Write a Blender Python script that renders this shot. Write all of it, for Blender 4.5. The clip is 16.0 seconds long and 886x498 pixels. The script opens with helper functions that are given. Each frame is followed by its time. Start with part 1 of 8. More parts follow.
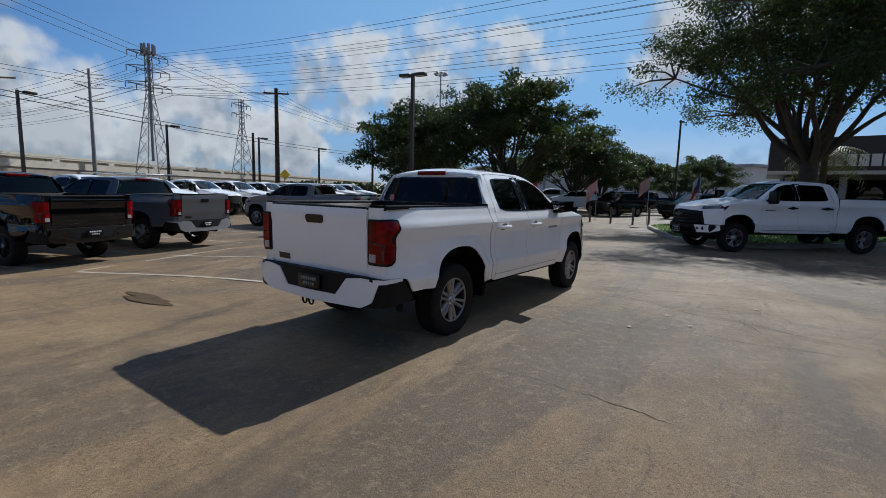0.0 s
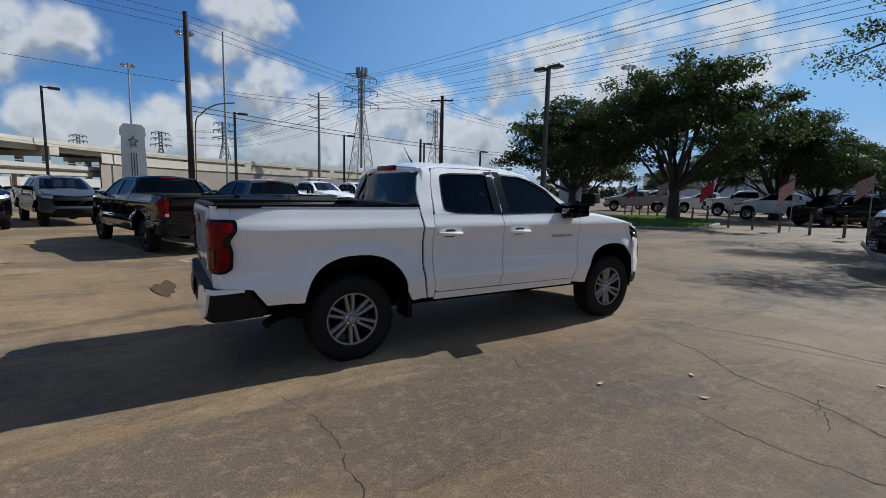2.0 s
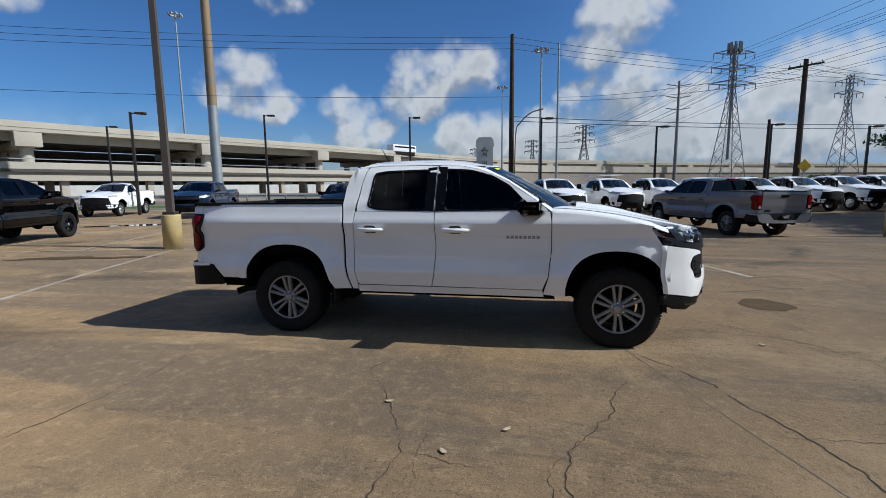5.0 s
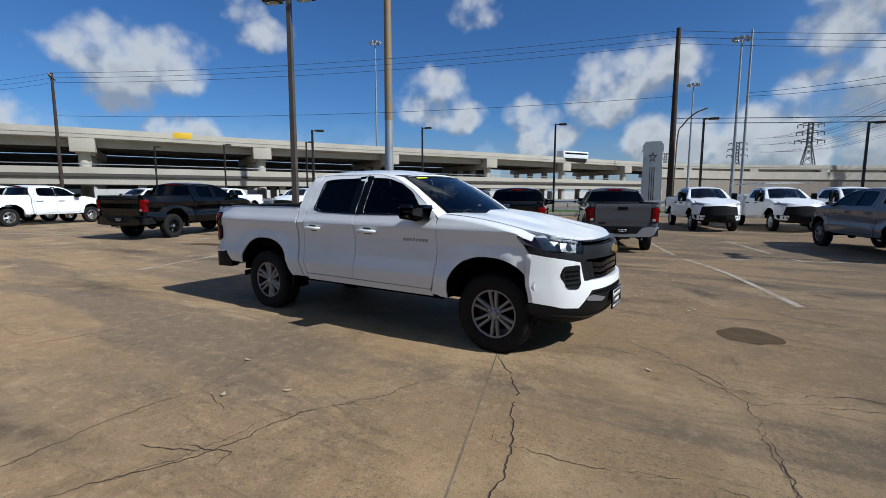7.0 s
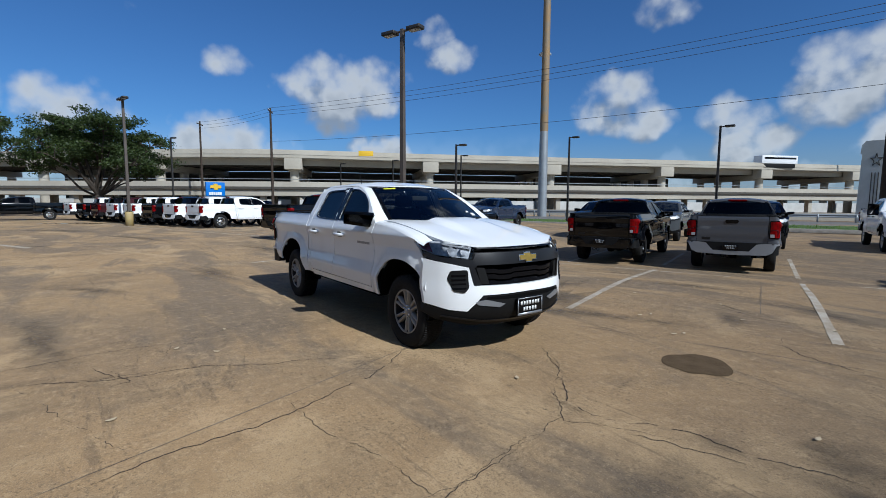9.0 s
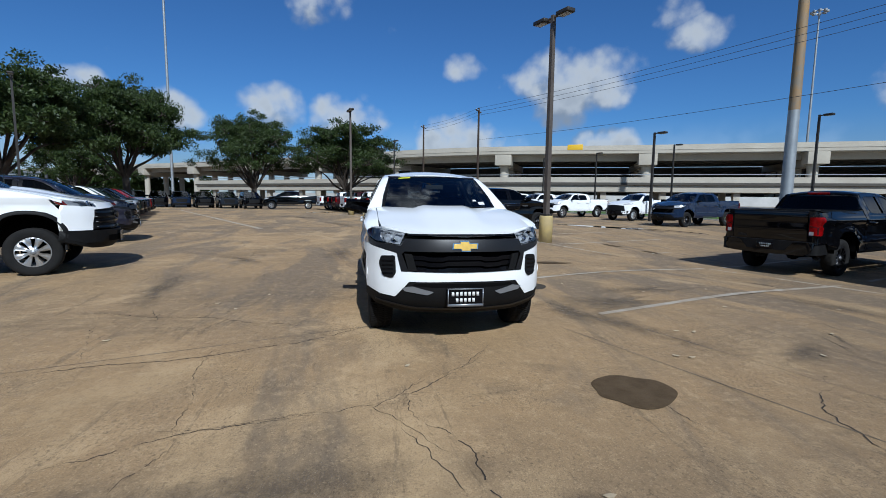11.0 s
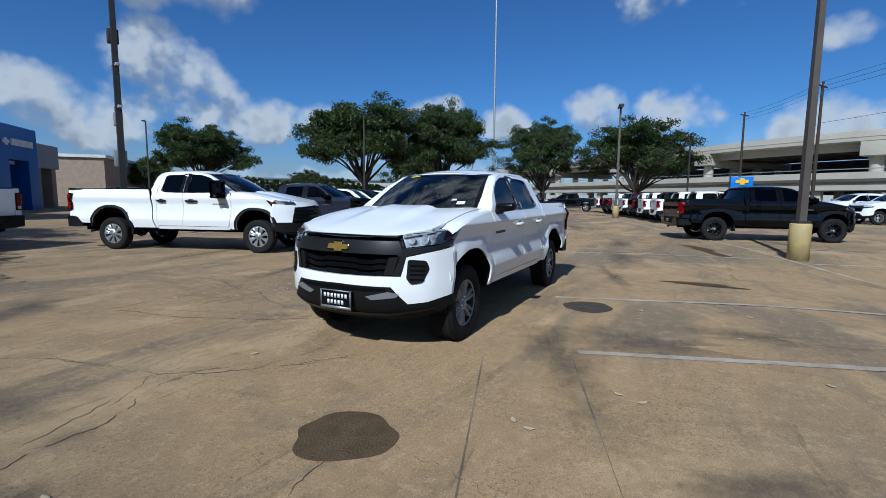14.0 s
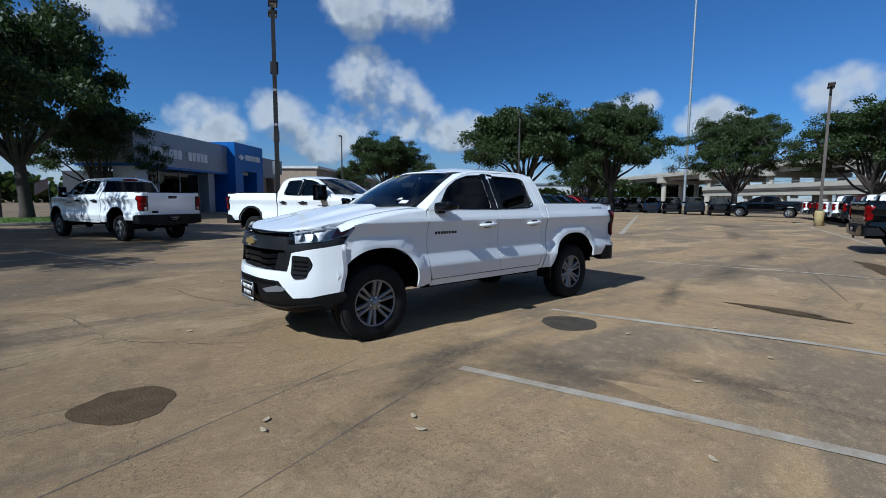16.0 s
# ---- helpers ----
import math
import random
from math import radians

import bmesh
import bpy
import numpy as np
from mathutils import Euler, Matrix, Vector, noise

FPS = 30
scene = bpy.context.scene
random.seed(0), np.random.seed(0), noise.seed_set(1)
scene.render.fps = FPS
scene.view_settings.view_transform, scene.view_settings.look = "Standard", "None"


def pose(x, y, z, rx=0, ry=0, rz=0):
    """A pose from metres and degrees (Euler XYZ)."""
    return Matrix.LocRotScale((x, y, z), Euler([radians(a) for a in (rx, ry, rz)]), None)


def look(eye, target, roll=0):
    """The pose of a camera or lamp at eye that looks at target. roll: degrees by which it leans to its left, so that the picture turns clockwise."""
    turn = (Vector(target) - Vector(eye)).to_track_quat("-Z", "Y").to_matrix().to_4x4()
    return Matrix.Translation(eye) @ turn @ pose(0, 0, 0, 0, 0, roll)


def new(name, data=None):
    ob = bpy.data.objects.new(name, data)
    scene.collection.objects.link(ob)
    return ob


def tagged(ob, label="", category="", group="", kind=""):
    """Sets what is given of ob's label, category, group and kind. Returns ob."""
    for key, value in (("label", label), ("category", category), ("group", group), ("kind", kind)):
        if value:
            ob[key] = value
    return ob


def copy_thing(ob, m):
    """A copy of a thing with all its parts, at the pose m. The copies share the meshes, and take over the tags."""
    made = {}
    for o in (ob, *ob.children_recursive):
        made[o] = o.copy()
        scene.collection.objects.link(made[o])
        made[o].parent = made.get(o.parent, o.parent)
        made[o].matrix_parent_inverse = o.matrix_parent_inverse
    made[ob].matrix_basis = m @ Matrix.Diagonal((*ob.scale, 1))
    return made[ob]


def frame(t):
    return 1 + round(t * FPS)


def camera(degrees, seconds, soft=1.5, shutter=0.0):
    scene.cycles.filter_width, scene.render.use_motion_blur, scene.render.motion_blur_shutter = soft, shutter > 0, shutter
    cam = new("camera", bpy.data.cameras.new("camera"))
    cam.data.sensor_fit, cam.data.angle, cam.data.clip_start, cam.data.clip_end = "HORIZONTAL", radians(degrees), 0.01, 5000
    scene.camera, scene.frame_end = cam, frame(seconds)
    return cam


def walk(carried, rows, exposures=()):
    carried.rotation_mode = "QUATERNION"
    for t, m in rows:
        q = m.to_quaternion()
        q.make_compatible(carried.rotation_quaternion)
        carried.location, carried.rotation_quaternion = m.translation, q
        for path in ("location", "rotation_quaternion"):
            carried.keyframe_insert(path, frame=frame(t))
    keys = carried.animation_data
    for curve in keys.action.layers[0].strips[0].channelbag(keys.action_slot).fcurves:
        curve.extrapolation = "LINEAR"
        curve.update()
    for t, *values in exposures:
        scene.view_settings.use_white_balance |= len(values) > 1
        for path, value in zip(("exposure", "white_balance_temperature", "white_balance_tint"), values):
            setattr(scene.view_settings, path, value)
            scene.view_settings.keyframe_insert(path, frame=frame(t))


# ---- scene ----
cam = camera(87.3, 16.0, 0.7)
PATH = [
    (0, (-3.985, -3.629, 1.512), (-2.38, -2.46, 1.267), 1.4),
    (0.5, (-3.374, -4.007, 1.52), (-1.883, -2.696, 1.281), 1.5),
    (1, (-2.742, -4.323, 1.533), (-1.381, -2.877, 1.298), 1.8),
    (1.5, (-2.079, -4.524, 1.526), (-0.869, -2.95, 1.285), 1.7),
    (2, (-1.409, -4.673, 1.518), (-0.374, -2.98, 1.267), 1.4),
    (2.5, (-0.732, -4.766, 1.514), (0.109, -2.97, 1.25), 0.6),
    (3, (-0.075, -4.879, 1.508), (0.545, -2.997, 1.235), -0.1),
    (3.5, (0.61, -5.061, 1.53), (0.977, -3.115, 1.251), -0.4),
    (4, (1.26, -5.172, 1.531), (1.36, -3.193, 1.255), -0.4),
    (4.5, (1.918, -5.312, 1.544), (1.763, -3.336, 1.278), -0.4),
    (5, (2.535, -5.323, 1.532), (2.161, -3.377, 1.263), -0.6),
    (5.2, (2.808, -5.244, 1.517), (2.359, -3.314, 1.244), -0.2),
    (7.3, (5.604, -4.776, 1.521), (4.452, -3.158, 1.292), -0.0),
    (7.5, (5.824, -4.725, 1.519), (4.614, -3.149, 1.293), -0.0),
    (8, (6.413, -4.362, 1.537), (5.079, -2.887, 1.325), -0.0),
    (8.2, (6.635, -4.193, 1.525), (5.251, -2.763, 1.32), 0.1),
    (10.3, (8.34, -1.925, 1.49), (6.465, -1.262, 1.279), 0.5),
    (10.5, (8.413, -1.643, 1.47), (6.509, -1.068, 1.254), 0.6),
    (11, (8.539, -0.987, 1.444), (6.582, -0.637, 1.224), 0.7),
    (11.5, (8.607, -0.313, 1.445), (6.623, -0.186, 1.223), 0.8),
    (12, (8.511, 0.342, 1.426), (6.526, 0.248, 1.197), 0.9),
    (12.5, (8.404, 0.992, 1.437), (6.445, 0.675, 1.193), 0.8),
    (13, (8.169, 1.597, 1.432), (6.256, 1.075, 1.17), 0.7),
    (13.5, (7.892, 2.22, 1.429), (6.042, 1.501, 1.18), 0.5),
    (14, (7.561, 2.799, 1.441), (5.795, 1.888, 1.218), 0.5),
    (14.5, (7.193, 3.372, 1.441), (5.523, 2.292, 1.234), 0.4),
    (15, (6.741, 3.878, 1.42), (5.178, 2.647, 1.217), 0.3),
    (15.5, (6.267, 4.326, 1.397), (4.828, 2.952, 1.189), 0.3),
    (16, (5.783, 4.757, 1.404), (4.489, 3.247, 1.192), 0.4),
]
walk(cam, [(t, look(eye, target, roll)) for t, eye, target, roll in PATH],
     [(0, -0.02, 6050, 8), (2, 0.0, 6020, 8), (5, -0.04, 5980, 8), (8, -0.12, 5760, 7), (11, -0.20, 5560, 6), (16, -0.18, 5380, 5)])
# ---- world and sun ----
SUN_AZ, SUN_EL = radians(4.2), radians(41.5)
SUN_DIR = Vector((math.cos(SUN_AZ) * math.cos(SUN_EL), math.sin(SUN_AZ) * math.cos(SUN_EL), math.sin(SUN_EL)))
sun = new("sun", bpy.data.lights.new("sun", "SUN"))
sun.data.energy, sun.data.angle, sun.data.color = 5.0, radians(0.53), (1.0, 0.965, 0.91)
sun.matrix_world = look(SUN_DIR * 100, (0, 0, 0))
scene.view_settings.exposure = -0.15

SKY_GAIN = 0.067
CLOUD_GAIN = 0.64
# banks of cumulus: azimuth, elevation and spread in degrees
CLOUDS = [(49.4, 13.0, 4.2), (43, 13.8, 4.2), (35.6, 15.2, 5.0), (30.0, 16.5, 4.2), (26.2, 13.5, 3.8), (37, 10.6, 4.5), (50, 9.6, 4), (30, 10, 4), (6.8, 18, 5), (11.2, 13.5, 3.5),
          (77, 11, 2.5), (74.5, 6.0, 6), (62, 8.6, 5), (68, 5, 5), (56, 5.5, 4.5), (102.8, 13.0, 3.0), (98.6, 13.4, 3.4), (104.2, 10.6, 3.0), (81.0, 17.2, 3.2), (83.4, 14.6, 2.6), (82.0, 9.2, 3.4), (78.7, 12, 2.4),
          (111.6, 9.0, 2.4), (110.2, 6.4, 2.4), (96, 6, 3.6), (88, 5, 4), (123.2, 11.2, 3.2), (121.2, 9.8, 2.8), (157.2, 13.6, 3.2), (153.4, 13.6, 3.4), (151.6, 11.8, 2.4), (155, 11, 3), (168, 15, 1.8), (142.0, 17.0, 1.9), (118.6, 20.5, 2.0), (169, 7.2, 3.4),
          (151, 6.4, 2.4), (144.5, 19.5, 1.8), (-170.4, 9.8, 2.6), (-178.5, 9.6, 3.0), (-175.0, 20.8, 2.6), (-138.6, 8.4, 2.6), (-122.6, 12.8, 3.8), (-120.5, 10.8, 3.4), (-125.6, 10.6, 3.2), (-112.5, 9.2, 3.2), (-115.8, 7.4, 3.2), (-131.6, 8.8, 3.2),
          (-97.7, 18, 3), (-127.5, 20.8, 3.0), (-121, 21, 2.6), (-152.0, 10.2, 2.0), (-160.0, 8.4, 2.2), (-104, 8, 3)]
# unseen broken cumulus added overhead and behind, to lighten the truck's shaded side
rnd_sky = random.Random(12)
CLOUDS += [(rnd_sky.uniform(-180, 180), rnd_sky.uniform(30, 72), rnd_sky.uniform(4, 7)) for k in range(16)]
CLOUDS += [(rnd_sky.uniform(-90, -10), rnd_sky.uniform(8, 26), rnd_sky.uniform(3, 6)) for k in range(12)]


def build_sky():
    w = bpy.data.worlds.new("sky")
    scene.world = w
    w.use_nodes = True
    nt = w.node_tree
    bg = nt.nodes["Background"]

    def node(kind, **vals):
        n = nt.nodes.new(kind)
        for k, v in vals.items():
            n.inputs[int(k[1:])].default_value = v
        return n

    def math_node(op, a, b):
        n = nt.nodes.new("ShaderNodeMath")
        n.operation = op
        for i, v in enumerate((a, b)):
            if hasattr(v, "links"):
                nt.links.new(v, n.inputs[i])
            else:
                n.inputs[i].default_value = v
        return n.outputs[0]

    def ranged(v, lo, hi, out_lo=0.0, out_hi=1.0):
        n = nt.nodes.new("ShaderNodeMapRange")
        n.interpolation_type = "SMOOTHSTEP"
        nt.links.new(v, n.inputs[0])
        for i, x in zip((1, 2, 3, 4), (lo, hi, out_lo, out_hi)):
            n.inputs[i].default_value = x
        return n.outputs[0]

    sky = nt.nodes.new("ShaderNodeTexSky")
    sky.sky_type, sky.sun_disc, sky.sun_elevation, sky.sun_rotation = "NISHITA", False, SUN_EL, math.pi / 2 - SUN_AZ
    sky.air_density, sky.dust_density, sky.ozone_density = 1.0, 0.15, 3.0
    tint = nt.nodes.new("ShaderNodeMix")
    tint.data_type, tint.blend_type = "RGBA", "MULTIPLY"
    tint.inputs[0].default_value = 1.0
    tint.inputs[7].default_value = (SKY_GAIN * 0.60, SKY_GAIN * 0.92, SKY_GAIN * 1.30, 1)
    nt.links.new(sky.outputs[0], tint.inputs[6])
    tc = nt.nodes.new("ShaderNodeTexCoord")
    d = tc.outputs["Generated"]
    sep = nt.nodes.new("ShaderNodeSeparateXYZ")
    nt.links.new(d, sep.inputs[0])
    z = sep.outputs[2]
    def moved(off):
        """The view direction, nudged by a small step."""
        n = nt.nodes.new("ShaderNodeVectorMath")
        n.operation = "ADD"
        nt.links.new(d, n.inputs[0])
        n.inputs[1].default_value = off
        return n.outputs[0]

    def billow(vec):
        """Cauliflower lumps at three sizes."""
        total = None
        for scale, weight in ((11.0, 0.50), (25.0, 0.30), (55.0, 0.17)):
            v = nt.nodes.new("ShaderNodeTexVoronoi")
            v.feature = "SMOOTH_F1"
            v.inputs["Scale"].default_value = scale
            v.inputs["Smoothness"].default_value = 0.35
            nt.links.new(vec, v.inputs["Vector"])
            x = math_node("MULTIPLY", math_node("SUBTRACT", 0.55, v.outputs["Distance"]), weight * 1.5)
            total = x if total is None else math_node("ADD", total, x)
        return total

    def fine(vec):
        n = nt.nodes.new("ShaderNodeTexNoise")
        n.inputs["Scale"].default_value, n.inputs["Detail"].default_value = 7.0, 9
        n.inputs["Roughness"].default_value = 0.58
        nt.links.new(vec, n.inputs["Vector"])
        return math_node("MULTIPLY", math_node("SUBTRACT", n.outputs["Fac"], 0.5), 2.1)

    def cloud_field(vec):
        """Density: banks of cumulus with flat feet, and a broken layer near the horizon."""
        bank = None
        flat = nt.nodes.new("ShaderNodeVectorMath")
        flat.operation = "MULTIPLY"
        nt.links.new(vec, flat.inputs[0])
        flat.inputs[1].default_value = (1, 1, 1.55)
        unit = nt.nodes.new("ShaderNodeVectorMath")
        unit.operation = "NORMALIZE"
        nt.links.new(flat.outputs[0], unit.inputs[0])
        for az, el, r in CLOUDS:
            a, e = radians(az), math.atan(1.55 * math.tan(radians(el)))
            dot = nt.nodes.new("ShaderNodeVectorMath")
            dot.operation = "DOT_PRODUCT"
            nt.links.new(unit.outputs[0], dot.inputs[0])
            dot.inputs[1].default_value = (math.cos(a) * math.cos(e), math.sin(a) * math.cos(e), math.sin(e))
            lobe = ranged(dot.outputs["Value"], math.cos(radians(r * 2.1)), math.cos(radians(r * 0.2)))
            bank = lobe if bank is None else math_node("MAXIMUM", bank, lobe)
        se = nt.nodes.new("ShaderNodeSeparateXYZ")
        nt.links.new(vec, se.inputs[0])
        low = ranged(se.outputs[2], 0.04, 0.20, 0.34, 0.0)
        body = math_node("ADD", math_node("MULTIPLY", bank, 0.92), low)
        lumps = math_node("ADD", math_node("MULTIPLY", billow(vec), 0.85), math_node("MULTIPLY", fine(vec), 0.85))
        return math_node("ADD", body, math_node("SUBTRACT", lumps, 0.18))

    f0 = cloud_field(d)
    f1 = cloud_field(moved((0.018 * math.cos(SUN_AZ), 0.018 * math.sin(SUN_AZ), 0.045)))
    mask = ranged(f0, 0.30, 1.02, 0.0, 0.90)
    mask = math_node("MAXIMUM", mask, ranged(z, 0.0, 0.16, 0.62, 0.0))
    mask = math_node("MULTIPLY", mask, ranged(z, -0.02, 0.0))
    lit = ranged(math_node("SUBTRACT", f0, f1), -0.26, 0.30, 0.0, 1.0)
    thick = ranged(f0, 0.80, 1.30, 1.0, 0.62)
    shade = math_node("MULTIPLY", math_node("ADD", math_node("MULTIPLY", lit, 0.75), 0.25), thick)
    cloud = nt.nodes.new("ShaderNodeMix")
    cloud.data_type = "RGBA"
    cloud.inputs[6].default_value = (CLOUD_GAIN * 0.30, CLOUD_GAIN * 0.35, CLOUD_GAIN * 0.42, 1)
    cloud.inputs[7].default_value = (CLOUD_GAIN * 1.06, CLOUD_GAIN * 1.05, CLOUD_GAIN * 1.03, 1)
    nt.links.new(shade, cloud.inputs[0])
    out = nt.nodes.new("ShaderNodeMix")
    out.data_type = "RGBA"
    nt.links.new(mask, out.inputs[0])
    # dims the sky high above the view, so ground shade stays dark
    deep = nt.nodes.new("ShaderNodeMix")
    deep.data_type, deep.blend_type = "RGBA", "MULTIPLY"
    deep.inputs[7].default_value = (0.36, 0.44, 0.58, 1)
    nt.links.new(ranged(z, 0.38, 0.85), deep.inputs[0])
    glow = nt.nodes.new("ShaderNodeVectorMath")
    glow.operation = "DOT_PRODUCT"
    nt.links.new(d, glow.inputs[0])
    glow.inputs[1].default_value = (math.cos(SUN_AZ), math.sin(SUN_AZ), 0)
    pale = nt.nodes.new("ShaderNodeMix")
    pale.data_type = "RGBA"
    nt.links.new(ranged(glow.outputs["Value"], 0.0, 0.95, 0.0, 0.92), pale.inputs[0])
    nt.links.new(tint.outputs[2], pale.inputs[6])
    pale.inputs[7].default_value = (0.25, 0.46, 0.73, 1)
    nt.links.new(pale.outputs[2], deep.inputs[6])
    nt.links.new(deep.outputs[2], out.inputs[6])
    nt.links.new(cloud.outputs[2], out.inputs[7])
    nt.links.new(out.outputs[2], bg.inputs["Color"])
    bg.inputs["Strength"].default_value = 1.0


build_sky()

# ---- materials ----
def mat(name, color=(0.5, 0.5, 0.5), rough=0.5, metal=0.0, var=0.0, scale=4.0, bump=0.0, bump_scale=60.0, coat=0.0, emit=0.0, dark=None, spec=0.5):
    """A principled material; var mixes in a darker or given second colour by noise at two scales, bump adds fine relief."""
    m = bpy.data.materials.new(name)
    m.use_nodes = True
    nt = m.node_tree
    b = nt.nodes["Principled BSDF"]
    b.inputs["Base Color"].default_value = (*color, 1)
    b.inputs["Roughness"].default_value = rough
    b.inputs["Metallic"].default_value = metal
    b.inputs["Coat Weight"].default_value = coat
    b.inputs["Specular IOR Level"].default_value = spec
    b.inputs["Coat Roughness"].default_value = 0.04
    if emit:
        b.inputs["Emission Color"].default_value = (*color, 1)
        b.inputs["Emission Strength"].default_value = emit
    if var or bump:
        tc = nt.nodes.new("ShaderNodeTexCoord")
    if var:
        n1 = nt.nodes.new("ShaderNodeTexNoise")
        n1.inputs["Scale"].default_value, n1.inputs["Detail"].default_value = scale, 6
        n2 = nt.nodes.new("ShaderNodeTexNoise")
        n2.inputs["Scale"].default_value, n2.inputs["Detail"].default_value = scale * 11, 3
        add = nt.nodes.new("ShaderNodeMath")
        add.operation = "MULTIPLY_ADD"
        add.inputs[1].default_value = 0.35
        ramp = nt.nodes.new("ShaderNodeMapRange")
        ramp.inputs[1].default_value, ramp.inputs[2].default_value = 0.48, 0.88
        ramp.inputs[4].default_value = var
        mix = nt.nodes.new("ShaderNodeMix")
        mix.data_type = "RGBA"
        mix.inputs[6].default_value = (*color, 1)
        mix.inputs[7].default_value = (*(dark or tuple(c * 0.45 for c in color)), 1)
        for n in (n1, n2):
            nt.links.new(tc.outputs["Object"], n.inputs["Vector"])
        nt.links.new(n2.outputs["Fac"], add.inputs[0])
        nt.links.new(n1.outputs["Fac"], add.inputs[2])
        nt.links.new(add.outputs[0], ramp.inputs[0])
        nt.links.new(ramp.outputs[0], mix.inputs[0])
        nt.links.new(mix.outputs[2], b.inputs["Base Color"])
    if bump:
        n3 = nt.nodes.new("ShaderNodeTexNoise")
        n3.inputs["Scale"].default_value, n3.inputs["Detail"].default_value = bump_scale, 4
        bp = nt.nodes.new("ShaderNodeBump")
        bp.inputs["Strength"].default_value, bp.inputs["Distance"].default_value = bump, 0.02
        nt.links.new(tc.outputs["Object"], n3.inputs["Vector"])
        nt.links.new(n3.outputs["Fac"], bp.inputs["Height"])
        nt.links.new(bp.outputs["Normal"], b.inputs["Normal"])
    return m


def paint_mat():
    """Car paint: the colour comes from the object, with a clear coat over it and a little road dust."""
    m = mat("car_paint", rough=0.35, coat=1.0, spec=0.0)
    nt = m.node_tree
    b = nt.nodes["Principled BSDF"]
    b.inputs["Coat IOR"].default_value = 1.52
    info = nt.nodes.new("ShaderNodeObjectInfo")
    tc = nt.nodes.new("ShaderNodeTexCoord")
    n = nt.nodes.new("ShaderNodeTexNoise")
    n.inputs["Scale"].default_value, n.inputs["Detail"].default_value = 3.0, 7
    mr = nt.nodes.new("ShaderNodeMapRange")
    mr.inputs[1].default_value, mr.inputs[2].default_value, mr.inputs[4].default_value = 0.50, 0.9, 0.22
    mix = nt.nodes.new("ShaderNodeMix")
    mix.data_type = "RGBA"
    mix.blend_type = "MULTIPLY"
    mix.inputs[7].default_value = (0.80, 0.76, 0.70, 1)
    nt.links.new(tc.outputs["Object"], n.inputs["Vector"])
    nt.links.new(n.outputs["Fac"], mr.inputs[0])
    nt.links.new(mr.outputs[0], mix.inputs[0])
    nt.links.new(info.outputs["Color"], mix.inputs[6])
    nt.links.new(mix.outputs[2], b.inputs["Base Color"])
    return m


def glass_mat(name, tint, gloss=0.0):
    """A thin pane: a tinted see-through layer under a mirror layer that grows towards grazing."""
    m = bpy.data.materials.new(name)
    m.use_nodes = True
    nt = m.node_tree
    out = nt.nodes["Material Output"]
    nt.nodes.remove(nt.nodes["Principled BSDF"])
    tr = nt.nodes.new("ShaderNodeBsdfTransparent")
    tr.inputs["Color"].default_value = (*tint, 1)
    gl = nt.nodes.new("ShaderNodeBsdfGlossy")
    gl.inputs["Roughness"].default_value = 0.015
    fr = nt.nodes.new("ShaderNodeFresnel")
    fr.inputs["IOR"].default_value = 1.5 + gloss
    mx = nt.nodes.new("ShaderNodeMixShader")
    nt.links.new(fr.outputs[0], mx.inputs[0])
    nt.links.new(tr.outputs[0], mx.inputs[1])
    nt.links.new(gl.outputs[0], mx.inputs[2])
    nt.links.new(mx.outputs[0], out.inputs["Surface"])
    return m


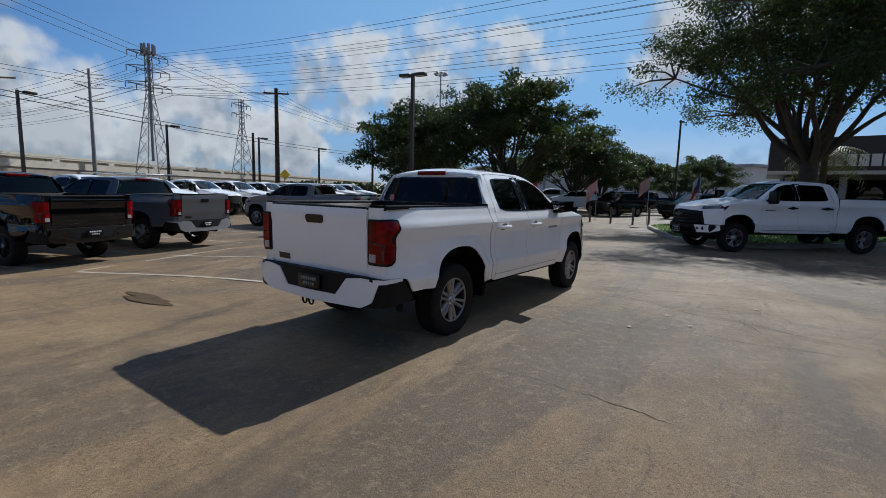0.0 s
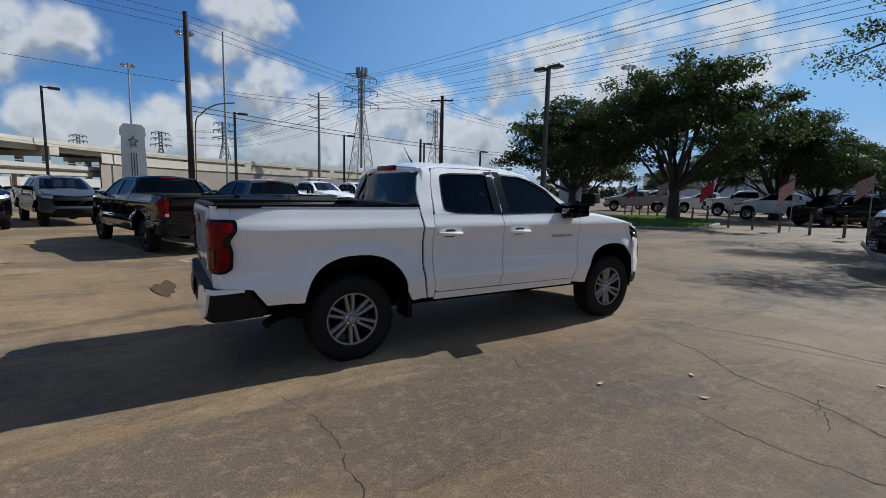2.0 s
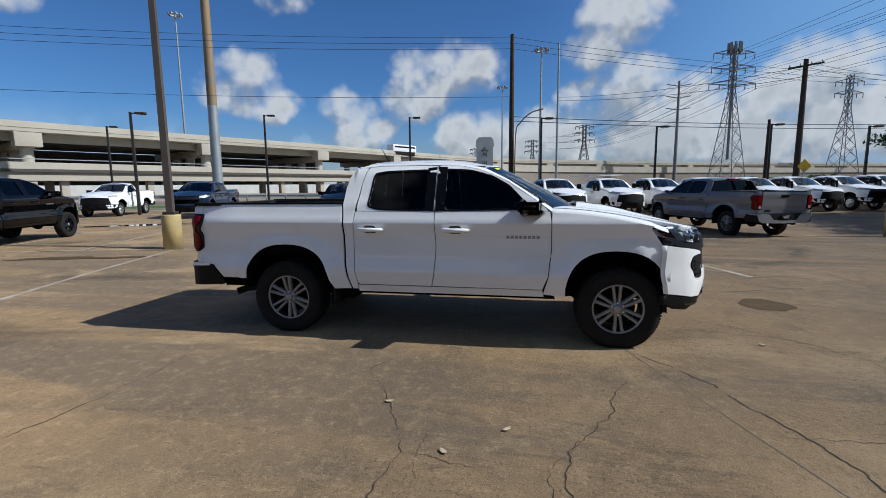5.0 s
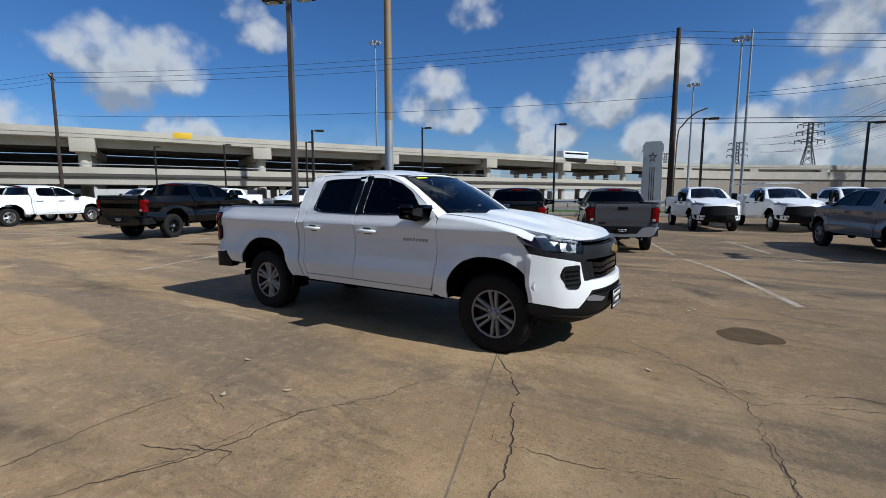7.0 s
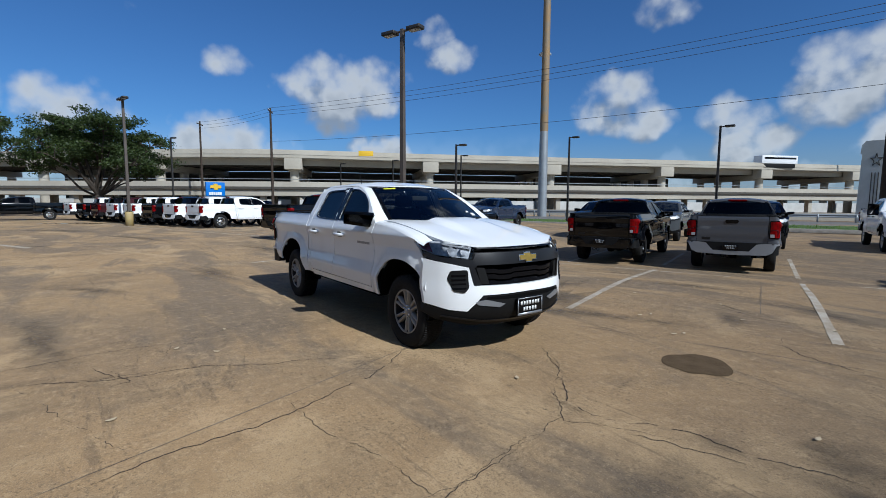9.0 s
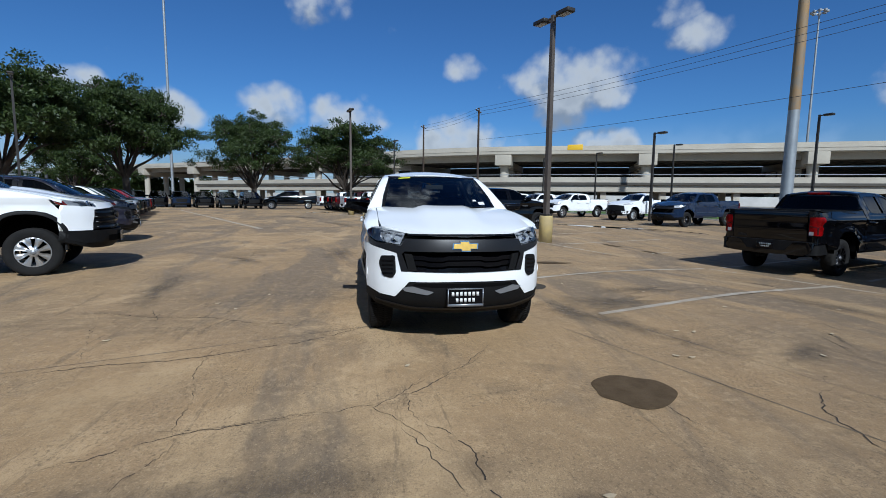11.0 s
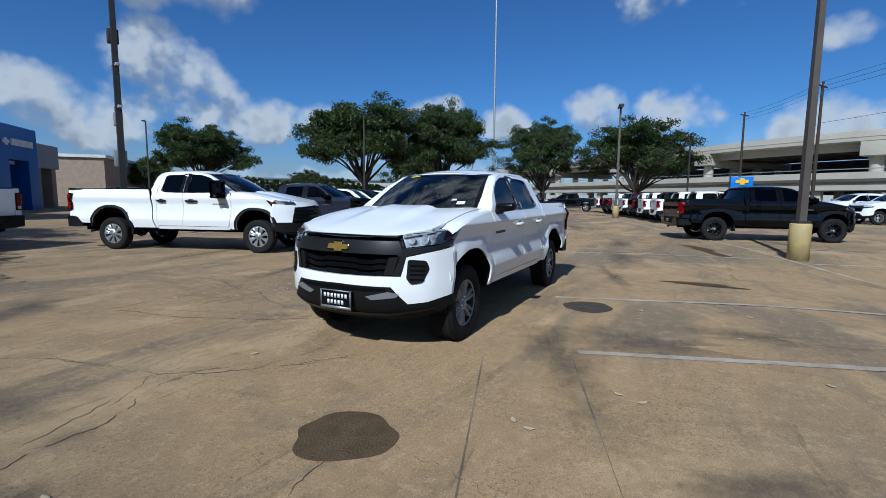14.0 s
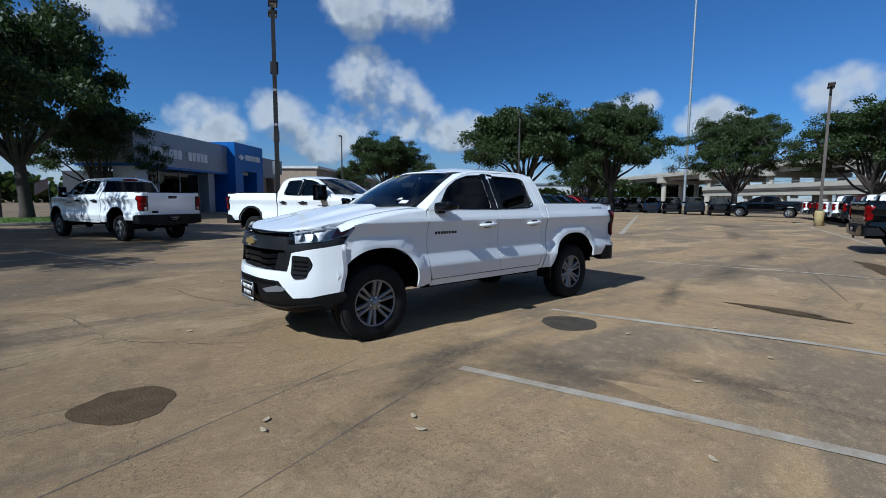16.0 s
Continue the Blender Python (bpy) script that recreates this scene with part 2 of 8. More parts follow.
def concrete_ground_mat():
    """Old sun-bleached concrete: tan and grey patches, dark stains, fine aggregate and relief."""
    m = bpy.data.materials.new("lot_concrete")
    m.use_nodes = True
    nt = m.node_tree
    b = nt.nodes["Principled BSDF"]
    tc = nt.nodes.new("ShaderNodeTexCoord")

    def noise_node(scale, detail, rough=0.55, distort=0.0, stretch=None):
        n = nt.nodes.new("ShaderNodeTexNoise")
        n.inputs["Scale"].default_value, n.inputs["Detail"].default_value = scale, detail
        n.inputs["Roughness"].default_value, n.inputs["Distortion"].default_value = rough, distort
        src = tc.outputs["Object"]
        if stretch:
            mp = nt.nodes.new("ShaderNodeMapping")
            mp.inputs["Scale"].default_value = stretch
            mp.inputs["Rotation"].default_value = (0, 0, 0.35)
            nt.links.new(src, mp.inputs["Vector"])
            src = mp.outputs[0]
        nt.links.new(src, n.inputs["Vector"])
        return n.outputs["Fac"]

    def ranged(fac, lo, hi, top):
        r = nt.nodes.new("ShaderNodeMapRange")
        r.interpolation_type = "SMOOTHSTEP"
        r.inputs[1].default_value, r.inputs[2].default_value, r.inputs[4].default_value = lo, hi, top
        nt.links.new(fac, r.inputs[0])
        return r.outputs[0]

    def mixed(fac, a, col, blend="MIX"):
        x = nt.nodes.new("ShaderNodeMix")
        x.data_type, x.blend_type = "RGBA", blend
        nt.links.new(fac, x.inputs[0])
        nt.links.new(a, x.inputs[6])
        x.inputs[7].default_value = (*col, 1)
        return x.outputs[2]

    def product(a, b_):
        n = nt.nodes.new("ShaderNodeMath")
        n.operation = "MULTIPLY"
        nt.links.new(a, n.inputs[0])
        nt.links.new(b_, n.inputs[1])
        return n.outputs[0]

    base = nt.nodes.new("ShaderNodeRGB")
    base.outputs[0].default_value = (0.312, 0.207, 0.107, 1)
    c = base.outputs[0]
    c = mixed(ranged(noise_node(0.22, 5, 0.6, 0.6), 0.42, 0.64, 0.85), c, (0.214, 0.149, 0.087))
    c = mixed(ranged(noise_node(0.5, 6, 0.65, 0.4), 0.50, 0.70, 0.85), c, (0.405, 0.285, 0.155))
    c = mixed(ranged(noise_node(0.9, 7, 0.7, 0.8, (1, 0.35, 1)), 0.52, 0.70, 0.65), c, (0.130, 0.092, 0.056))
    c = mixed(ranged(noise_node(0.34, 7, 0.62, 1.2, (0.45, 1.3, 1)), 0.45, 0.58, 0.85), c, (0.150, 0.113, 0.078))
    c = mixed(ranged(noise_node(0.55, 6, 0.6, 0.9, (0.7, 1.2, 1)), 0.56, 0.68, 0.7), c, (0.417, 0.293, 0.161))
    c = mixed(ranged(noise_node(1.6, 7, 0.7, 1.6, (0.25, 1.6, 1)), 0.58, 0.68, 0.55), c, (0.094, 0.068, 0.045))
    c = mixed(ranged(noise_node(2.6, 8, 0.75, 0.5), 0.50, 0.72, 0.5), c, (0.159, 0.109, 0.063))
    c = mixed(ranged(noise_node(8, 7, 0.8, 0.3), 0.48, 0.68, 0.45), c, (0.470, 0.340, 0.193))
    c = mixed(ranged(noise_node(17, 6, 0.85), 0.50, 0.68, 0.5), c, (0.142, 0.097, 0.056))
    worn = product(ranged(noise_node(0.8, 6, 0.7, 0.5), 0.44, 0.60, 1.0), ranged(noise_node(34, 5, 0.85), 0.50, 0.62, 0.6))
    c = mixed(worn, c, (0.082, 0.058, 0.036))
    c = mixed(ranged(noise_node(60, 4, 0.85), 0.54, 0.66, 0.5), c, (0.517, 0.392, 0.243))
    c = mixed(ranged(noise_node(95, 3, 0.8), 0.50, 0.64, 0.45), c, (0.109, 0.078, 0.048))
    nt.links.new(c, b.inputs["Base Color"])
    b.inputs["Diffuse Roughness"].default_value = 0.6
    b.inputs["Specular IOR Level"].default_value = 0.22
    rr = nt.nodes.new("ShaderNodeMapRange")
    rr.inputs[3].default_value, rr.inputs[4].default_value = 0.58, 0.86
    nt.links.new(noise_node(1.1, 5), rr.inputs[0])
    nt.links.new(rr.outputs[0], b.inputs["Roughness"])
    h = nt.nodes.new("ShaderNodeMath")
    h.operation = "ADD"
    nt.links.new(noise_node(42, 6, 0.8), h.inputs[0])
    nt.links.new(noise_node(4, 4), h.inputs[1])
    bp = nt.nodes.new("ShaderNodeBump")
    bp.inputs["Strength"].default_value, bp.inputs["Distance"].default_value = 0.55, 0.016
    nt.links.new(h.outputs[0], bp.inputs["Height"])
    nt.links.new(bp.outputs["Normal"], b.inputs["Normal"])
    return m


def leaf_mat(name, a, b_):
    m = mat(name, a, 0.55)
    nt = m.node_tree
    b = nt.nodes["Principled BSDF"]
    g = nt.nodes.new("ShaderNodeNewGeometry")
    ramp = nt.nodes.new("ShaderNodeMix")
    ramp.data_type = "RGBA"
    ramp.inputs[6].default_value, ramp.inputs[7].default_value = (*a, 1), (*b_, 1)
    nt.links.new(g.outputs["Random Per Island"], ramp.inputs[0])
    nt.links.new(ramp.outputs[2], b.inputs["Base Color"])
    tl = nt.nodes.new("ShaderNodeBsdfTranslucent")
    nt.links.new(ramp.outputs[2], tl.inputs["Color"])
    mx = nt.nodes.new("ShaderNodeMixShader")
    mx.inputs[0].default_value = 0.38
    nt.links.new(b.outputs[0], mx.inputs[1])
    nt.links.new(tl.outputs[0], mx.inputs[2])
    nt.links.new(mx.outputs[0], nt.nodes["Material Output"].inputs["Surface"])
    return m


PAINT = paint_mat()
PLASTIC = mat("black_plastic", (0.006, 0.006, 0.0064), 0.6, bump=0.12, bump_scale=500, var=0.4, scale=6, dark=(0.012, 0.0115, 0.011), spec=0.2)
CHARCOAL = mat("charcoal_trim", (0.016, 0.016, 0.018), 0.34, 0.25, var=0.3, scale=9, dark=(0.024, 0.0235, 0.023), spec=0.35)
GLOSS_BLACK = mat("gloss_black", (0.004, 0.004, 0.005), 0.22, coat=0.18, spec=0.15)
# black with shade put into it, for recesses, wells, undersides and chassis
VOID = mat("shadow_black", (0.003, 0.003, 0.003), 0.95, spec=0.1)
RUBBER = mat("tyre_rubber", (0.010, 0.010, 0.010), 0.85, var=0.5, scale=7, dark=(0.022, 0.020, 0.018), bump=0.2, bump_scale=90, spec=0.25)
RIM_GREY = mat("machined_grey_alloy", (0.34, 0.33, 0.32), 0.48, 0.75, var=0.35, scale=8)
RIM_SILVER = mat("silver_alloy", (0.62, 0.62, 0.62), 0.3, 0.8, var=0.25, scale=8)
RIM_BLACK = mat("black_alloy", (0.02, 0.02, 0.022), 0.3, 0.3)
CHROME = mat("chrome", (0.75, 0.75, 0.76), 0.09, 1.0)
SATIN = mat("satin_silver_trim", (0.33, 0.34, 0.36), 0.4, 0.6)
GOLD = mat("gold_badge", (0.62, 0.40, 0.09), 0.28, 0.75, var=0.3, scale=30)
TINT = glass_mat("tinted_glass", (0.045, 0.048, 0.052), -0.13)
SCREEN = glass_mat("windshield_glass", (0.66, 0.72, 0.69), 0.65)
CLEAR = glass_mat("lamp_cover_glass", (0.80, 0.82, 0.84))
LENS_RED = mat("red_lamp_lens", (0.25, 0.002, 0.003), 0.25, coat=0.12, var=1.0, scale=11, dark=(0.06, 0.001, 0.001), spec=0.1)
LENS_DARK = mat("dark_red_lens", (0.05, 0.001, 0.002), 0.25, coat=0.3)
LENS_WHITE = mat("white_lamp_lens", (0.36, 0.36, 0.37), 0.2, coat=0.6)
LAMP_SILVER = mat("lamp_bowl", (0.66, 0.67, 0.69), 0.3, 0.15, var=0.8, scale=22, dark=(0.12, 0.12, 0.13))
AMBER = mat("amber_lens", (0.20, 0.016, 0.008), 0.25, coat=0.6)
RIM_DARK = mat("dark_wheel_barrel", (0.022, 0.022, 0.024), 0.5, 0.4, var=0.4, scale=8)
SEAT = mat("dark_cabin_fabric", (0.045, 0.045, 0.047), 0.85, var=0.3, scale=12)
WHITE_CARD = mat("white_sticker", (0.75, 0.75, 0.73), 0.6)
YELLOW_CARD = mat("yellow_sticker", (0.62, 0.62, 0.03), 0.6)
PINK_CARD = mat("pink_sticker", (0.66, 0.22, 0.20), 0.6)

# ---- mesh tools ----
def obj(name, bm, material, smooth=True):
    me = bpy.data.meshes.new(name)
    if smooth:
        for f in bm.faces:
            f.smooth = True
    bm.to_mesh(me)
    bm.free()
    me.materials.append(material)
    return new(name, me)


def part(name, bm, material, parent, label="", smooth=True):
    """One mesh object under a thing or a part."""
    ob = obj(name, bm, material, smooth)
    ob.parent = parent
    if label:
        ob["label"] = label
    return ob


def thing(name, label, category, group="", kind="", m=None):
    ob = new(name)
    ob.empty_display_size = 0.2
    if m is not None:
        ob.matrix_world = m
    return tagged(ob, label, category, group, kind)


def box(x0, x1, y0, y1, z0, z1, bevel=0.0, bm=None):
    own = bmesh.new()
    bmesh.ops.create_cube(own, size=1.0)
    for v in own.verts:
        v.co = Vector(((x0 + x1) / 2 + v.co.x * (x1 - x0), (y0 + y1) / 2 + v.co.y * (y1 - y0), (z0 + z1) / 2 + v.co.z * (z1 - z0)))
    if bevel:
        bmesh.ops.bevel(own, geom=own.edges[:], offset=bevel, segments=2, affect="EDGES", profile=0.6)
    return merged(bm, own)


def merged(bm, own):
    """Adds own to bm, or returns own where there is none."""
    if bm is None:
        return own
    me = bpy.data.meshes.new("tmp")
    own.to_mesh(me)
    own.free()
    bm.from_mesh(me)
    bpy.data.meshes.remove(me)
    return bm


def tube(points, radii, sides=10, bm=None, caps=True):
    """A round tube along points, with a radius at each."""
    bm = bm or bmesh.new()
    points = [Vector(p) for p in points]
    if not hasattr(radii, "__len__"):
        radii = [radii] * len(points)
    rings = []
    for i, (p, r) in enumerate(zip(points, radii)):
        d = (points[min(i + 1, len(points) - 1)] - points[max(i - 1, 0)]).normalized()
        a = d.cross(Vector((0, 0, 1)) if abs(d.z) < 0.9 else Vector((1, 0, 0))).normalized()
        b = d.cross(a)
        rings.append([bm.verts.new(p + r * (math.cos(t) * a + math.sin(t) * b)) for t in (2 * math.pi * k / sides for k in range(sides))])
    for r0, r1 in zip(rings, rings[1:]):
        for k in range(sides):
            bm.faces.new((r0[k], r0[(k + 1) % sides], r1[(k + 1) % sides], r1[k]))
    if caps:
        for ring in (rings[0][::-1], rings[-1]):
            f = bm.faces.new(ring)
            for e in f.edges:
                e.smooth = False
    return bm


def lathe(profile, sides=32, axis="y", bm=None, centre=(0, 0, 0)):
    """Turns (radius, along) pairs round an axis."""
    bm = bm or bmesh.new()
    c = Vector(centre)
    rings = []
    for r, h in profile:
        ring = []
        for k in range(sides):
            t = 2 * math.pi * k / sides
            u, v = r * math.cos(t), r * math.sin(t)
            ring.append(bm.verts.new(c + Vector((u, h, v) if axis == "y" else (u, v, h) if axis == "z" else (h, u, v))))
        rings.append(ring)
    for r0, r1 in zip(rings, rings[1:]):
        for k in range(sides):
            bm.faces.new((r0[k], r0[(k + 1) % sides], r1[(k + 1) % sides], r1[k]))
    return bm


def spline(pts, n=6):
    """A smooth open line through the points."""
    pts = [Vector((*p, 0))if len(p) == 2 else Vector(p) for p in pts]
    out = []
    for i in range(len(pts) - 1):
        p0, p1, p2, p3 = pts[max(i - 1, 0)], pts[i], pts[i + 1], pts[min(i + 2, len(pts) - 1)]
        for k in range(n):
            t = k / n
            out.append(0.5 * (2 * p1 + (p2 - p0) * t + (2 * p0 - 5 * p1 + 4 * p2 - p3) * t * t + (3 * p1 - p0 - 3 * p2 + p3) * t ** 3))
    out.append(pts[-1])
    return out


def rounded(pts, r=0.03, n=3):
    """A closed 2D outline with its corners rounded."""
    out = []
    pts = [Vector((p[0], p[1], 0)) for p in pts]
    for i, p in enumerate(pts):
        a, b = pts[i - 1] - p, pts[(i + 1) % len(pts)] - p
        d = min(r, a.length * 0.45, b.length * 0.45)
        a, b = p + a.normalized() * d, p + b.normalized() * d
        for k in range(n + 1):
            t = k / n
            out.append(a * (1 - t) ** 2 + p * 2 * t * (1 - t) + b * t * t)
    return [(v.x, v.y) for v in out]


def sheet(outline, fmap, step=0.08, rim=0.02, bm=None, cuts=()):
    """Fills a closed 2D outline, cuts it into a net and lays it on the surface fmap(u, v, depth); the rim turns inwards."""
    own = bmesh.new()
    own.faces.new([own.verts.new((p[0], p[1], 0)) for p in outline])
    us, vs = [p[0] for p in outline], [p[1] for p in outline]
    for lo, hi, no in ((min(us), max(us), (1, 0, 0)), (min(vs), max(vs), (0, 1, 0))):
        n = max(1, int((hi - lo) / step))
        for k in range(1, n):
            at = lo + (hi - lo) * k / n + 1e-5
            bmesh.ops.bisect_plane(own, geom=own.verts[:] + own.edges[:] + own.faces[:], plane_co=Vector(no) * at, plane_no=no, dist=1e-6)
    for at in cuts:
        if min(vs) < at < max(vs):
            bmesh.ops.bisect_plane(own, geom=own.verts[:] + own.edges[:] + own.faces[:], plane_co=(0, at, 0), plane_no=(0, 1, 0), dist=1e-6)
    if rim:
        edges = [e for e in own.edges if e.is_boundary]
        twin = {}
        for e in edges:
            e.smooth = False
            for v in e.verts:
                if v not in twin:
                    twin[v] = own.verts.new((v.co.x, v.co.y, rim))
        for e in edges:
            a, b = e.verts
            own.faces.new((a, b, twin[b], twin[a]))
    for v in own.verts:
        v.co = fmap(v.co.x, v.co.y, v.co.z)
    return merged(bm, own)


def resample(line, n, closed=True):
    line = [Vector(p) if len(p) == 3 else Vector((*p, 0)) for p in line]
    if closed:
        line = line + [line[0]]
    seg = [0.0]
    for a, b in zip(line, line[1:]):
        seg.append(seg[-1] + (b - a).length)
    out, j = [], 0
    for k in range(n):
        s = seg[-1] * k / (n if closed else n - 1)
        while j < len(seg) - 2 and seg[j + 1] < s:
            j += 1
        t = (s - seg[j]) / max(seg[j + 1] - seg[j], 1e-9)
        out.append(line[j].lerp(line[j + 1], min(t, 1)))
    return out


def ring(outer, inner, fmap, n=64, rim=0.02, bm=None):
    """A frame between two closed 2D outlines that start at like corners, laid on fmap, with turned-in edges."""
    bm = bm or bmesh.new()
    cen = sum((Vector((*p, 0)) for p in inner), Vector()) / len(inner)
    loops = []
    base = resample(inner, n)
    cand = resample(outer, n * 6)

    def near_angle(v):
        d = v - cen
        a = math.atan2(d.y, d.x)
        return min(cand, key=lambda q: abs((math.atan2(q.y - cen.y, q.x - cen.x) - a + math.pi) % (2 * math.pi) - math.pi))

    out = [near_angle(v) for v in base]
    for line, depth in ((out, rim), (out, 0), (base, 0), (base, rim)):
        loops.append([bm.verts.new(fmap(p.x, p.y, depth)) for p in line])
    for l0, l1 in zip(loops, loops[1:]):
        for k in range(n):
            bm.faces.new((l0[k], l0[(k + 1) % n], l1[(k + 1) % n], l1[k]))
    for loop in loops[1:3]:
        for k in range(n):
            e = bm.edges.get((loop[k], loop[(k + 1) % n]))
            if e:
                e.smooth = False
    return bm


def loft(lines, bm=None, closed=False):
    """A net through lines of equally many points."""
    bm = bm or bmesh.new()
    rows = [[bm.verts.new(p) for p in line] for line in lines]
    for r0, r1 in zip(rows, rows[1:]):
        n = len(r0)
        for k in range(n if closed else n - 1):
            bm.faces.new((r0[k], r0[(k + 1) % n], r1[(k + 1) % n], r1[k]))
    return bm


def prism(outline, fmap, depth0, depth1, bm=None):
    """A solid plate: an outline between two depths of a surface."""
    bm = bm or bmesh.new()
    a = [bm.verts.new(fmap(p[0], p[1], depth0)) for p in outline]
    b = [bm.verts.new(fmap(p[0], p[1], depth1)) for p in outline]
    fs = [bm.faces.new(a), bm.faces.new(b[::-1])]
    n = len(a)
    for k in range(n):
        bm.faces.new((a[k], b[k], b[(k + 1) % n], a[(k + 1) % n]))
    for f in fs:
        for e in f.edges:
            e.smooth = False
    return bm


def ss(a, b, x):
    t = min(1.0, max(0.0, (x - a) / (b - a)))
    return t * t * (3 - 2 * t)


def table(pairs, x):
    """Linear reading of a short table."""
    for (x0, y0), (x1, y1) in zip(pairs, pairs[1:]):
        if x <= x1:
            t = max(0.0, (x - x0) / (x1 - x0))
            return y0 + (y1 - y0) * t
    return pairs[-1][1]


def curve_table(pairs, x):
    """Smooth reading of a short table."""
    for i in range(len(pairs) - 1):
        x0, y0 = pairs[i]
        x1, y1 = pairs[i + 1]
        if x <= x1 or i == len(pairs) - 2:
            t = min(1.0, max(0.0, (x - x0) / (x1 - x0)))
            m0 = (y1 - pairs[i - 1][1]) / (x1 - pairs[i - 1][0]) if i else (y1 - y0) / (x1 - x0)
            m1 = (pairs[i + 2][1] - y0) / (pairs[i + 2][0] - x0) if i + 2 < len(pairs) else (y1 - y0) / (x1 - x0)
            d = x1 - x0
            return (2 * t ** 3 - 3 * t * t + 1) * y0 + (t ** 3 - 2 * t * t + t) * d * m0 + (3 * t * t - 2 * t ** 3) * y1 + (t ** 3 - t * t) * d * m1

# ---- pickup trucks ----
ARCHES = ((0.035, 0.50, 0.475, 0.45), (3.30, 0.48, 0.455, 0.45))
CREASES = (0.68, 0.70, 0.83, 1.05, 1.165, 1.178, 1.262)
SIDE = ((0.30, 0.86), (0.47, 0.898), (0.56, 0.926), (0.68, 0.953), (0.70, 0.953), (0.83, 0.921), (0.95, 0.915), (1.05, 0.919), (1.165, 0.949), (1.178, 0.949), (1.262, 0.908), (1.36, 0.872), (1.45, 0.815), (1.60, 0.742), (1.68, 0.700), (1.72, 0.668), (1.745, 0.635), (1.80, 0.56))
NOSE = ((0.30, 4.10), (0.42, 4.22), (0.55, 4.25), (0.68, 4.25), (0.75, 4.235), (0.95, 4.225), (1.09, 4.17), (1.16, 4.08))
CREST = ((2.70, 1.335), (3.0, 1.315), (3.3, 1.275), (3.6, 1.215), (3.9, 1.155), (4.1, 1.105), (4.18, 1.08))
ROOF = ((0.72, 1.695), (0.80, 1.742), (1.0, 1.762), (1.4, 1.768), (1.8, 1.75), (2.07, 1.70), (2.17, 1.695))


def side_y(x, z):
    y = table(SIDE, z)
    if x > 3.45:
        y -= 0.16 * ((x - 3.45) / 0.75) ** 2
    if x < -0.55:
        y -= 0.05 * ((-0.55 - x) / 0.55) ** 2
    for cx, cz, a, b in ARCHES:
        d = ((abs(x - cx) / a) ** 2.4 + (abs(max(z - cz, 0)) / b) ** 2.4) ** (1 / 2.4)
        y += 0.032 * (1 - ss(1.17, 1.23, d)) * (1 - ss(3.50, 3.72, x))
    return y


def sweep(y):
    a = abs(y)
    return 0.27 * (a / 0.8) ** 2.6 + 5.6 * max(0.0, a - 0.78) ** 2


def hood_z(x, y):
    a = abs(y)
    return curve_table(CREST, x) + 0.034 * (1 - ss(0.27, 0.35, a)) * (1 - ss(3.2, 4.12, x)) - 0.02 * max(0.0, (a - 0.62) / 0.2) ** 2


def arch_line(i, grow=1.0, n=22, lo=None):
    cx, cz, a, b = ARCHES[i]
    out = []
    for k in range(n + 1):
        t = math.pi * (1 - k / n)
        c, s = math.cos(t), math.sin(t)
        out.append((cx + a * grow * math.copysign(abs(c) ** (2 / 2.4), c), cz + b * grow * abs(s) ** (2 / 2.4)))
    return out


def sym(half):
    """A closed outline from its half with y >= 0, from the top middle to the bottom middle."""
    return half + [(-y, z) for y, z in reversed(half) if y > 1e-6]


def wheel_face(rr, n, pair):
    """A cast wheel in one piece: hub, spokes with walls, rim lip and barrel."""
    bm = bmesh.new()
    marks = []
    for k in range(n):
        mid = 2 * math.pi * k / n
        step = 2 * math.pi / n
        for a, solid in (((-0.275, 1), (-0.105, 0), (0.105, 1), (0.275, 0)) if pair else ((-0.24, 1), (0.0, 1), (0.24, 0), (step / 2, 0))):
            marks.append((mid + a, solid))
    m = len(marks)

    def ringed(r, y):
        return [bm.verts.new((r * math.cos(a), y, r * math.sin(a))) for a, _ in marks]

    rows = [ringed(rr * 0.12, -0.088), ringed(rr * 0.32, -0.086), ringed(rr * 0.6, -0.095), ringed(rr * 0.95, -0.099), ringed(rr * 1.0, -0.110), ringed(rr * 1.035, -0.106), ringed(rr * 1.03, -0.09)]
    deep = [None, ringed(rr * 0.34, -0.045), ringed(rr * 0.62, -0.05), ringed(rr * 0.93, -0.055)]
    well = [ringed(rr * 0.90, 0.0), ringed(rr * 0.93, 0.10)]
    for i, (a, b) in enumerate(zip(rows, rows[1:])):
        for k in range(m):
            if i in (1, 2) and not marks[k][1]:
                continue
            bm.faces.new((a[k], a[(k + 1) % m], b[(k + 1) % m], b[k]))
    for i in (1, 2):
        for k in range(m):
            if marks[k][1] != marks[k - 1][1]:
                bm.faces.new((rows[i][k], rows[i + 1][k], deep[i + 1][k], deep[i][k]))
    for a, b in ((rows[3], deep[3]), (deep[3], well[0]), (well[0], well[1])):
        for k in range(m):
            bm.faces.new((a[k], a[(k + 1) % m], b[(k + 1) % m], b[k]))
    for k in range(m):
        bm.faces.new((rows[1][k], rows[1][(k + 1) % m], deep[1][(k + 1) % m], deep[1][k]))
    return bm


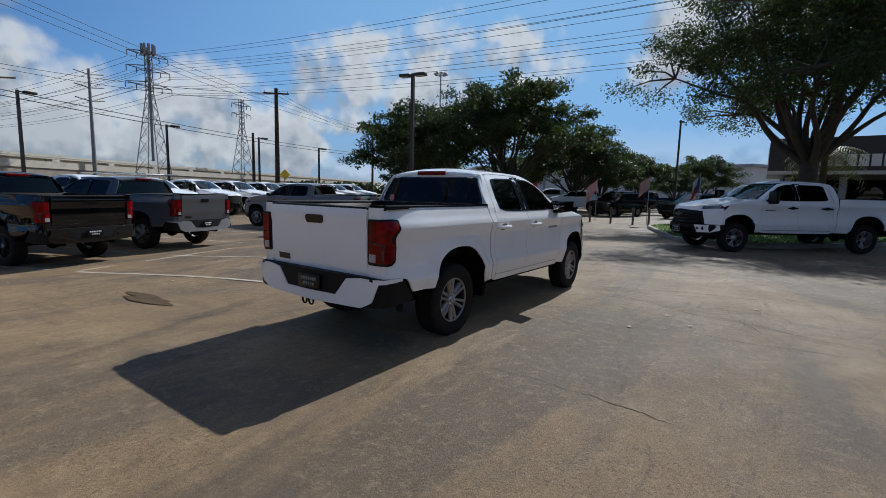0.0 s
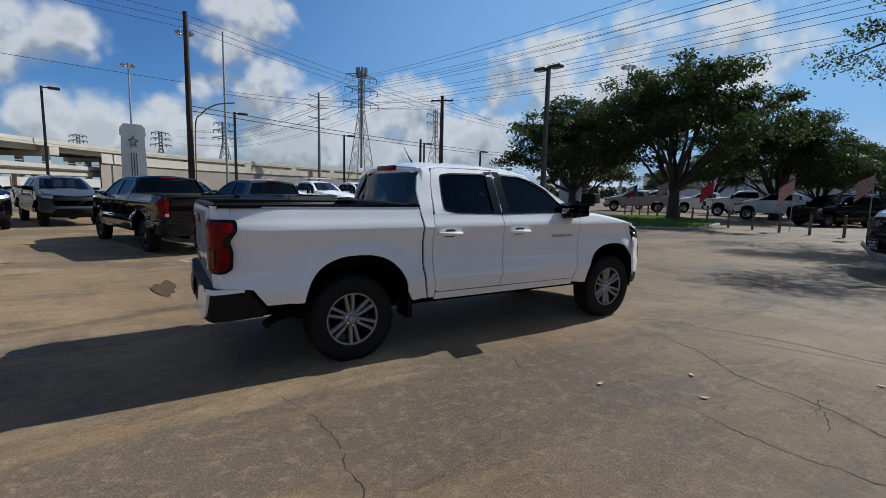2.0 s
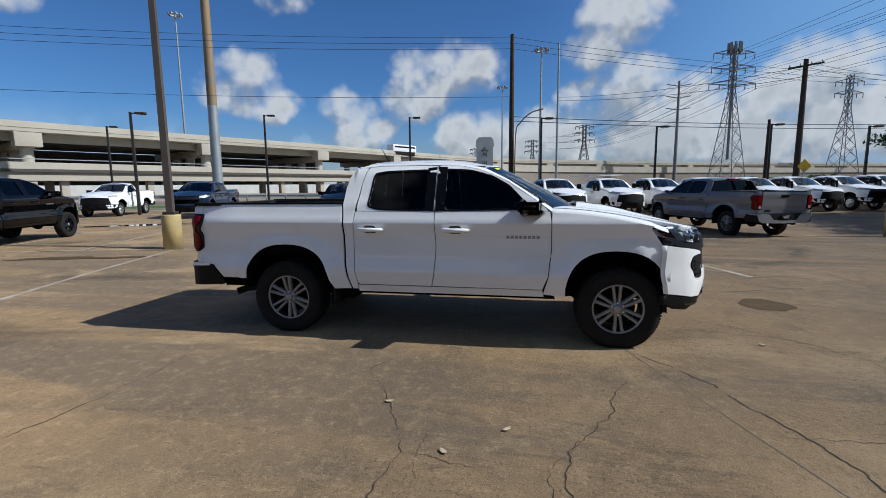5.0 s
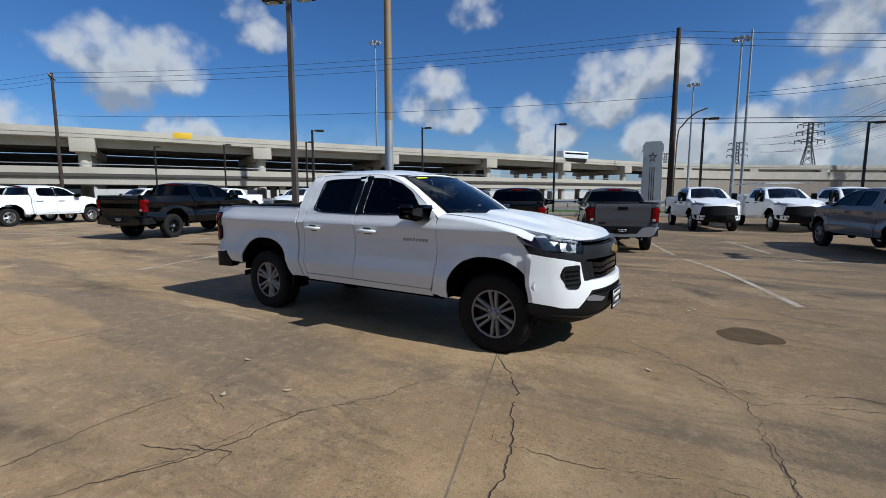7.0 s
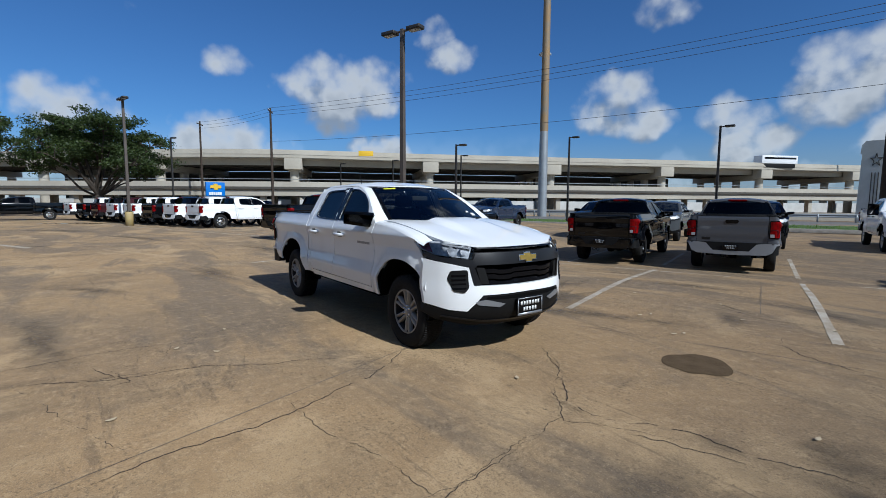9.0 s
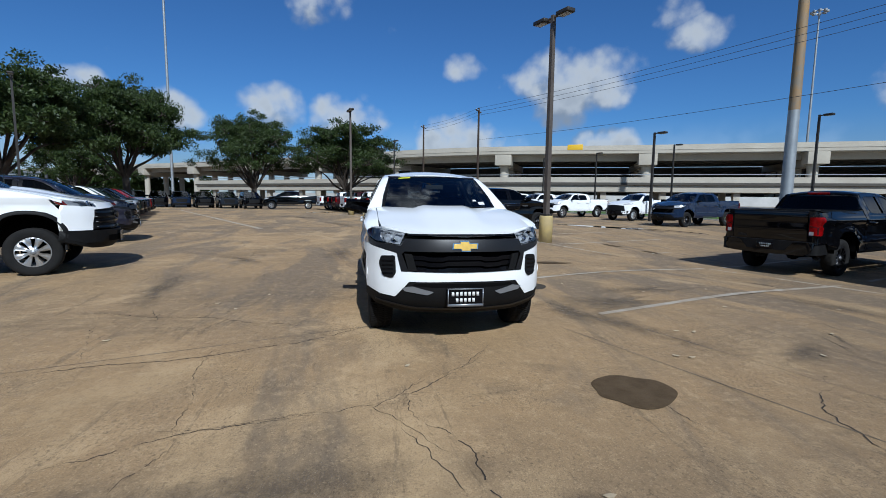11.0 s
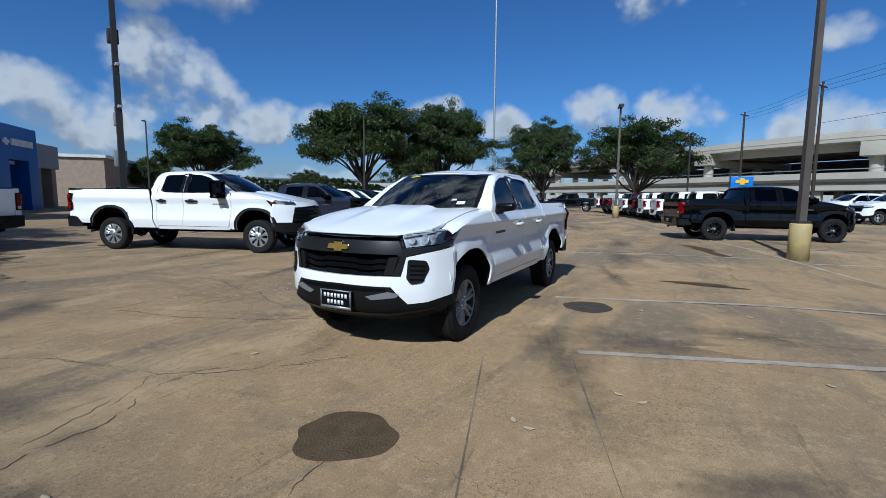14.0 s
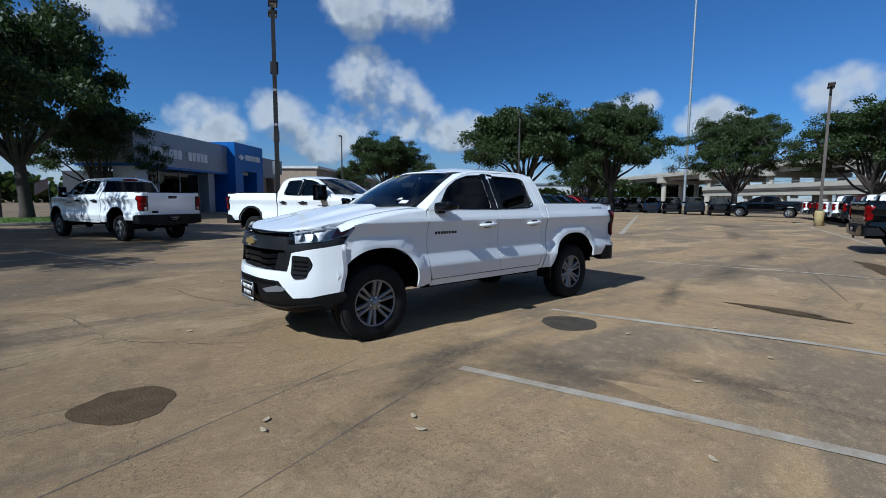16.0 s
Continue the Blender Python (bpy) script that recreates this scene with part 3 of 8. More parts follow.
def wheel_meshes(style, radius, rim_mat, sides=40, spokes=None):
    """Tyre, rim and cap of a wheel round the y axis, its outer face towards -y."""
    r = radius
    rr = r * 0.60
    tyre = lathe([(rr, 0.10), (rr + 0.02, 0.115), (r * 0.86, 0.125), (r * 0.965, 0.112), (r, 0.082), (r, -0.082), (r * 0.965, -0.112), (r * 0.86, -0.125), (rr + 0.02, -0.118), (rr, -0.10)], sides)
    for k in range(sides * 2):
        t = math.pi * k / sides
        for y0, y1, tilt in ((-0.105, -0.045, 0.02), (-0.03, 0.03, -0.02), (0.045, 0.105, 0.02)):
            own = bmesh.new()
            bmesh.ops.create_cube(own, size=1)
            w = math.pi * r / sides * 0.62
            for v in own.verts:
                v.co = Vector((v.co.x * w + tilt * v.co.y, (y0 + y1) / 2 + v.co.y * (y1 - y0), r - 0.002 + v.co.z * 0.014))
            bmesh.ops.rotate(own, verts=own.verts, cent=(0, 0, 0), matrix=Matrix.Rotation(t, 3, "Y"))
            if sides >= 40:
                merged(tyre, own)
            else:
                own.free()
    n, pair = {"six": (6, True), "five": (5, True), "steel": (8, False)}[style]
    if spokes is None:
        return tyre, wheel_face(rr, n, pair), lathe([(0.0, -0.106), (rr * 0.13, -0.104), (rr * 0.165, -0.095), (rr * 0.17, -0.07)], 20)
    rim = lathe([(rr * 0.93, 0.10), (rr * 0.90, 0.0), (rr * 0.93, -0.085), (rr * 1.0, -0.108), (rr * 1.035, -0.105), (rr * 1.03, -0.09)], sides)
    for side in (-1, 1):
        lines = []
        for rad, lat, w, y in ((rr * 0.20, 0.014, 0.013, -0.076), (rr * 0.50, 0.024, 0.0125, -0.092), (rr * 0.80, 0.030, 0.0125, -0.098), (rr * 0.98, 0.038, 0.016, -0.099)):
            q = side * lat
            lines.append([(rad, y + 0.045, q + w * 1.3), (rad, y, q + w), (rad, y, q - w), (rad, y + 0.045, q - w * 1.3)])
        spokes.append(loft(lines))
    cap = lathe([(0.0, -0.106), (rr * 0.13, -0.104), (rr * 0.165, -0.095), (rr * 0.17, -0.07)], 20)
    return tyre, rim, cap


LITE_SKIPS = {"handle_recess", "window_seal", "badge", "badge_face", "mirror_glass", "mirror_arm", "mud_flap", "air_dam", "lamp_rim", "reverse_lens", "lamp_stripe", "reflector", "drl_strip",
              "amber_marker", "slat", "fog_pocket", "skid_accent", "skid_lip", "intake_slot", "grille_lip", "grille_cheek", "screen_band", "cowl", "wiper", "cab_back_lower", "tailgate_cap", "tow_loop", "hitch_receiver",
              "bed_wall", "bed_front", "seat", "backrest", "headrest", "rear_bench", "rear_backrest", "steering_wheel", "room_mirror", "headliner", "frame_rail", "floor_edge", "exhaust_pipe",
              "bumper_top", "bumper_slot", "front_backing", "plate_frame", "grille_slat", "cabin_floor", "dashboard", "lamp_cover"}


def face_out(bm, centre):
    """Turns every face away from the centre."""
    bm.normal_update()
    for f in bm.faces:
        if f.normal.dot(f.calc_center_median() - centre) < 0:
            f.normal_flip()


def pickup(name, label, color, m, xwarp=None, sy=1.0, sz=1.0, base=3.337, tyre_r=0.381, wheel="six", rim=None, front="mid",
           group="", step=0.062, black_arch=False, plate=True, tall=0.0, rear_chrome=False, fine=True, lite=False, hd=False):
    """A crew-cab pickup on the ground, its rear axle over the origin and its nose towards +x; xwarp stretches it along its length."""
    rim = rim or RIM_GREY
    root = thing(name, label, "pickup truck", group, m=m)

    def W(v):
        return Vector((table(xwarp, v.x) if xwarp else v.x, v.y * sy, v.z * sz + tall))

    def add(nm, bm, material, parent=None, lab="", paint=False):
        if lite and nm in LITE_SKIPS:
            bm.free()
            return parent or root
        for v in bm.verts:
            v.co = W(v.co)
        if material in (TINT, SCREEN, CLEAR):
            face_out(bm, W(Vector((1.6, 0, 1.0))))
        ob = part(nm, bm, material, parent or root, lab)
        if paint:
            ob.color = (*color, 1)
        return ob

    def on_side(s, out=0.0):
        return lambda x, z, d: Vector((x, s * (side_y(x, z) + out - d), z))

    def on_front(out=0.0):
        return lambda y, z, d: Vector((curve_table(NOSE, z) - sweep(y) + out - d, y, z))

    white_rear = not rear_chrome
    for s in (-1, 1):
        S = on_side(s)
        # bed side
        bed = [(-0.72, 0.585), (-0.44, 0.585)] + arch_line(0)[1:-1] + [(0.51, 0.585), (0.56, 0.50), (0.725, 0.50), (0.69, 0.62), (0.662, 0.80), (0.655, 1.2), (0.638, 1.358), (-0.96, 1.358), (-0.97, 1.2), (-0.97, 0.74), (-0.82, 0.72)]
        bs = add("bed_side", sheet(bed, S, step, cuts=() if lite else CREASES), PAINT, paint=True)
        # cab corner, doors, fender
        cpil = [(0.745, 0.50), (0.712, 0.62), (0.684, 0.80), (0.677, 1.2), (0.655, 1.36), (0.662, 1.52), (0.695, 1.64), (0.75, 1.705), (0.862, 1.735), (0.822, 1.56), (0.79, 1.36), (0.775, 1.20), (0.768, 0.95), (0.776, 0.72), (0.80, 0.57), (0.80, 0.50)]
        add("cab_corner", sheet(cpil, S, step, cuts=() if lite else CREASES), PAINT, paint=True)
        rd = [(0.808, 0.57), (0.784, 0.72), (0.776, 0.95), (0.783, 1.20), (0.792, 1.285), (1.598, 1.285), (1.614, 0.95), (1.597, 0.69), (1.568, 0.553), (0.83, 0.553)]
        rdoor = add("rear_door", sheet(rd, S, step, cuts=() if lite else CREASES), PAINT, paint=True)
        fd = [(1.577, 0.553), (1.606, 0.69), (1.623, 0.95), (1.607, 1.285), (2.70, 1.285), (2.712, 1.2), (2.716, 0.94), (2.688, 0.67), (2.64, 0.548)]
        fdoor = add("front_door", sheet(fd, S, step, cuts=() if lite else CREASES), PAINT, paint=True)
        rwin = rounded([(0.92, 1.345), (1.05, 1.315), (1.505, 1.305), (1.515, 1.685), (1.10, 1.675), (0.96, 1.655)], 0.04)
        fwin = rounded([(1.70, 1.305), (2.56, 1.315), (2.46, 1.40), (2.29, 1.53), (2.10, 1.635), (1.95, 1.675), (1.705, 1.69)], 0.03)
        rout = [(0.80, 1.287), (1.598, 1.287), (1.598, 1.735), (1.0, 1.738), (0.87, 1.725), (0.83, 1.56)]
        fout = [(1.606, 1.287), (2.70, 1.287), (2.52, 1.43), (2.30, 1.575), (2.05, 1.685), (1.80, 1.735), (1.606, 1.737)]
        add("window_frame", ring(rout, rwin, S, 64), PAINT, rdoor, paint=True)
        add("window_frame", ring(fout, fwin, S, 64), PAINT, fdoor, paint=True)
        add("window_pane", sheet(rwin, on_side(s, -0.012), 0.2, 0), TINT, rdoor, "dark tinted glass")
        add("window_pane", sheet(fwin, on_side(s, -0.012), 0.2, 0), TINT, fdoor, "dark tinted glass")
        for win, par in ((rwin, rdoor), (fwin, fdoor)):
            cx = sum(p[0] for p in win) / len(win)
            cz = sum(p[1] for p in win) / len(win)
            grown = [(x + 0.016 * (1 if x > cx else -1), z + 0.016 * (1 if z > cz else -1)) for x, z in win]
            add("window_seal", ring(grown, win, on_side(s, 0.003), 64, 0.014), GLOSS_BLACK, par, "black rubber window seal")
        add("pillar_cover", sheet([(1.50, 1.292), (1.595, 1.292), (1.595, 1.722), (1.505, 1.715)], on_side(s, 0.005), 0.1, 0.006), GLOSS_BLACK, rdoor, "gloss black pillar trim")
        add("pillar_cover", sheet([(1.609, 1.292), (1.705, 1.292), (1.70, 1.72), (1.609, 1.724)], on_side(s, 0.005), 0.1, 0.006), GLOSS_BLACK, fdoor, "gloss black pillar trim")
        fender_top = [(x, hood_z(x, 0.8) - 0.04) for x in (3.60, 3.4, 3.2, 3.0, 2.85, 2.722)]
        fen = [(2.725, 0.94), (2.697, 0.67), (2.648, 0.50), (2.85, 0.485)] + arch_line(1)[1:-1] + [(3.758, 0.52), (3.765, 0.62), (3.765, 0.88), (3.66, 1.03), (3.585, 1.13)] + fender_top + [(2.72, 1.2)]
        add("front_fender", sheet(fen, S, step, cuts=() if lite else CREASES), PAINT, paint=True)
        xs = [2.722 + (3.73 - 2.722) * k / 14 for k in range(15)]
        lines = []
        for k in range(5):
            t = math.pi / 2 * k / 4
            lines.append([Vector((x, s * (0.80 + (side_y(x, hood_z(x, 0.8) - 0.04) - 0.80) * math.sin(t)), hood_z(x, 0.8) - 0.004 - 0.03 * ss(3.55, 3.73, x) - 0.04 * (1 - math.cos(t)))) for x in xs])
        add("fender_crown", loft(lines), PAINT, paint=True)
        add("rocker_panel", sheet([(0.81, 0.475), (2.655, 0.475), (2.642, 0.54), (0.81, 0.545)], S, 0.3), PAINT, paint=True)
        # roof rail and windscreen pillar
        l3 = resample([Vector((x, s * (side_y(x, z) + 0.001), z)) for x, z in ((2.72, 1.285), (2.52, 1.432), (2.30, 1.578), (2.05, 1.688), (1.80, 1.738), (1.4, 1.742), (1.0, 1.742), (0.86, 1.73), (0.75, 1.70))], 34, False)
        l1 = resample([Vector((2.74, s * 0.73, 1.305)), Vector((2.52, s * 0.70, 1.45)), Vector((2.28, s * 0.645, 1.60)), Vector((2.07, s * 0.60, 1.708))] + [Vector((x, s * 0.60, table(ROOF, x))) for x in (1.8, 1.4, 1.0, 0.80, 0.72)], 34, False)
        l2 = [(a + b) / 2 + Vector((0, s * 0.008, 0.012)) for a, b in zip(l1, l3)]
        add("roof_rail", loft([l1, l2, l3]), PAINT, paint=True)
        # handles
        for x0, par in ((0.82, rdoor), (1.68, fdoor)):
            z0 = 1.105
            h = bmesh.new()
            pts = [(x0 - 0.005, -0.006), (x0 + 0.02, 0.028), (x0 + 0.13, 0.036), (x0 + 0.25, 0.030), (x0 + 0.275, -0.006)]
            tube([(x, s * (side_y(x, z0) + o), z0 + 0.004) for x, o in pts], [0.014, 0.021, 0.021, 0.020, 0.013], 8, h)
            add("door_handle", h, PLASTIC if hd else PAINT, par, paint=not hd)
            # flat dark patch paints the shade of the hollow behind the handle
            add("handle_recess", sheet(rounded([(x0 + 0.06, 1.075), (x0 + 0.20, 1.075), (x0 + 0.19, 1.15), (x0 + 0.07, 1.15)], 0.03), on_side(s, 0.002), 0.2, 0.004), CHARCOAL, par)
        # model badge as plain bars
        for k in range(0 if lite else 8):
            bars = prism([(2.30 + 0.04 * k, 1.032), (2.328 + 0.04 * k, 1.032), (2.33 + 0.04 * k, 1.06), (2.302 + 0.04 * k, 1.06)], on_side(s, 0.004), 0, 0.004)
            add("badge_bar", bars, SATIN if s < 0 else CHARCOAL, fdoor, "grey lettering drawn as a plain bar")
        if fine:
            dec = bmesh.new()
            for k in range(7):
                prism([(-0.72 + 0.04 * k, 1.285), (-0.695 + 0.04 * k, 1.285), (-0.69 + 0.04 * k, 1.312), (-0.715 + 0.04 * k, 1.312)], on_side(s, 0.003), 0, 0.002, dec)
            if s > 0:
                add("decal", dec, SATIN, bs, "pale grey decal")
            else:
                dec.free()
        # mirror
        mb = box(2.46, 2.62, s * 0.90, s * 1.125, 1.265, 1.372, 0.034)
        if hd:
            mb.free()
            mb = box(2.46, 2.60, s * 0.95, s * 1.17, 1.20, 1.52, 0.035)
        for v in mb.verts:
            v.co.x -= 0.10 * (abs(v.co.y) - 0.90)
            v.co.z += 0.05 * (abs(v.co.y) - 0.90)
            if not hd and v.co.z < 1.32:
                v.co.z += 0.16 * max(0.0, abs(v.co.y) - 0.96)
        mir = add("door_mirror", mb, GLOSS_BLACK, fdoor, "gloss black mirror housing")
        add("mirror_arm", box(2.50, 2.60, s * 0.86, s * (1.02 if hd else 0.97), 1.255, 1.30, 0.012), PLASTIC, fdoor)
        add("mirror_glass", box(2.43, 2.447, s * 0.925, s * 1.085, 1.292, 1.355, 0.004), CHROME, mir)
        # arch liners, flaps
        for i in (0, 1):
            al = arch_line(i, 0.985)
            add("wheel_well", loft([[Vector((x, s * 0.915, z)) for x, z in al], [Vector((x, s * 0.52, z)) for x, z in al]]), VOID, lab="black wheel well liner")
            if black_arch:
                add("arch_trim", loft([[Vector((x, s * (side_y(x, z) + 0.014), z)) for x, z in arch_line(i, 0.99)], [Vector((x, s * (side_y(x, z) + 0.016), z)) for x, z in arch_line(i, 1.10)], [Vector((x, s * (side_y(x, z) - 0.01), z)) for x, z in arch_line(i, 1.12)]]), PLASTIC, lab="black plastic arch trim")
        add("mud_flap", box(0.515, 0.56, s * 0.70, s * 0.915, 0.34, 0.60, 0.01), PLASTIC)
        add("air_dam", box(3.715, 3.76, s * 0.66, s * 0.87, 0.36, 0.58, 0.01), PLASTIC)
        # tail corner and lamp
        def corner(q, z, d, s=s, out=0.0):
            dy = table(SIDE, z) - 0.93
            if q <= 0:
                p = Vector((-1.09 - out + d, 0.808 + q, z))
            elif q < 0.157:
                a = q / 0.1
                p = Vector((-0.99 - (0.1 + out - d) * math.cos(a), 0.808 + (0.1 + out - d) * math.sin(a), z))
            else:
                p = Vector((-0.99 + q - 0.157, 0.908 + out - d, z))
            return Vector((p.x, s * (p.y + dy * min(1, max(0, q / 0.157))), z))
        add("bed_corner", sheet([(-0.10, 0.74), (0.182, 0.74), (0.182, 1.358), (-0.10, 1.358)], corner, 0.04), PAINT, bs, paint=True)
        lo = rounded([(-0.07, 1.240), (0.14, 1.245), (0.196, 1.235), (0.19, 1.185), (0.128, 1.12), (0.126, 1.07), (0.172, 1.03), (0.168, 0.905), (0.12, 0.875), (-0.07, 0.88)], 0.015, 2)
        rim_o = rounded([(-0.09, 1.258), (0.15, 1.264), (0.226, 1.258), (0.226, 1.178), (0.172, 1.10), (0.198, 1.02), (0.19, 0.89), (0.135, 0.852), (-0.09, 0.858)], 0.02, 2)
        lamp = add("tail_lamp", sheet(lo, lambda q, z, d: corner(q, z, d, s, 0.026), 0.04, 0.03), LENS_RED, lab="red tail lamp with black edging")
        add("lamp_rim", sheet(rim_o, lambda q, z, d: corner(q, z, d, s, 0.018), 0.04, 0.03), GLOSS_BLACK, lamp)
        add("reverse_lens", sheet([(-0.065, 0.885), (0.01, 0.885), (0.01, 0.955), (-0.065, 0.955)], lambda q, z, d: corner(q, z, d, s, 0.030), 0.05, 0.006), LENS_WHITE, lamp, "clear reversing lens")
        add("lamp_stripe", sheet([(-0.06, 1.055), (0.055, 1.035), (0.06, 0.90), (0.075, 0.90), (0.08, 1.05), (-0.06, 1.068)], lambda q, z, d: corner(q, z, d, s, 0.029), 0.05, 0.004), LENS_DARK, lamp, "dark divider in the lamp")
        # front lamps
        if front == "mid":
            hl = [(0.555, 1.098), (0.76, 1.146), (0.86, 1.142), (0.925, 1.12), (0.915, 1.07), (0.84, 1.015), (0.61, 0.985)]
        else:
            hl = [(0.60, 1.10), (0.78, 1.135), (0.88, 1.13), (0.90, 1.07), (0.80, 1.045), (0.60, 1.04)]
        hl = [(s * y, z) for y, z in hl]
        head = add("headlamp", sheet(hl, on_front(-0.05), 0.06, 0.02), LAMP_SILVER if front == "mid" else LENS_WHITE, lab="clear headlamp with dark housing")
        for yy in ((0.64, 0.74) if front == "mid" else (0.68,)):
            cx = curve_table(NOSE, 1.06) - sweep(yy) - 0.035
            add("reflector", lathe([(0.0, cx - 0.03), (0.03, cx - 0.02), (0.052, cx + 0.012)], 14, "x", centre=(0, s * yy, 1.062 if front == "mid" else 1.085)), CHROME, head)
        add("amber_marker", sheet([(s * y, z) for y, z in ((0.865, 1.134), (0.918, 1.115), (0.908, 1.072), (0.868, 1.042))], on_front(-0.012), 0.05, 0.01), AMBER, head, "dark amber side marker")
        add("drl_strip", sheet([(s * y, z) for y, z in ((0.575, 1.085), (0.80, 1.13), (0.80, 1.118), (0.59, 1.072))], on_front(-0.02), 0.08, 0.01), LENS_WHITE, head)
        add("lamp_cover", sheet(hl, on_front(0.004), 0.06, 0.02), CLEAR, head, "clear lamp cover")
        if front == "mid":
            fog = rounded([(s * y, z) for y, z in ((0.66, 0.885), (0.79, 0.875), (0.81, 0.80), (0.775, 0.68), (0.69, 0.665), (0.65, 0.72))], 0.02)
            fg = add("fog_pocket", sheet(fog, on_front(0.022), 0.05, 0.03), PLASTIC, lab="black fog lamp pocket")
            for k in range(4):
                add("slat", sheet([(s * 0.68, 0.84 - 0.04 * k), (s * 0.785, 0.835 - 0.04 * k), (s * 0.785, 0.823 - 0.04 * k), (s * 0.68, 0.828 - 0.04 * k)], on_front(0.032), 0.1, 0.014), GLOSS_BLACK, fg)
            add("skid_accent", sheet(rounded([(s * y, z) for y, z in ((0.30, 0.545), (0.50, 0.595), (0.60, 0.575), (0.57, 0.545), (0.36, 0.515))], 0.01), on_front(0.014), 0.08, 0.02), SATIN, lab="silver bumper accent")

    # windscreen, roof, back of the cab
    def screen(u, v, d):
        b0 = Vector((3.04 - 0.30 * u * u, 0.73 * u, 1.268 + 0.037 * u * u))
        t0 = Vector((2.17 - 0.10 * u * u, 0.60 * u, 1.73 - 0.022 * u * u))
        return b0.lerp(t0, v) + Vector((0.45, 0, 0.85)).normalized() * (0.022 * math.sin(math.pi * v) - d)

    ws = add("windscreen", sheet([(-1, 0), (1, 0), (1, 1), (-1, 1)], screen, 0.12, 0), SCREEN, lab="large curved windscreen")
    add("screen_band", ring([(-1, 0), (1, 0), (1, 1), (-1, 1)], [(-0.955, 0.05), (0.955, 0.05), (0.955, 0.955), (-0.955, 0.955)], lambda u, v, d: screen(u, v, d - 0.003), 80, 0.002), GLOSS_BLACK, ws)
    add("cowl", sheet([(-1, -0.09), (1, -0.06), (1, 0.02), (-1, 0.02)], lambda u, v, d: screen(u, v, d - 0.004), 0.2, 0.02), PLASTIC, ws)
    for yy in (-0.35, 0.25):
        p0, p1 = screen(yy, 0.02, -0.02), screen(yy + 0.55, 0.05, -0.02)
        add("wiper", tube([p0, p0.lerp(p1, 0.5) + Vector((0, 0, 0.01)), p1], 0.008, 6), PLASTIC, ws)
    roof_out = [(0.72, -0.60), (2.07, -0.60), (2.12, -0.40), (2.155, -0.2), (2.17, 0), (2.155, 0.2), (2.12, 0.40), (2.07, 0.60), (0.72, 0.60)]
    add("roof", sheet(roof_out, lambda x, y, d: Vector((x, y, curve_table(ROOF, x) + 0.052 * (1 - abs(y / 0.6) ** 2.2) - d)), 0.11, 0.02), PAINT, paint=True)
    back = lambda y, z, d: Vector((0.645 + 0.09 * ss(1.36, 1.74, z) + d + 0.03 * (y / 0.8) ** 2, y, z))
    win = rounded([(-0.80, 1.375), (0.80, 1.375), (0.665, 1.69), (-0.665, 1.69)], 0.05)
    bp = add("cab_back", ring([(-0.87, 1.30), (0.87, 1.30), (0.69, 1.725), (-0.69, 1.725)], win, back, 80), PAINT, paint=True)
    add("cab_back_lower", sheet([(-0.88, 0.6), (0.88, 0.6), (0.86, 1.30), (-0.86, 1.30)], back, 0.3), PLASTIC)
    add("roof_edge", sheet([(-0.62, 1.70), (0.62, 1.70), (0.60, 1.735), (0.3, 1.757), (0, 1.764), (-0.3, 1.757), (-0.60, 1.735)], back, 0.1), PAINT, paint=True)
    rw = add("rear_window", sheet(win, lambda y, z, d: back(y, z, d - 0.004), 0.2, 0), TINT, lab="dark tinted rear window")
    add("window_seal", ring(win, [(y * 0.965, 1.528 + (z - 1.528) * 0.93) for y, z in win], lambda y, z, d: back(y, z, d - 0.006), 80, 0.006), GLOSS_BLACK, rw)
    add("brake_lamp", box(0.685, 0.73, -0.21, 0.21, 1.715, 1.765, 0.008), LENS_RED, lab="red high-mounted brake lamp")
    if fine:
        add("antenna", tube([(0.95, -0.15, 1.79), (0.90, -0.15, 1.86), (0.84, -0.15, 1.96)], [0.012, 0.006, 0.003], 8), PLASTIC)
        st = lathe([(0.0, 0.63), (0.045, 0.63)], 20, "x", centre=(0, 0.62, 1.42))
        for v in st.verts:
            v.co = back(v.co.y, v.co.z, -0.009)
        add("sticker", st, PINK_CARD, rw, "small pink round sticker")
        add("sticker", sheet([(-0.78, 0.915), (-0.52, 0.925), (-0.52, 0.965), (-0.78, 0.955)], lambda u, v, d: screen(u, v, d - 0.006), 0.2, 0), YELLOW_CARD, ws, "yellow sticker strip")
        add("sticker", sheet([(0.70, 0.14), (0.82, 0.13), (0.82, 0.20), (0.70, 0.21)], lambda u, v, d: screen(u, v, d - 0.006), 0.2, 0), WHITE_CARD, ws, "white paper sticker")
        add("sticker", sheet([(0.60, 0.23), (0.69, 0.23), (0.67, 0.27), (0.62, 0.27)], lambda u, v, d: screen(u, v, d - 0.006), 0.2, 0), WHITE_CARD, ws, "white paper sticker")

    # hood
    hood_half = [(3.02, 0.0), (2.98, 0.35), (2.86, 0.62), (2.735, 0.79), (3.3, 0.795), (3.60, 0.795), (3.86, 0.775), (4.02, 0.56), (4.115, 0.30), (4.145, 0.0)]
    hood_out = hood_half[:-1] + [hood_half[-1]] + [(x, -y) for x, y in reversed(hood_half[1:-1])]
    add("hood", sheet(hood_out, lambda x, y, d: Vector((x, y, hood_z(x, y) - d)), step, 0.03), PAINT, paint=True)

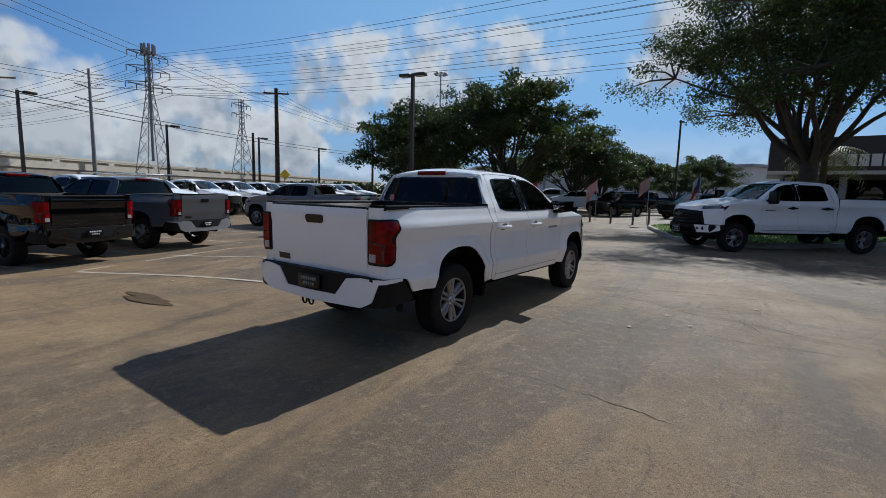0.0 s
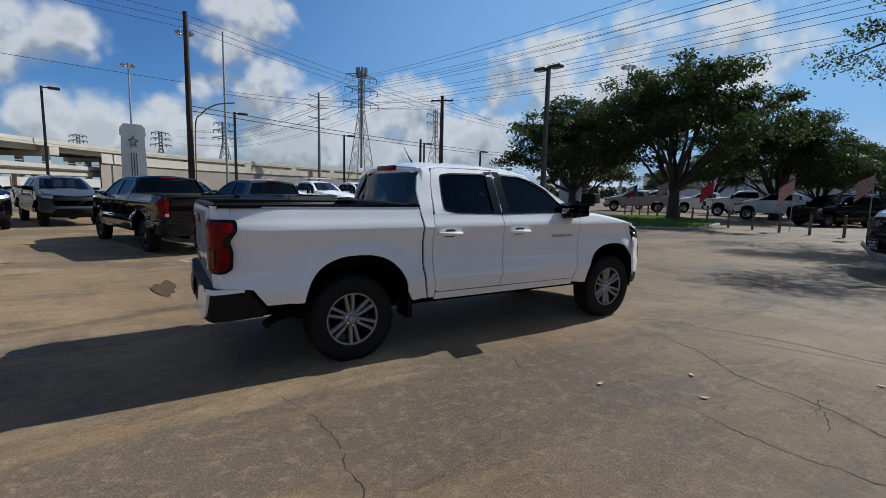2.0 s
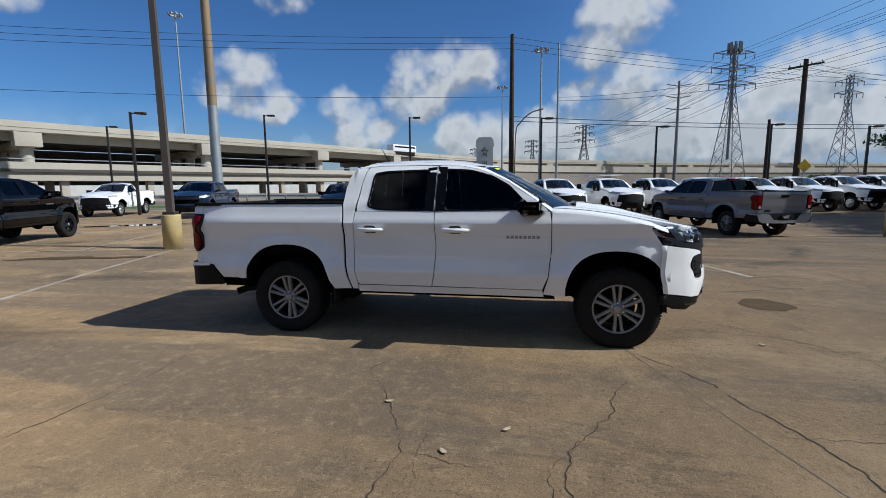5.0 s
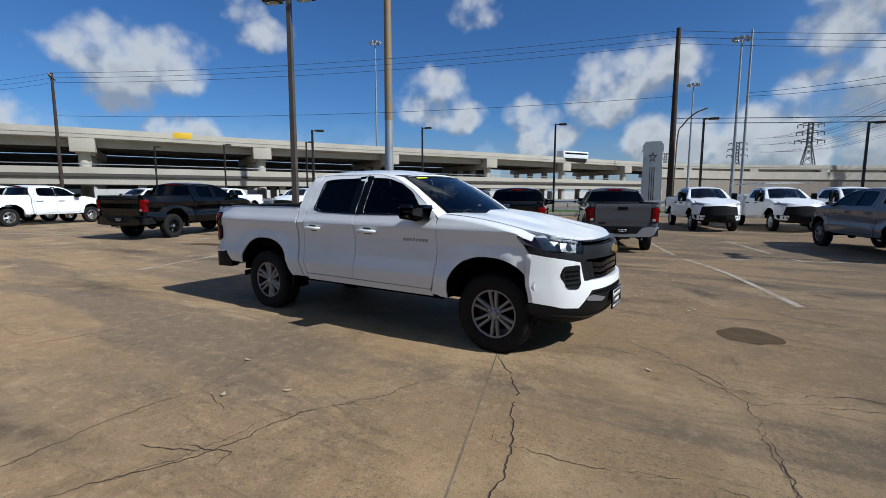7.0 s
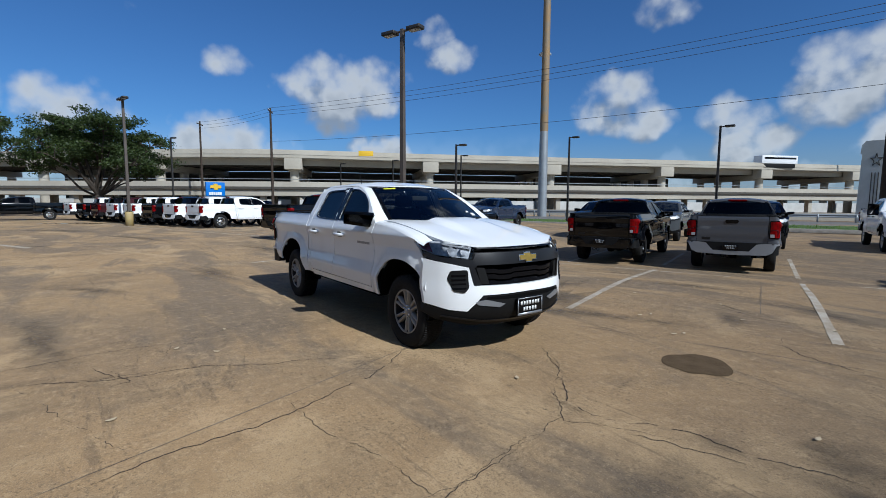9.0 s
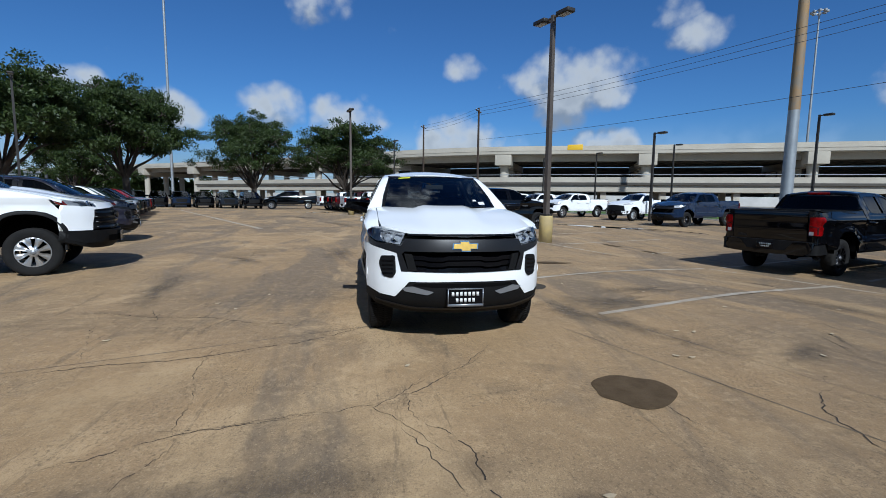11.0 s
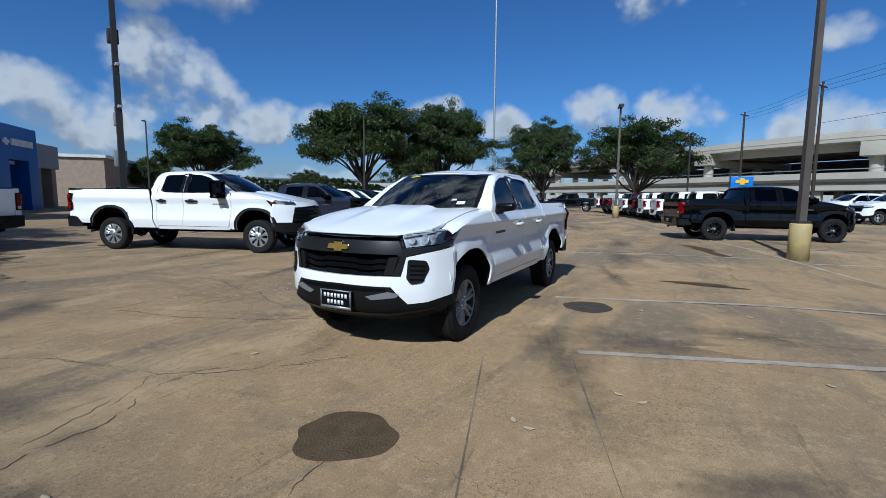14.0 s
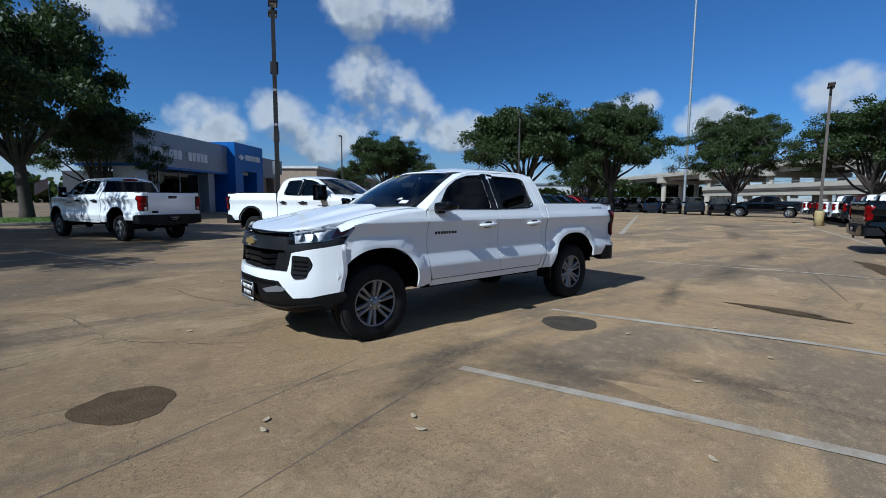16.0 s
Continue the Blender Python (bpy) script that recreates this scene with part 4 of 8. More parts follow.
    # front end
    if front == "mid":
        # black sheet behind the openings, their shade put into its colour
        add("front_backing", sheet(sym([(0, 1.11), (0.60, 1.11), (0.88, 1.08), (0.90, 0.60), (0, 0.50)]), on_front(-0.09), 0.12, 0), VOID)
        grille = add("grille", sheet(sym([(0, 1.045), (0.57, 1.045), (0.605, 0.978), (0.84, 1.003), (0.905, 1.045), (0.907, 0.995), (0.87, 0.970), (0.64, 0.912), (0.605, 0.735), (0.535, 0.735), (0.595, 0.90), (0.57, 0.928), (0, 0.930)]), on_front(0.012), 0.06, 0.07), CHARCOAL, lab="charcoal front grille bar")
        add("grille_lip", sheet(sym([(0, 1.094), (0.53, 1.092), (0.545, 1.078), (0, 1.08)]), on_front(0.004), 0.1, 0.04), GLOSS_BLACK, grille)
        for z0, h in ((0.868, 0.028), (0.815, 0.030), (0.755, 0.030)):
            zz = [(0, z0 + 0.018), (0.16, z0 + 0.018), (0.20, z0 + 0.004), (0.34, z0 + 0.004), (0.39, z0 + 0.018), (0.545, z0 + 0.018)]
            add("grille_slat", sheet(sym(zz + [(0.53, z0 - h + 0.01), (0.38, z0 - h + 0.004), (0.33, z0 - h - 0.006), (0.21, z0 - h - 0.006), (0.17, z0 - h + 0.006), (0, z0 - h + 0.006)]), on_front(-0.022), 0.08, 0.04), GLOSS_BLACK, grille)
        for s in (-1, 1):
            add("grille_cheek", sheet([(s * y, z) for y, z in ((0.50, 0.90), (0.575, 0.905), (0.535, 0.745), (0.455, 0.742))], on_front(0.0), 0.08, 0.05), PLASTIC, grille)
        bt = [(-0.135, -0.027), (-0.045, -0.027), (-0.040, -0.05), (0.055, -0.05), (0.050, -0.027), (0.125, -0.027), (0.135, 0.027), (0.045, 0.027), (0.040, 0.05), (-0.055, 0.05), (-0.050, 0.027), (-0.125, 0.027)]
        bd = add("badge", sheet([(y * 0.95, 0.985 + z * 1.02) for y, z in bt], on_front(0.024), 0.1, 0.02), CHROME, grille, "chrome edge of the badge")
        add("badge_face", sheet([(y * 0.86, 0.985 + z * 0.80) for y, z in bt], on_front(0.030), 0.1, 0.012), GOLD, bd, "gold badge face as a plain shape")
        bw = sym([(0, 0.724), (0.605, 0.731), (0.645, 0.906), (0.87, 0.962), (0.924, 0.985), (0.935, 0.70), (0.925, 0.545), (0.80, 0.50), (0.66, 0.485), (0.53, 0.64), (0, 0.648)])
        bumper = add("front_bumper", sheet(bw, on_front(0.012), 0.07, 0.04), PAINT, paint=True)
        add("lower_bumper", sheet(sym([(0, 0.640), (0.525, 0.633), (0.66, 0.478), (0.80, 0.493), (0.925, 0.538), (0.93, 0.46), (0.85, 0.39), (0.60, 0.325), (0, 0.31)]), on_front(0.004), 0.08, 0.05), PLASTIC, lab="black textured lower bumper")
        # flat black patch paints the shade inside the slot
        add("intake_slot", sheet(sym([(0, 0.628), (0.48, 0.622), (0.50, 0.60), (0.30, 0.59), (0, 0.598)]), on_front(0.007), 0.1, 0.004), VOID)
        add("skid_lip", sheet(sym([(0, 0.372), (0.50, 0.385), (0.84, 0.44), (0.84, 0.425), (0.50, 0.362), (0, 0.35)]), on_front(0.02), 0.1, 0.03), CHARCOAL)
        pz, px = 0.497, 4.27
    else:
        # black sheet paints the shade behind this grille too
        add("front_backing", sheet(sym([(0, 1.11), (0.60, 1.11), (0.88, 1.08), (0.90, 0.60), (0, 0.50)]), on_front(-0.09), 0.12, 0), VOID)
        add("nose_panel", sheet(sym([(0, 1.10), (0.58, 1.10), (0.60, 1.03), (0.90, 1.06), (0.93, 0.95), (0.935, 0.66), (0.74, 0.66), (0.66, 0.99), (0, 1.03)]), on_front(0.006), 0.1, 0.04), PAINT, paint=True)
        grille = add("grille", sheet(sym([(0, 1.025), (0.65, 0.985), (0.72, 0.68), (0, 0.66)]), on_front(-0.01), 0.1, 0.05), PLASTIC, lab="wide black grille")
        for k in range(4):
            z0 = 0.95 - 0.08 * k
            add("grille_slat", sheet(sym([(0, z0 + 0.02), (0.65, z0 + 0.01), (0.66, z0 - 0.02), (0, z0 - 0.015)]), on_front(0.016), 0.2, 0.03), GLOSS_BLACK, grille)
        add("badge", sheet([(y * 1.3, 0.90 + z * 1.2) for y, z in ((-0.13, -0.025), (-0.04, -0.025), (-0.04, -0.05), (0.04, -0.05), (0.04, -0.025), (0.13, -0.025), (0.13, 0.025), (0.04, 0.025), (0.04, 0.05), (-0.04, 0.05), (-0.04, 0.025), (-0.13, 0.025))], on_front(0.035), 0.1, 0.02), GLOSS_BLACK, grille, "black badge as a plain shape")
        add("front_bumper", sheet(sym([(0, 0.65), (0.74, 0.65), (0.93, 0.655), (0.935, 0.50), (0.85, 0.42), (0.60, 0.36), (0, 0.35)]), on_front(0.03), 0.1, 0.08), PLASTIC, lab="black front bumper")
        for s in (-1, 1):
            add("bumper_corner", sheet([(s * y, z) for y, z in ((0.56, 0.64), (0.92, 0.645), (0.925, 0.52), (0.84, 0.46), (0.62, 0.45))], on_front(0.036), 0.1, 0.02), PLASTIC if black_arch else PAINT, paint=not black_arch)
        # slot drawn as a flat patch in the colour of its shade
        add("bumper_slot", sheet(sym([(0, 0.56), (0.52, 0.56), (0.50, 0.46), (0, 0.45)]), on_front(0.034), 0.15, 0.003), VOID)
        pz, px = 0.52, 4.29
    if plate:
        pl = add("number_plate", box(px, px + 0.014, -0.185, 0.185, pz - 0.095, pz + 0.095, 0.005), GLOSS_BLACK, lab="black dealer plate with white bars")
        frame_bm = bmesh.new()
        for y0, y1, z0, z1 in ((-0.175, 0.175, 0.078, 0.088), (-0.175, 0.175, -0.088, -0.062), (-0.175, -0.165, -0.062, 0.078), (0.165, 0.175, -0.062, 0.078)):
            box(px + 0.012, px + 0.019, y0, y1, pz + z0, pz + z1, 0, frame_bm)
        add("plate_frame", frame_bm, SATIN, pl)
        for z0, n, w in ((0.020, 7, 0.036), (-0.040, 5, 0.036)):
            for k in range(0 if lite else n):
                y0 = (k - n / 2) * w * 1.12
                add("plate_bar", box(px + 0.013, px + 0.017, y0 + 0.005, y0 + w * 0.82, pz + z0 - 0.004, pz + z0 + 0.034), WHITE_CARD, pl, "white lettering drawn as a plain bar")

    # tailgate and rear bumper
    tg = lambda y, z, d: Vector((-1.085 - 0.018 * ss(0.78, 0.95, z) - 0.012 * ss(1.16, 1.24, z) + 0.014 * ss(1.28, 1.345, z) + d, y, z))
    gate = add("tailgate", sheet(rounded([(-0.70, 0.745), (0.70, 0.745), (0.70, 1.345), (-0.70, 1.345)], 0.015), tg, 0.06, 0.05), PAINT, paint=True)
    add("tailgate_cap", box(-1.10, -1.00, -0.70, 0.70, 1.335, 1.362, 0.008), PLASTIC, gate)
    add("tailgate_handle", sheet(rounded([(-0.115, 1.19), (0.115, 1.185), (0.135, 1.235), (0.12, 1.268), (-0.12, 1.268), (-0.135, 1.235)], 0.02), lambda y, z, d: tg(y, z, d - 0.006), 0.1, 0.01), GLOSS_BLACK, gate, "black tailgate handle")
    add("badge", sheet([(0.42, 0.79), (0.60, 0.79), (0.60, 0.85), (0.42, 0.85)], lambda y, z, d: tg(y, z, d - 0.004), 0.2, 0.004), CHARCOAL, gate, "small dark dealer badge")

    def bump_map(out=0.0):
        def f(q, z, d):
            a, s = abs(q), (1 if q >= 0 else -1)
            o = out - d
            if a < 0.82:
                return Vector((-1.165 - o + 0.03 * (a / 0.82) ** 2, q, z))
            if a < 0.977:
                t = (a - 0.82) / 0.1
                return Vector((-1.035 - (0.1 + o) * math.cos(t), s * (0.82 + (0.1 + o) * math.sin(t)), z))
            return Vector((-1.035 + a - 0.977, s * (0.92 + o), z))
        return f

    skin = PLASTIC if hd else PAINT if white_rear else SATIN
    rb = add("rear_bumper", sheet([(-1.30, 0.53), (-1.26, 0.50), (-0.62, 0.475), (0.62, 0.475), (1.26, 0.50), (1.30, 0.53), (1.14, 0.73), (0.80, 0.745), (-0.80, 0.745), (-1.14, 0.73)], bump_map(), 0.1, 0.10), PLASTIC, lab="black rear bumper step")
    half = [(0, 0.545), (0.36, 0.548), (0.50, 0.715), (0.66, 0.737), (1.13, 0.737), (1.13, 0.708), (0.87, 0.698), (0.80, 0.53), (0.68, 0.468), (0, 0.452)]
    add("bumper_skin", sheet(half + [(-q, z) for q, z in reversed(half) if q > 0], bump_map(0.012), 0.1, 0.03), skin, rb, paint=skin is PAINT)
    add("bumper_top", box(-1.15, -0.98, -0.82, 0.82, 0.715, 0.738, 0.006), PLASTIC, rb)
    if plate:
        pl = add("number_plate", box(-1.19, -1.178, -0.16, 0.16, 0.565, 0.70, 0.004), GLOSS_BLACK, rb, "black dealer plate with pale bars")
        for z0, n, w in ((0.655, 7, 0.03), (0.605, 5, 0.03)):
            for k in range(0 if lite else n):
                y0 = (k - n / 2) * w * 1.12
                add("plate_bar", box(-1.194, -1.189, y0 + 0.004, y0 + w * 0.8, z0 - 0.016, z0 + 0.016), SATIN, rb, "pale lettering drawn as a plain bar")
    for yy in (0.05, 0.15):
        loop = [(-1.12 + 0.0, yy + 0.035 * math.cos(t), 0.425 + 0.045 * math.sin(t)) for t in (2 * math.pi * k / 12 for k in range(13))]
        add("tow_loop", tube(loop, 0.010, 6, caps=False), PLASTIC)
    add("hitch_receiver", box(-1.13, -0.75, -0.06, 0.16, 0.44, 0.50, 0.008), PLASTIC)
    # bed inside
    add("bed_floor", box(-1.04, 0.63, -0.70, 0.70, 0.80, 0.83), PLASTIC)
    for s in (-1, 1):
        add("bed_wall", box(-1.02, 0.63, s * 0.70, s * 0.72, 0.82, 1.35), PLASTIC)
        add("bed_rail", box(-1.05, 0.645, s * 0.695, s * 0.868, 1.345, 1.374, 0.01), PLASTIC, lab="black bed rail cap")
    add("bed_front", box(0.58, 0.63, -0.86, 0.86, 0.82, 1.372, 0.006), PLASTIC)
    # cabin
    add("cabin_floor", box(0.70, 2.8, -0.86, 0.86, 0.50, 0.58), SEAT)
    add("dashboard", box(2.42, 2.96, -0.72, 0.72, 0.85, 1.24, 0.06), SEAT)
    add("headliner", box(0.80, 2.06, -0.60, 0.60, 1.715, 1.73), SEAT)
    for yy in (-0.40, 0.40):
        se = add("seat", box(1.45, 2.0, yy - 0.26, yy + 0.26, 0.70, 0.90, 0.06), SEAT, lab="dark front seat")
        bk = box(1.36, 1.52, yy - 0.25, yy + 0.25, 0.88, 1.44, 0.06)
        for v in bk.verts:
            v.co.x -= 0.25 * (v.co.z - 0.88)
        add("backrest", bk, SEAT, se)
        add("headrest", box(1.18, 1.30, yy - 0.14, yy + 0.14, 1.46, 1.64, 0.05), SEAT, se)
    add("rear_bench", box(0.80, 1.25, -0.70, 0.70, 0.72, 0.92, 0.05), SEAT)
    add("rear_backrest", box(0.74, 0.86, -0.70, 0.70, 0.92, 1.42, 0.04), SEAT)
    add("steering_wheel", tube([(2.28 + 0.06 * math.sin(t), 0.40 + 0.18 * math.cos(t), 1.15 + 0.17 * math.sin(t)) for t in (2 * math.pi * k / 20 for k in range(21))], 0.015, 6, caps=False), SEAT)
    add("room_mirror", box(2.26, 2.30, -0.12, 0.12, 1.55, 1.61, 0.01), SEAT)
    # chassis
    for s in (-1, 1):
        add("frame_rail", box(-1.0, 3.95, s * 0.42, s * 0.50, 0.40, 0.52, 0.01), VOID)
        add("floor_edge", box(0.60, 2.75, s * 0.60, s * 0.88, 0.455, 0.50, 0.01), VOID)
    # solid black boxes stand in for shade inside the nose and below the bed
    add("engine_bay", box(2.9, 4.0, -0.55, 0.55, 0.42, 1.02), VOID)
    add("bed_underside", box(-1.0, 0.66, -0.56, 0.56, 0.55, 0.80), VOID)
    add("exhaust_pipe", tube([(0.6, -0.55, 0.40), (-0.45, -0.60, 0.42), (-0.62, -0.66, 0.41), (-0.70, -0.74, 0.385)], 0.038, 10), PLASTIC)
    # wheels and axles
    xr, xf = (table(xwarp, 0.0), table(xwarp, 3.337)) if xwarp else (0.0, 3.337)
    spokes = [] if fine else None
    meshes = wheel_meshes(wheel, tyre_r, rim, 44 if fine else 28, spokes)
    spoke_me = []
    tyre_me, rim_me, cap_me = [part(n, b, mt, root) for n, b, mt in zip(("tyre", "wheel", "hub_cap"), meshes, (RUBBER, RIM_DARK if fine else rim, SATIN))]
    hub_me = lug_me = lip_me = None
    first = True
    for x in (xr, xf):
        for s in (-1, 1):
            if first:
                w, ty, cp = rim_me, tyre_me, cap_me
                first = False
            else:
                w, ty, cp = new("wheel", rim_me.data), new("tyre", tyre_me.data), new("hub_cap", cap_me.data)
            w.parent = root
            w.matrix_basis = pose(x, s * 0.775 * sy, tyre_r * 0.985, 0, 37 * (x + s), 0 if s < 0 else 180)
            for o in (ty, cp):
                o.parent = w
                o.matrix_basis = Matrix.Identity(4)
            for k in range(6 if fine else 0):
                for j in (0, 1):
                    if len(spoke_me) < 2:
                        sp_ = part("spoke", spokes[j], rim, w, "machined grey spoke")
                        spoke_me.append(sp_.data)
                    else:
                        sp_ = new("spoke", spoke_me[j])
                        sp_.parent = w
                    sp_.matrix_basis = Matrix.Rotation(-math.pi * k / 3, 4, "Y")
            if fine:
                if hub_me is None:
                    hub = part("hub", lathe([(tyre_r * 0.19, -0.03), (tyre_r * 0.18, -0.080), (tyre_r * 0.10, -0.086), (0.0, -0.086)], 24), rim, w, "machined grey wheel hub")
                    hub_me = hub.data
                else:
                    new("hub", hub_me).parent = w
                if lip_me is None:
                    lip = part("rim_lip", lathe([(tyre_r * 0.572, -0.100), (tyre_r * 0.590, -0.1095), (tyre_r * 0.621, -0.1075), (tyre_r * 0.622, -0.10)], 44), rim, w, "machined grey rim lip")
                    lip_me = lip.data
                else:
                    new("rim_lip", lip_me).parent = w
                for k in range(6):
                    if lug_me is None:
                        nut = part("lug_nut", lathe([(0.0, -0.104), (0.010, -0.103), (0.012, -0.08)], 8), CHROME, w)
                        lug_me = nut.data
                    else:
                        nut = new("lug_nut", lug_me)
                        nut.parent = w
                    nut.matrix_basis = pose(tyre_r * 0.15 * math.cos(math.pi * k / 3), 0, tyre_r * 0.15 * math.sin(math.pi * k / 3))
            if not lite:
                part("brake_disc", lathe([(0.0, 0.02), (tyre_r * 0.46, 0.02), (tyre_r * 0.46, 0.04), (0.0, 0.04)], 24), PLASTIC, w, "dark brake disc")
        ax = tube([(x, -0.66 * sy, tyre_r), (x, 0.66 * sy, tyre_r)], 0.05, 10)
        lathe([(0.0, -0.12), (0.13, -0.08), (0.15, 0.0), (0.13, 0.08), (0.0, 0.12)], 12, bm=ax, centre=(x, 0, tyre_r))
        if lite:
            ax.free()
        else:
            part("axle", ax, VOID, root)
    return root


def recolour(ob, color, label=""):
    """A copy's paint."""
    for o in ob.children_recursive:
        if o.type == "MESH" and o.data.materials[0] is PAINT:
            o.color = (*color, 1)
    if label:
        ob["label"] = label
    return ob


WHITE, BLACK, GREY, BLUE, SILVER, RED = (0.86, 0.865, 0.86), (0.002, 0.002, 0.0025), (0.085, 0.088, 0.098), (0.012, 0.022, 0.05), (0.33, 0.34, 0.36), (0.25, 0.012, 0.015)
hero = pickup("pickup_truck", "white crew-cab pickup with black trim on grey wheels, parked alone", WHITE, Matrix.Identity(4), step=0.06)

# ---- the lot ----
HEAD = 108.7
VX = Vector((math.cos(radians(HEAD - 90)), math.sin(radians(HEAD - 90)), 0))
UX = Vector((-VX.y, VX.x, 0))


def ground_z(x, y):
    """The lot dips a little towards the drain on the far side of the stall line."""
    u, v = x * UX.x + y * UX.y, x * VX.x + y * VX.y
    return -0.19 * ss(3.0, 8.5, u) * ss(-8, 0, v) * (1 - ss(26, 44, u)) * (1 - ss(24, 44, v))


def lot(v, u, up=0.0):
    """A place by metres along the stall line and across it."""
    p = VX * v + UX * u
    return Vector((p.x, p.y, ground_z(p.x, p.y) + up))


LOT = concrete_ground_mat()
LINE = mat("worn_white_line", (0.46, 0.41, 0.34), 0.85, var=1.0, scale=3.2, dark=(0.28, 0.22, 0.15), spec=0.15)
CRACK = mat("crack_dirt", (0.050, 0.038, 0.028), 0.95, var=0.5, scale=8)
JOINT = mat("slab_joint", (0.10, 0.078, 0.056), 0.95, var=0.6, scale=3, dark=(0.30, 0.235, 0.16))
WET = mat("wet_stain", (0.078, 0.052, 0.028), 0.85, var=0.9, scale=7, dark=(0.12, 0.083, 0.048), bump=0.5, bump_scale=60, spec=0.1)


def soft_stain_mat():
    """A stain that thins out towards its rim and breaks up in patches."""
    m = mat("dry_oil_stain", (0.105, 0.086, 0.065), 0.75, var=0.6, scale=5, dark=(0.12, 0.095, 0.07))
    nt = m.node_tree
    at_ = nt.nodes.new("ShaderNodeAttribute")
    at_.attribute_name = "fade"
    tc = nt.nodes.new("ShaderNodeTexCoord")
    n = nt.nodes.new("ShaderNodeTexNoise")
    n.inputs["Scale"].default_value, n.inputs["Detail"].default_value, n.inputs["Roughness"].default_value = 3.2, 9, 0.78
    nt.links.new(tc.outputs["Object"], n.inputs["Vector"])
    add = nt.nodes.new("ShaderNodeMath")
    add.operation = "ADD"
    nt.links.new(at_.outputs["Fac"], add.inputs[0])
    nt.links.new(n.outputs["Fac"], add.inputs[1])
    r = nt.nodes.new("ShaderNodeMapRange")
    r.inputs[1].default_value, r.inputs[2].default_value, r.inputs[4].default_value = 0.80, 1.32, 0.50
    nt.links.new(add.outputs[0], r.inputs[0])
    tr = nt.nodes.new("ShaderNodeBsdfTransparent")
    mx = nt.nodes.new("ShaderNodeMixShader")
    nt.links.new(r.outputs[0], mx.inputs[0])
    nt.links.new(tr.outputs[0], mx.inputs[1])
    nt.links.new(nt.nodes["Principled BSDF"].outputs[0], mx.inputs[2])
    nt.links.new(mx.outputs[0], nt.nodes["Material Output"].inputs["Surface"])
    return m


OIL = soft_stain_mat()
WATER = mat("standing_water", (0.03, 0.026, 0.02), 0.03)
KERB = mat("kerb_concrete", (0.30, 0.27, 0.23), 0.85, var=0.6, scale=4, bump=0.3, bump_scale=60)
LAWN = mat("lawn_soil", (0.075, 0.13, 0.02), 0.9, var=0.6, scale=2.5, dark=(0.05, 0.085, 0.015), bump=0.5, bump_scale=80)
BLADE = leaf_mat("grass_blade", (0.10, 0.19, 0.025), (0.20, 0.30, 0.06))
ASPHALT = mat("road_asphalt", (0.16, 0.15, 0.14), 0.9, var=0.4, scale=1.5, bump=0.3, bump_scale=70)


def make_ground():
    bm = bmesh.new()
    n, half = 70, 70.0
    verts = {}
    steps = [-1800.0] + [-half + 2 * half * k / n for k in range(n + 1)] + [1800.0]
    for i, x in enumerate(steps):
        for j, y in enumerate(steps):
            verts[i, j] = bm.verts.new((x, y, ground_z(x, y)))
    for i in range(len(steps) - 1):
        for j in range(len(steps) - 1):
            bm.faces.new((verts[i, j], verts[i + 1, j], verts[i + 1, j + 1], verts[i, j + 1]))
    tagged(obj("ground", bm, LOT), "weathered tan concrete car lot with stains", "ground", kind="structure")


make_ground()


def strip(line, width, up=0.004, bm=None, jag=0.0, seed=1):
    """A flat band along a line on the ground."""
    rnd = random.Random(seed)
    bm = bm or bmesh.new()
    line = [Vector((p[0], p[1], 0)) for p in line]
    rows = []
    for i, p in enumerate(line):
        d = (line[min(i + 1, len(line) - 1)] - line[max(i - 1, 0)]).normalized()
        nrm = Vector((-d.y, d.x, 0))
        w = width * (1 + jag * rnd.uniform(-1, 1)) / 2
        row = []
        for s in (-1, 1):
            q = p + nrm * (w * s)
            row.append(bm.verts.new((q.x, q.y, ground_z(q.x, q.y) + up)))
        rows.append(row)
    for a, b in zip(rows, rows[1:]):
        bm.faces.new((a[0], b[0], b[1], a[1]))
    return bm


def dense(a, b, step=0.5):
    n = max(2, int((Vector(b) - Vector(a)).length / step))
    return [Vector(a).lerp(Vector(b), k / n) for k in range(n + 1)]


def painted_line(a, b, width=0.10):
    tagged(obj("parking_line", strip(dense(a, b), width, 0.004, jag=0.12, seed=int(abs(a[0]) * 100)), LINE, False), "worn white painted line on the concrete", "marking", "parking lines", "structure")


L0 = 4.9 + 2.17
STALL = (-20.6, -17.9, -15.1, -12.4, -9.6, -6.9, -4.1, -1.45, 1.22, 3.68, 6.70, 9.5, 12.2)
painted_line(lot(-32, L0)[:], lot(14.5, L0)[:], 0.11)
for v in STALL:
    if 0 < v < 8:
        painted_line(lot(v, 0.86), lot(v, L0 - 0.06))
    painted_line(lot(v, L0 + 0.06), lot(v, L0 + 5.6))
painted_line(lot(-4.65, 1.2), lot(-4.65, L0 - 0.06))
painted_line(lot(-41.5, -4.2), lot(-13.8, -0.9), 0.22)
for v in (-12.5, -9.5, -6.2, -3.0, 2.1, 5.2, 8.4):
    painted_line(lot(v, -13.5), lot(v, -7.6), 0.09)


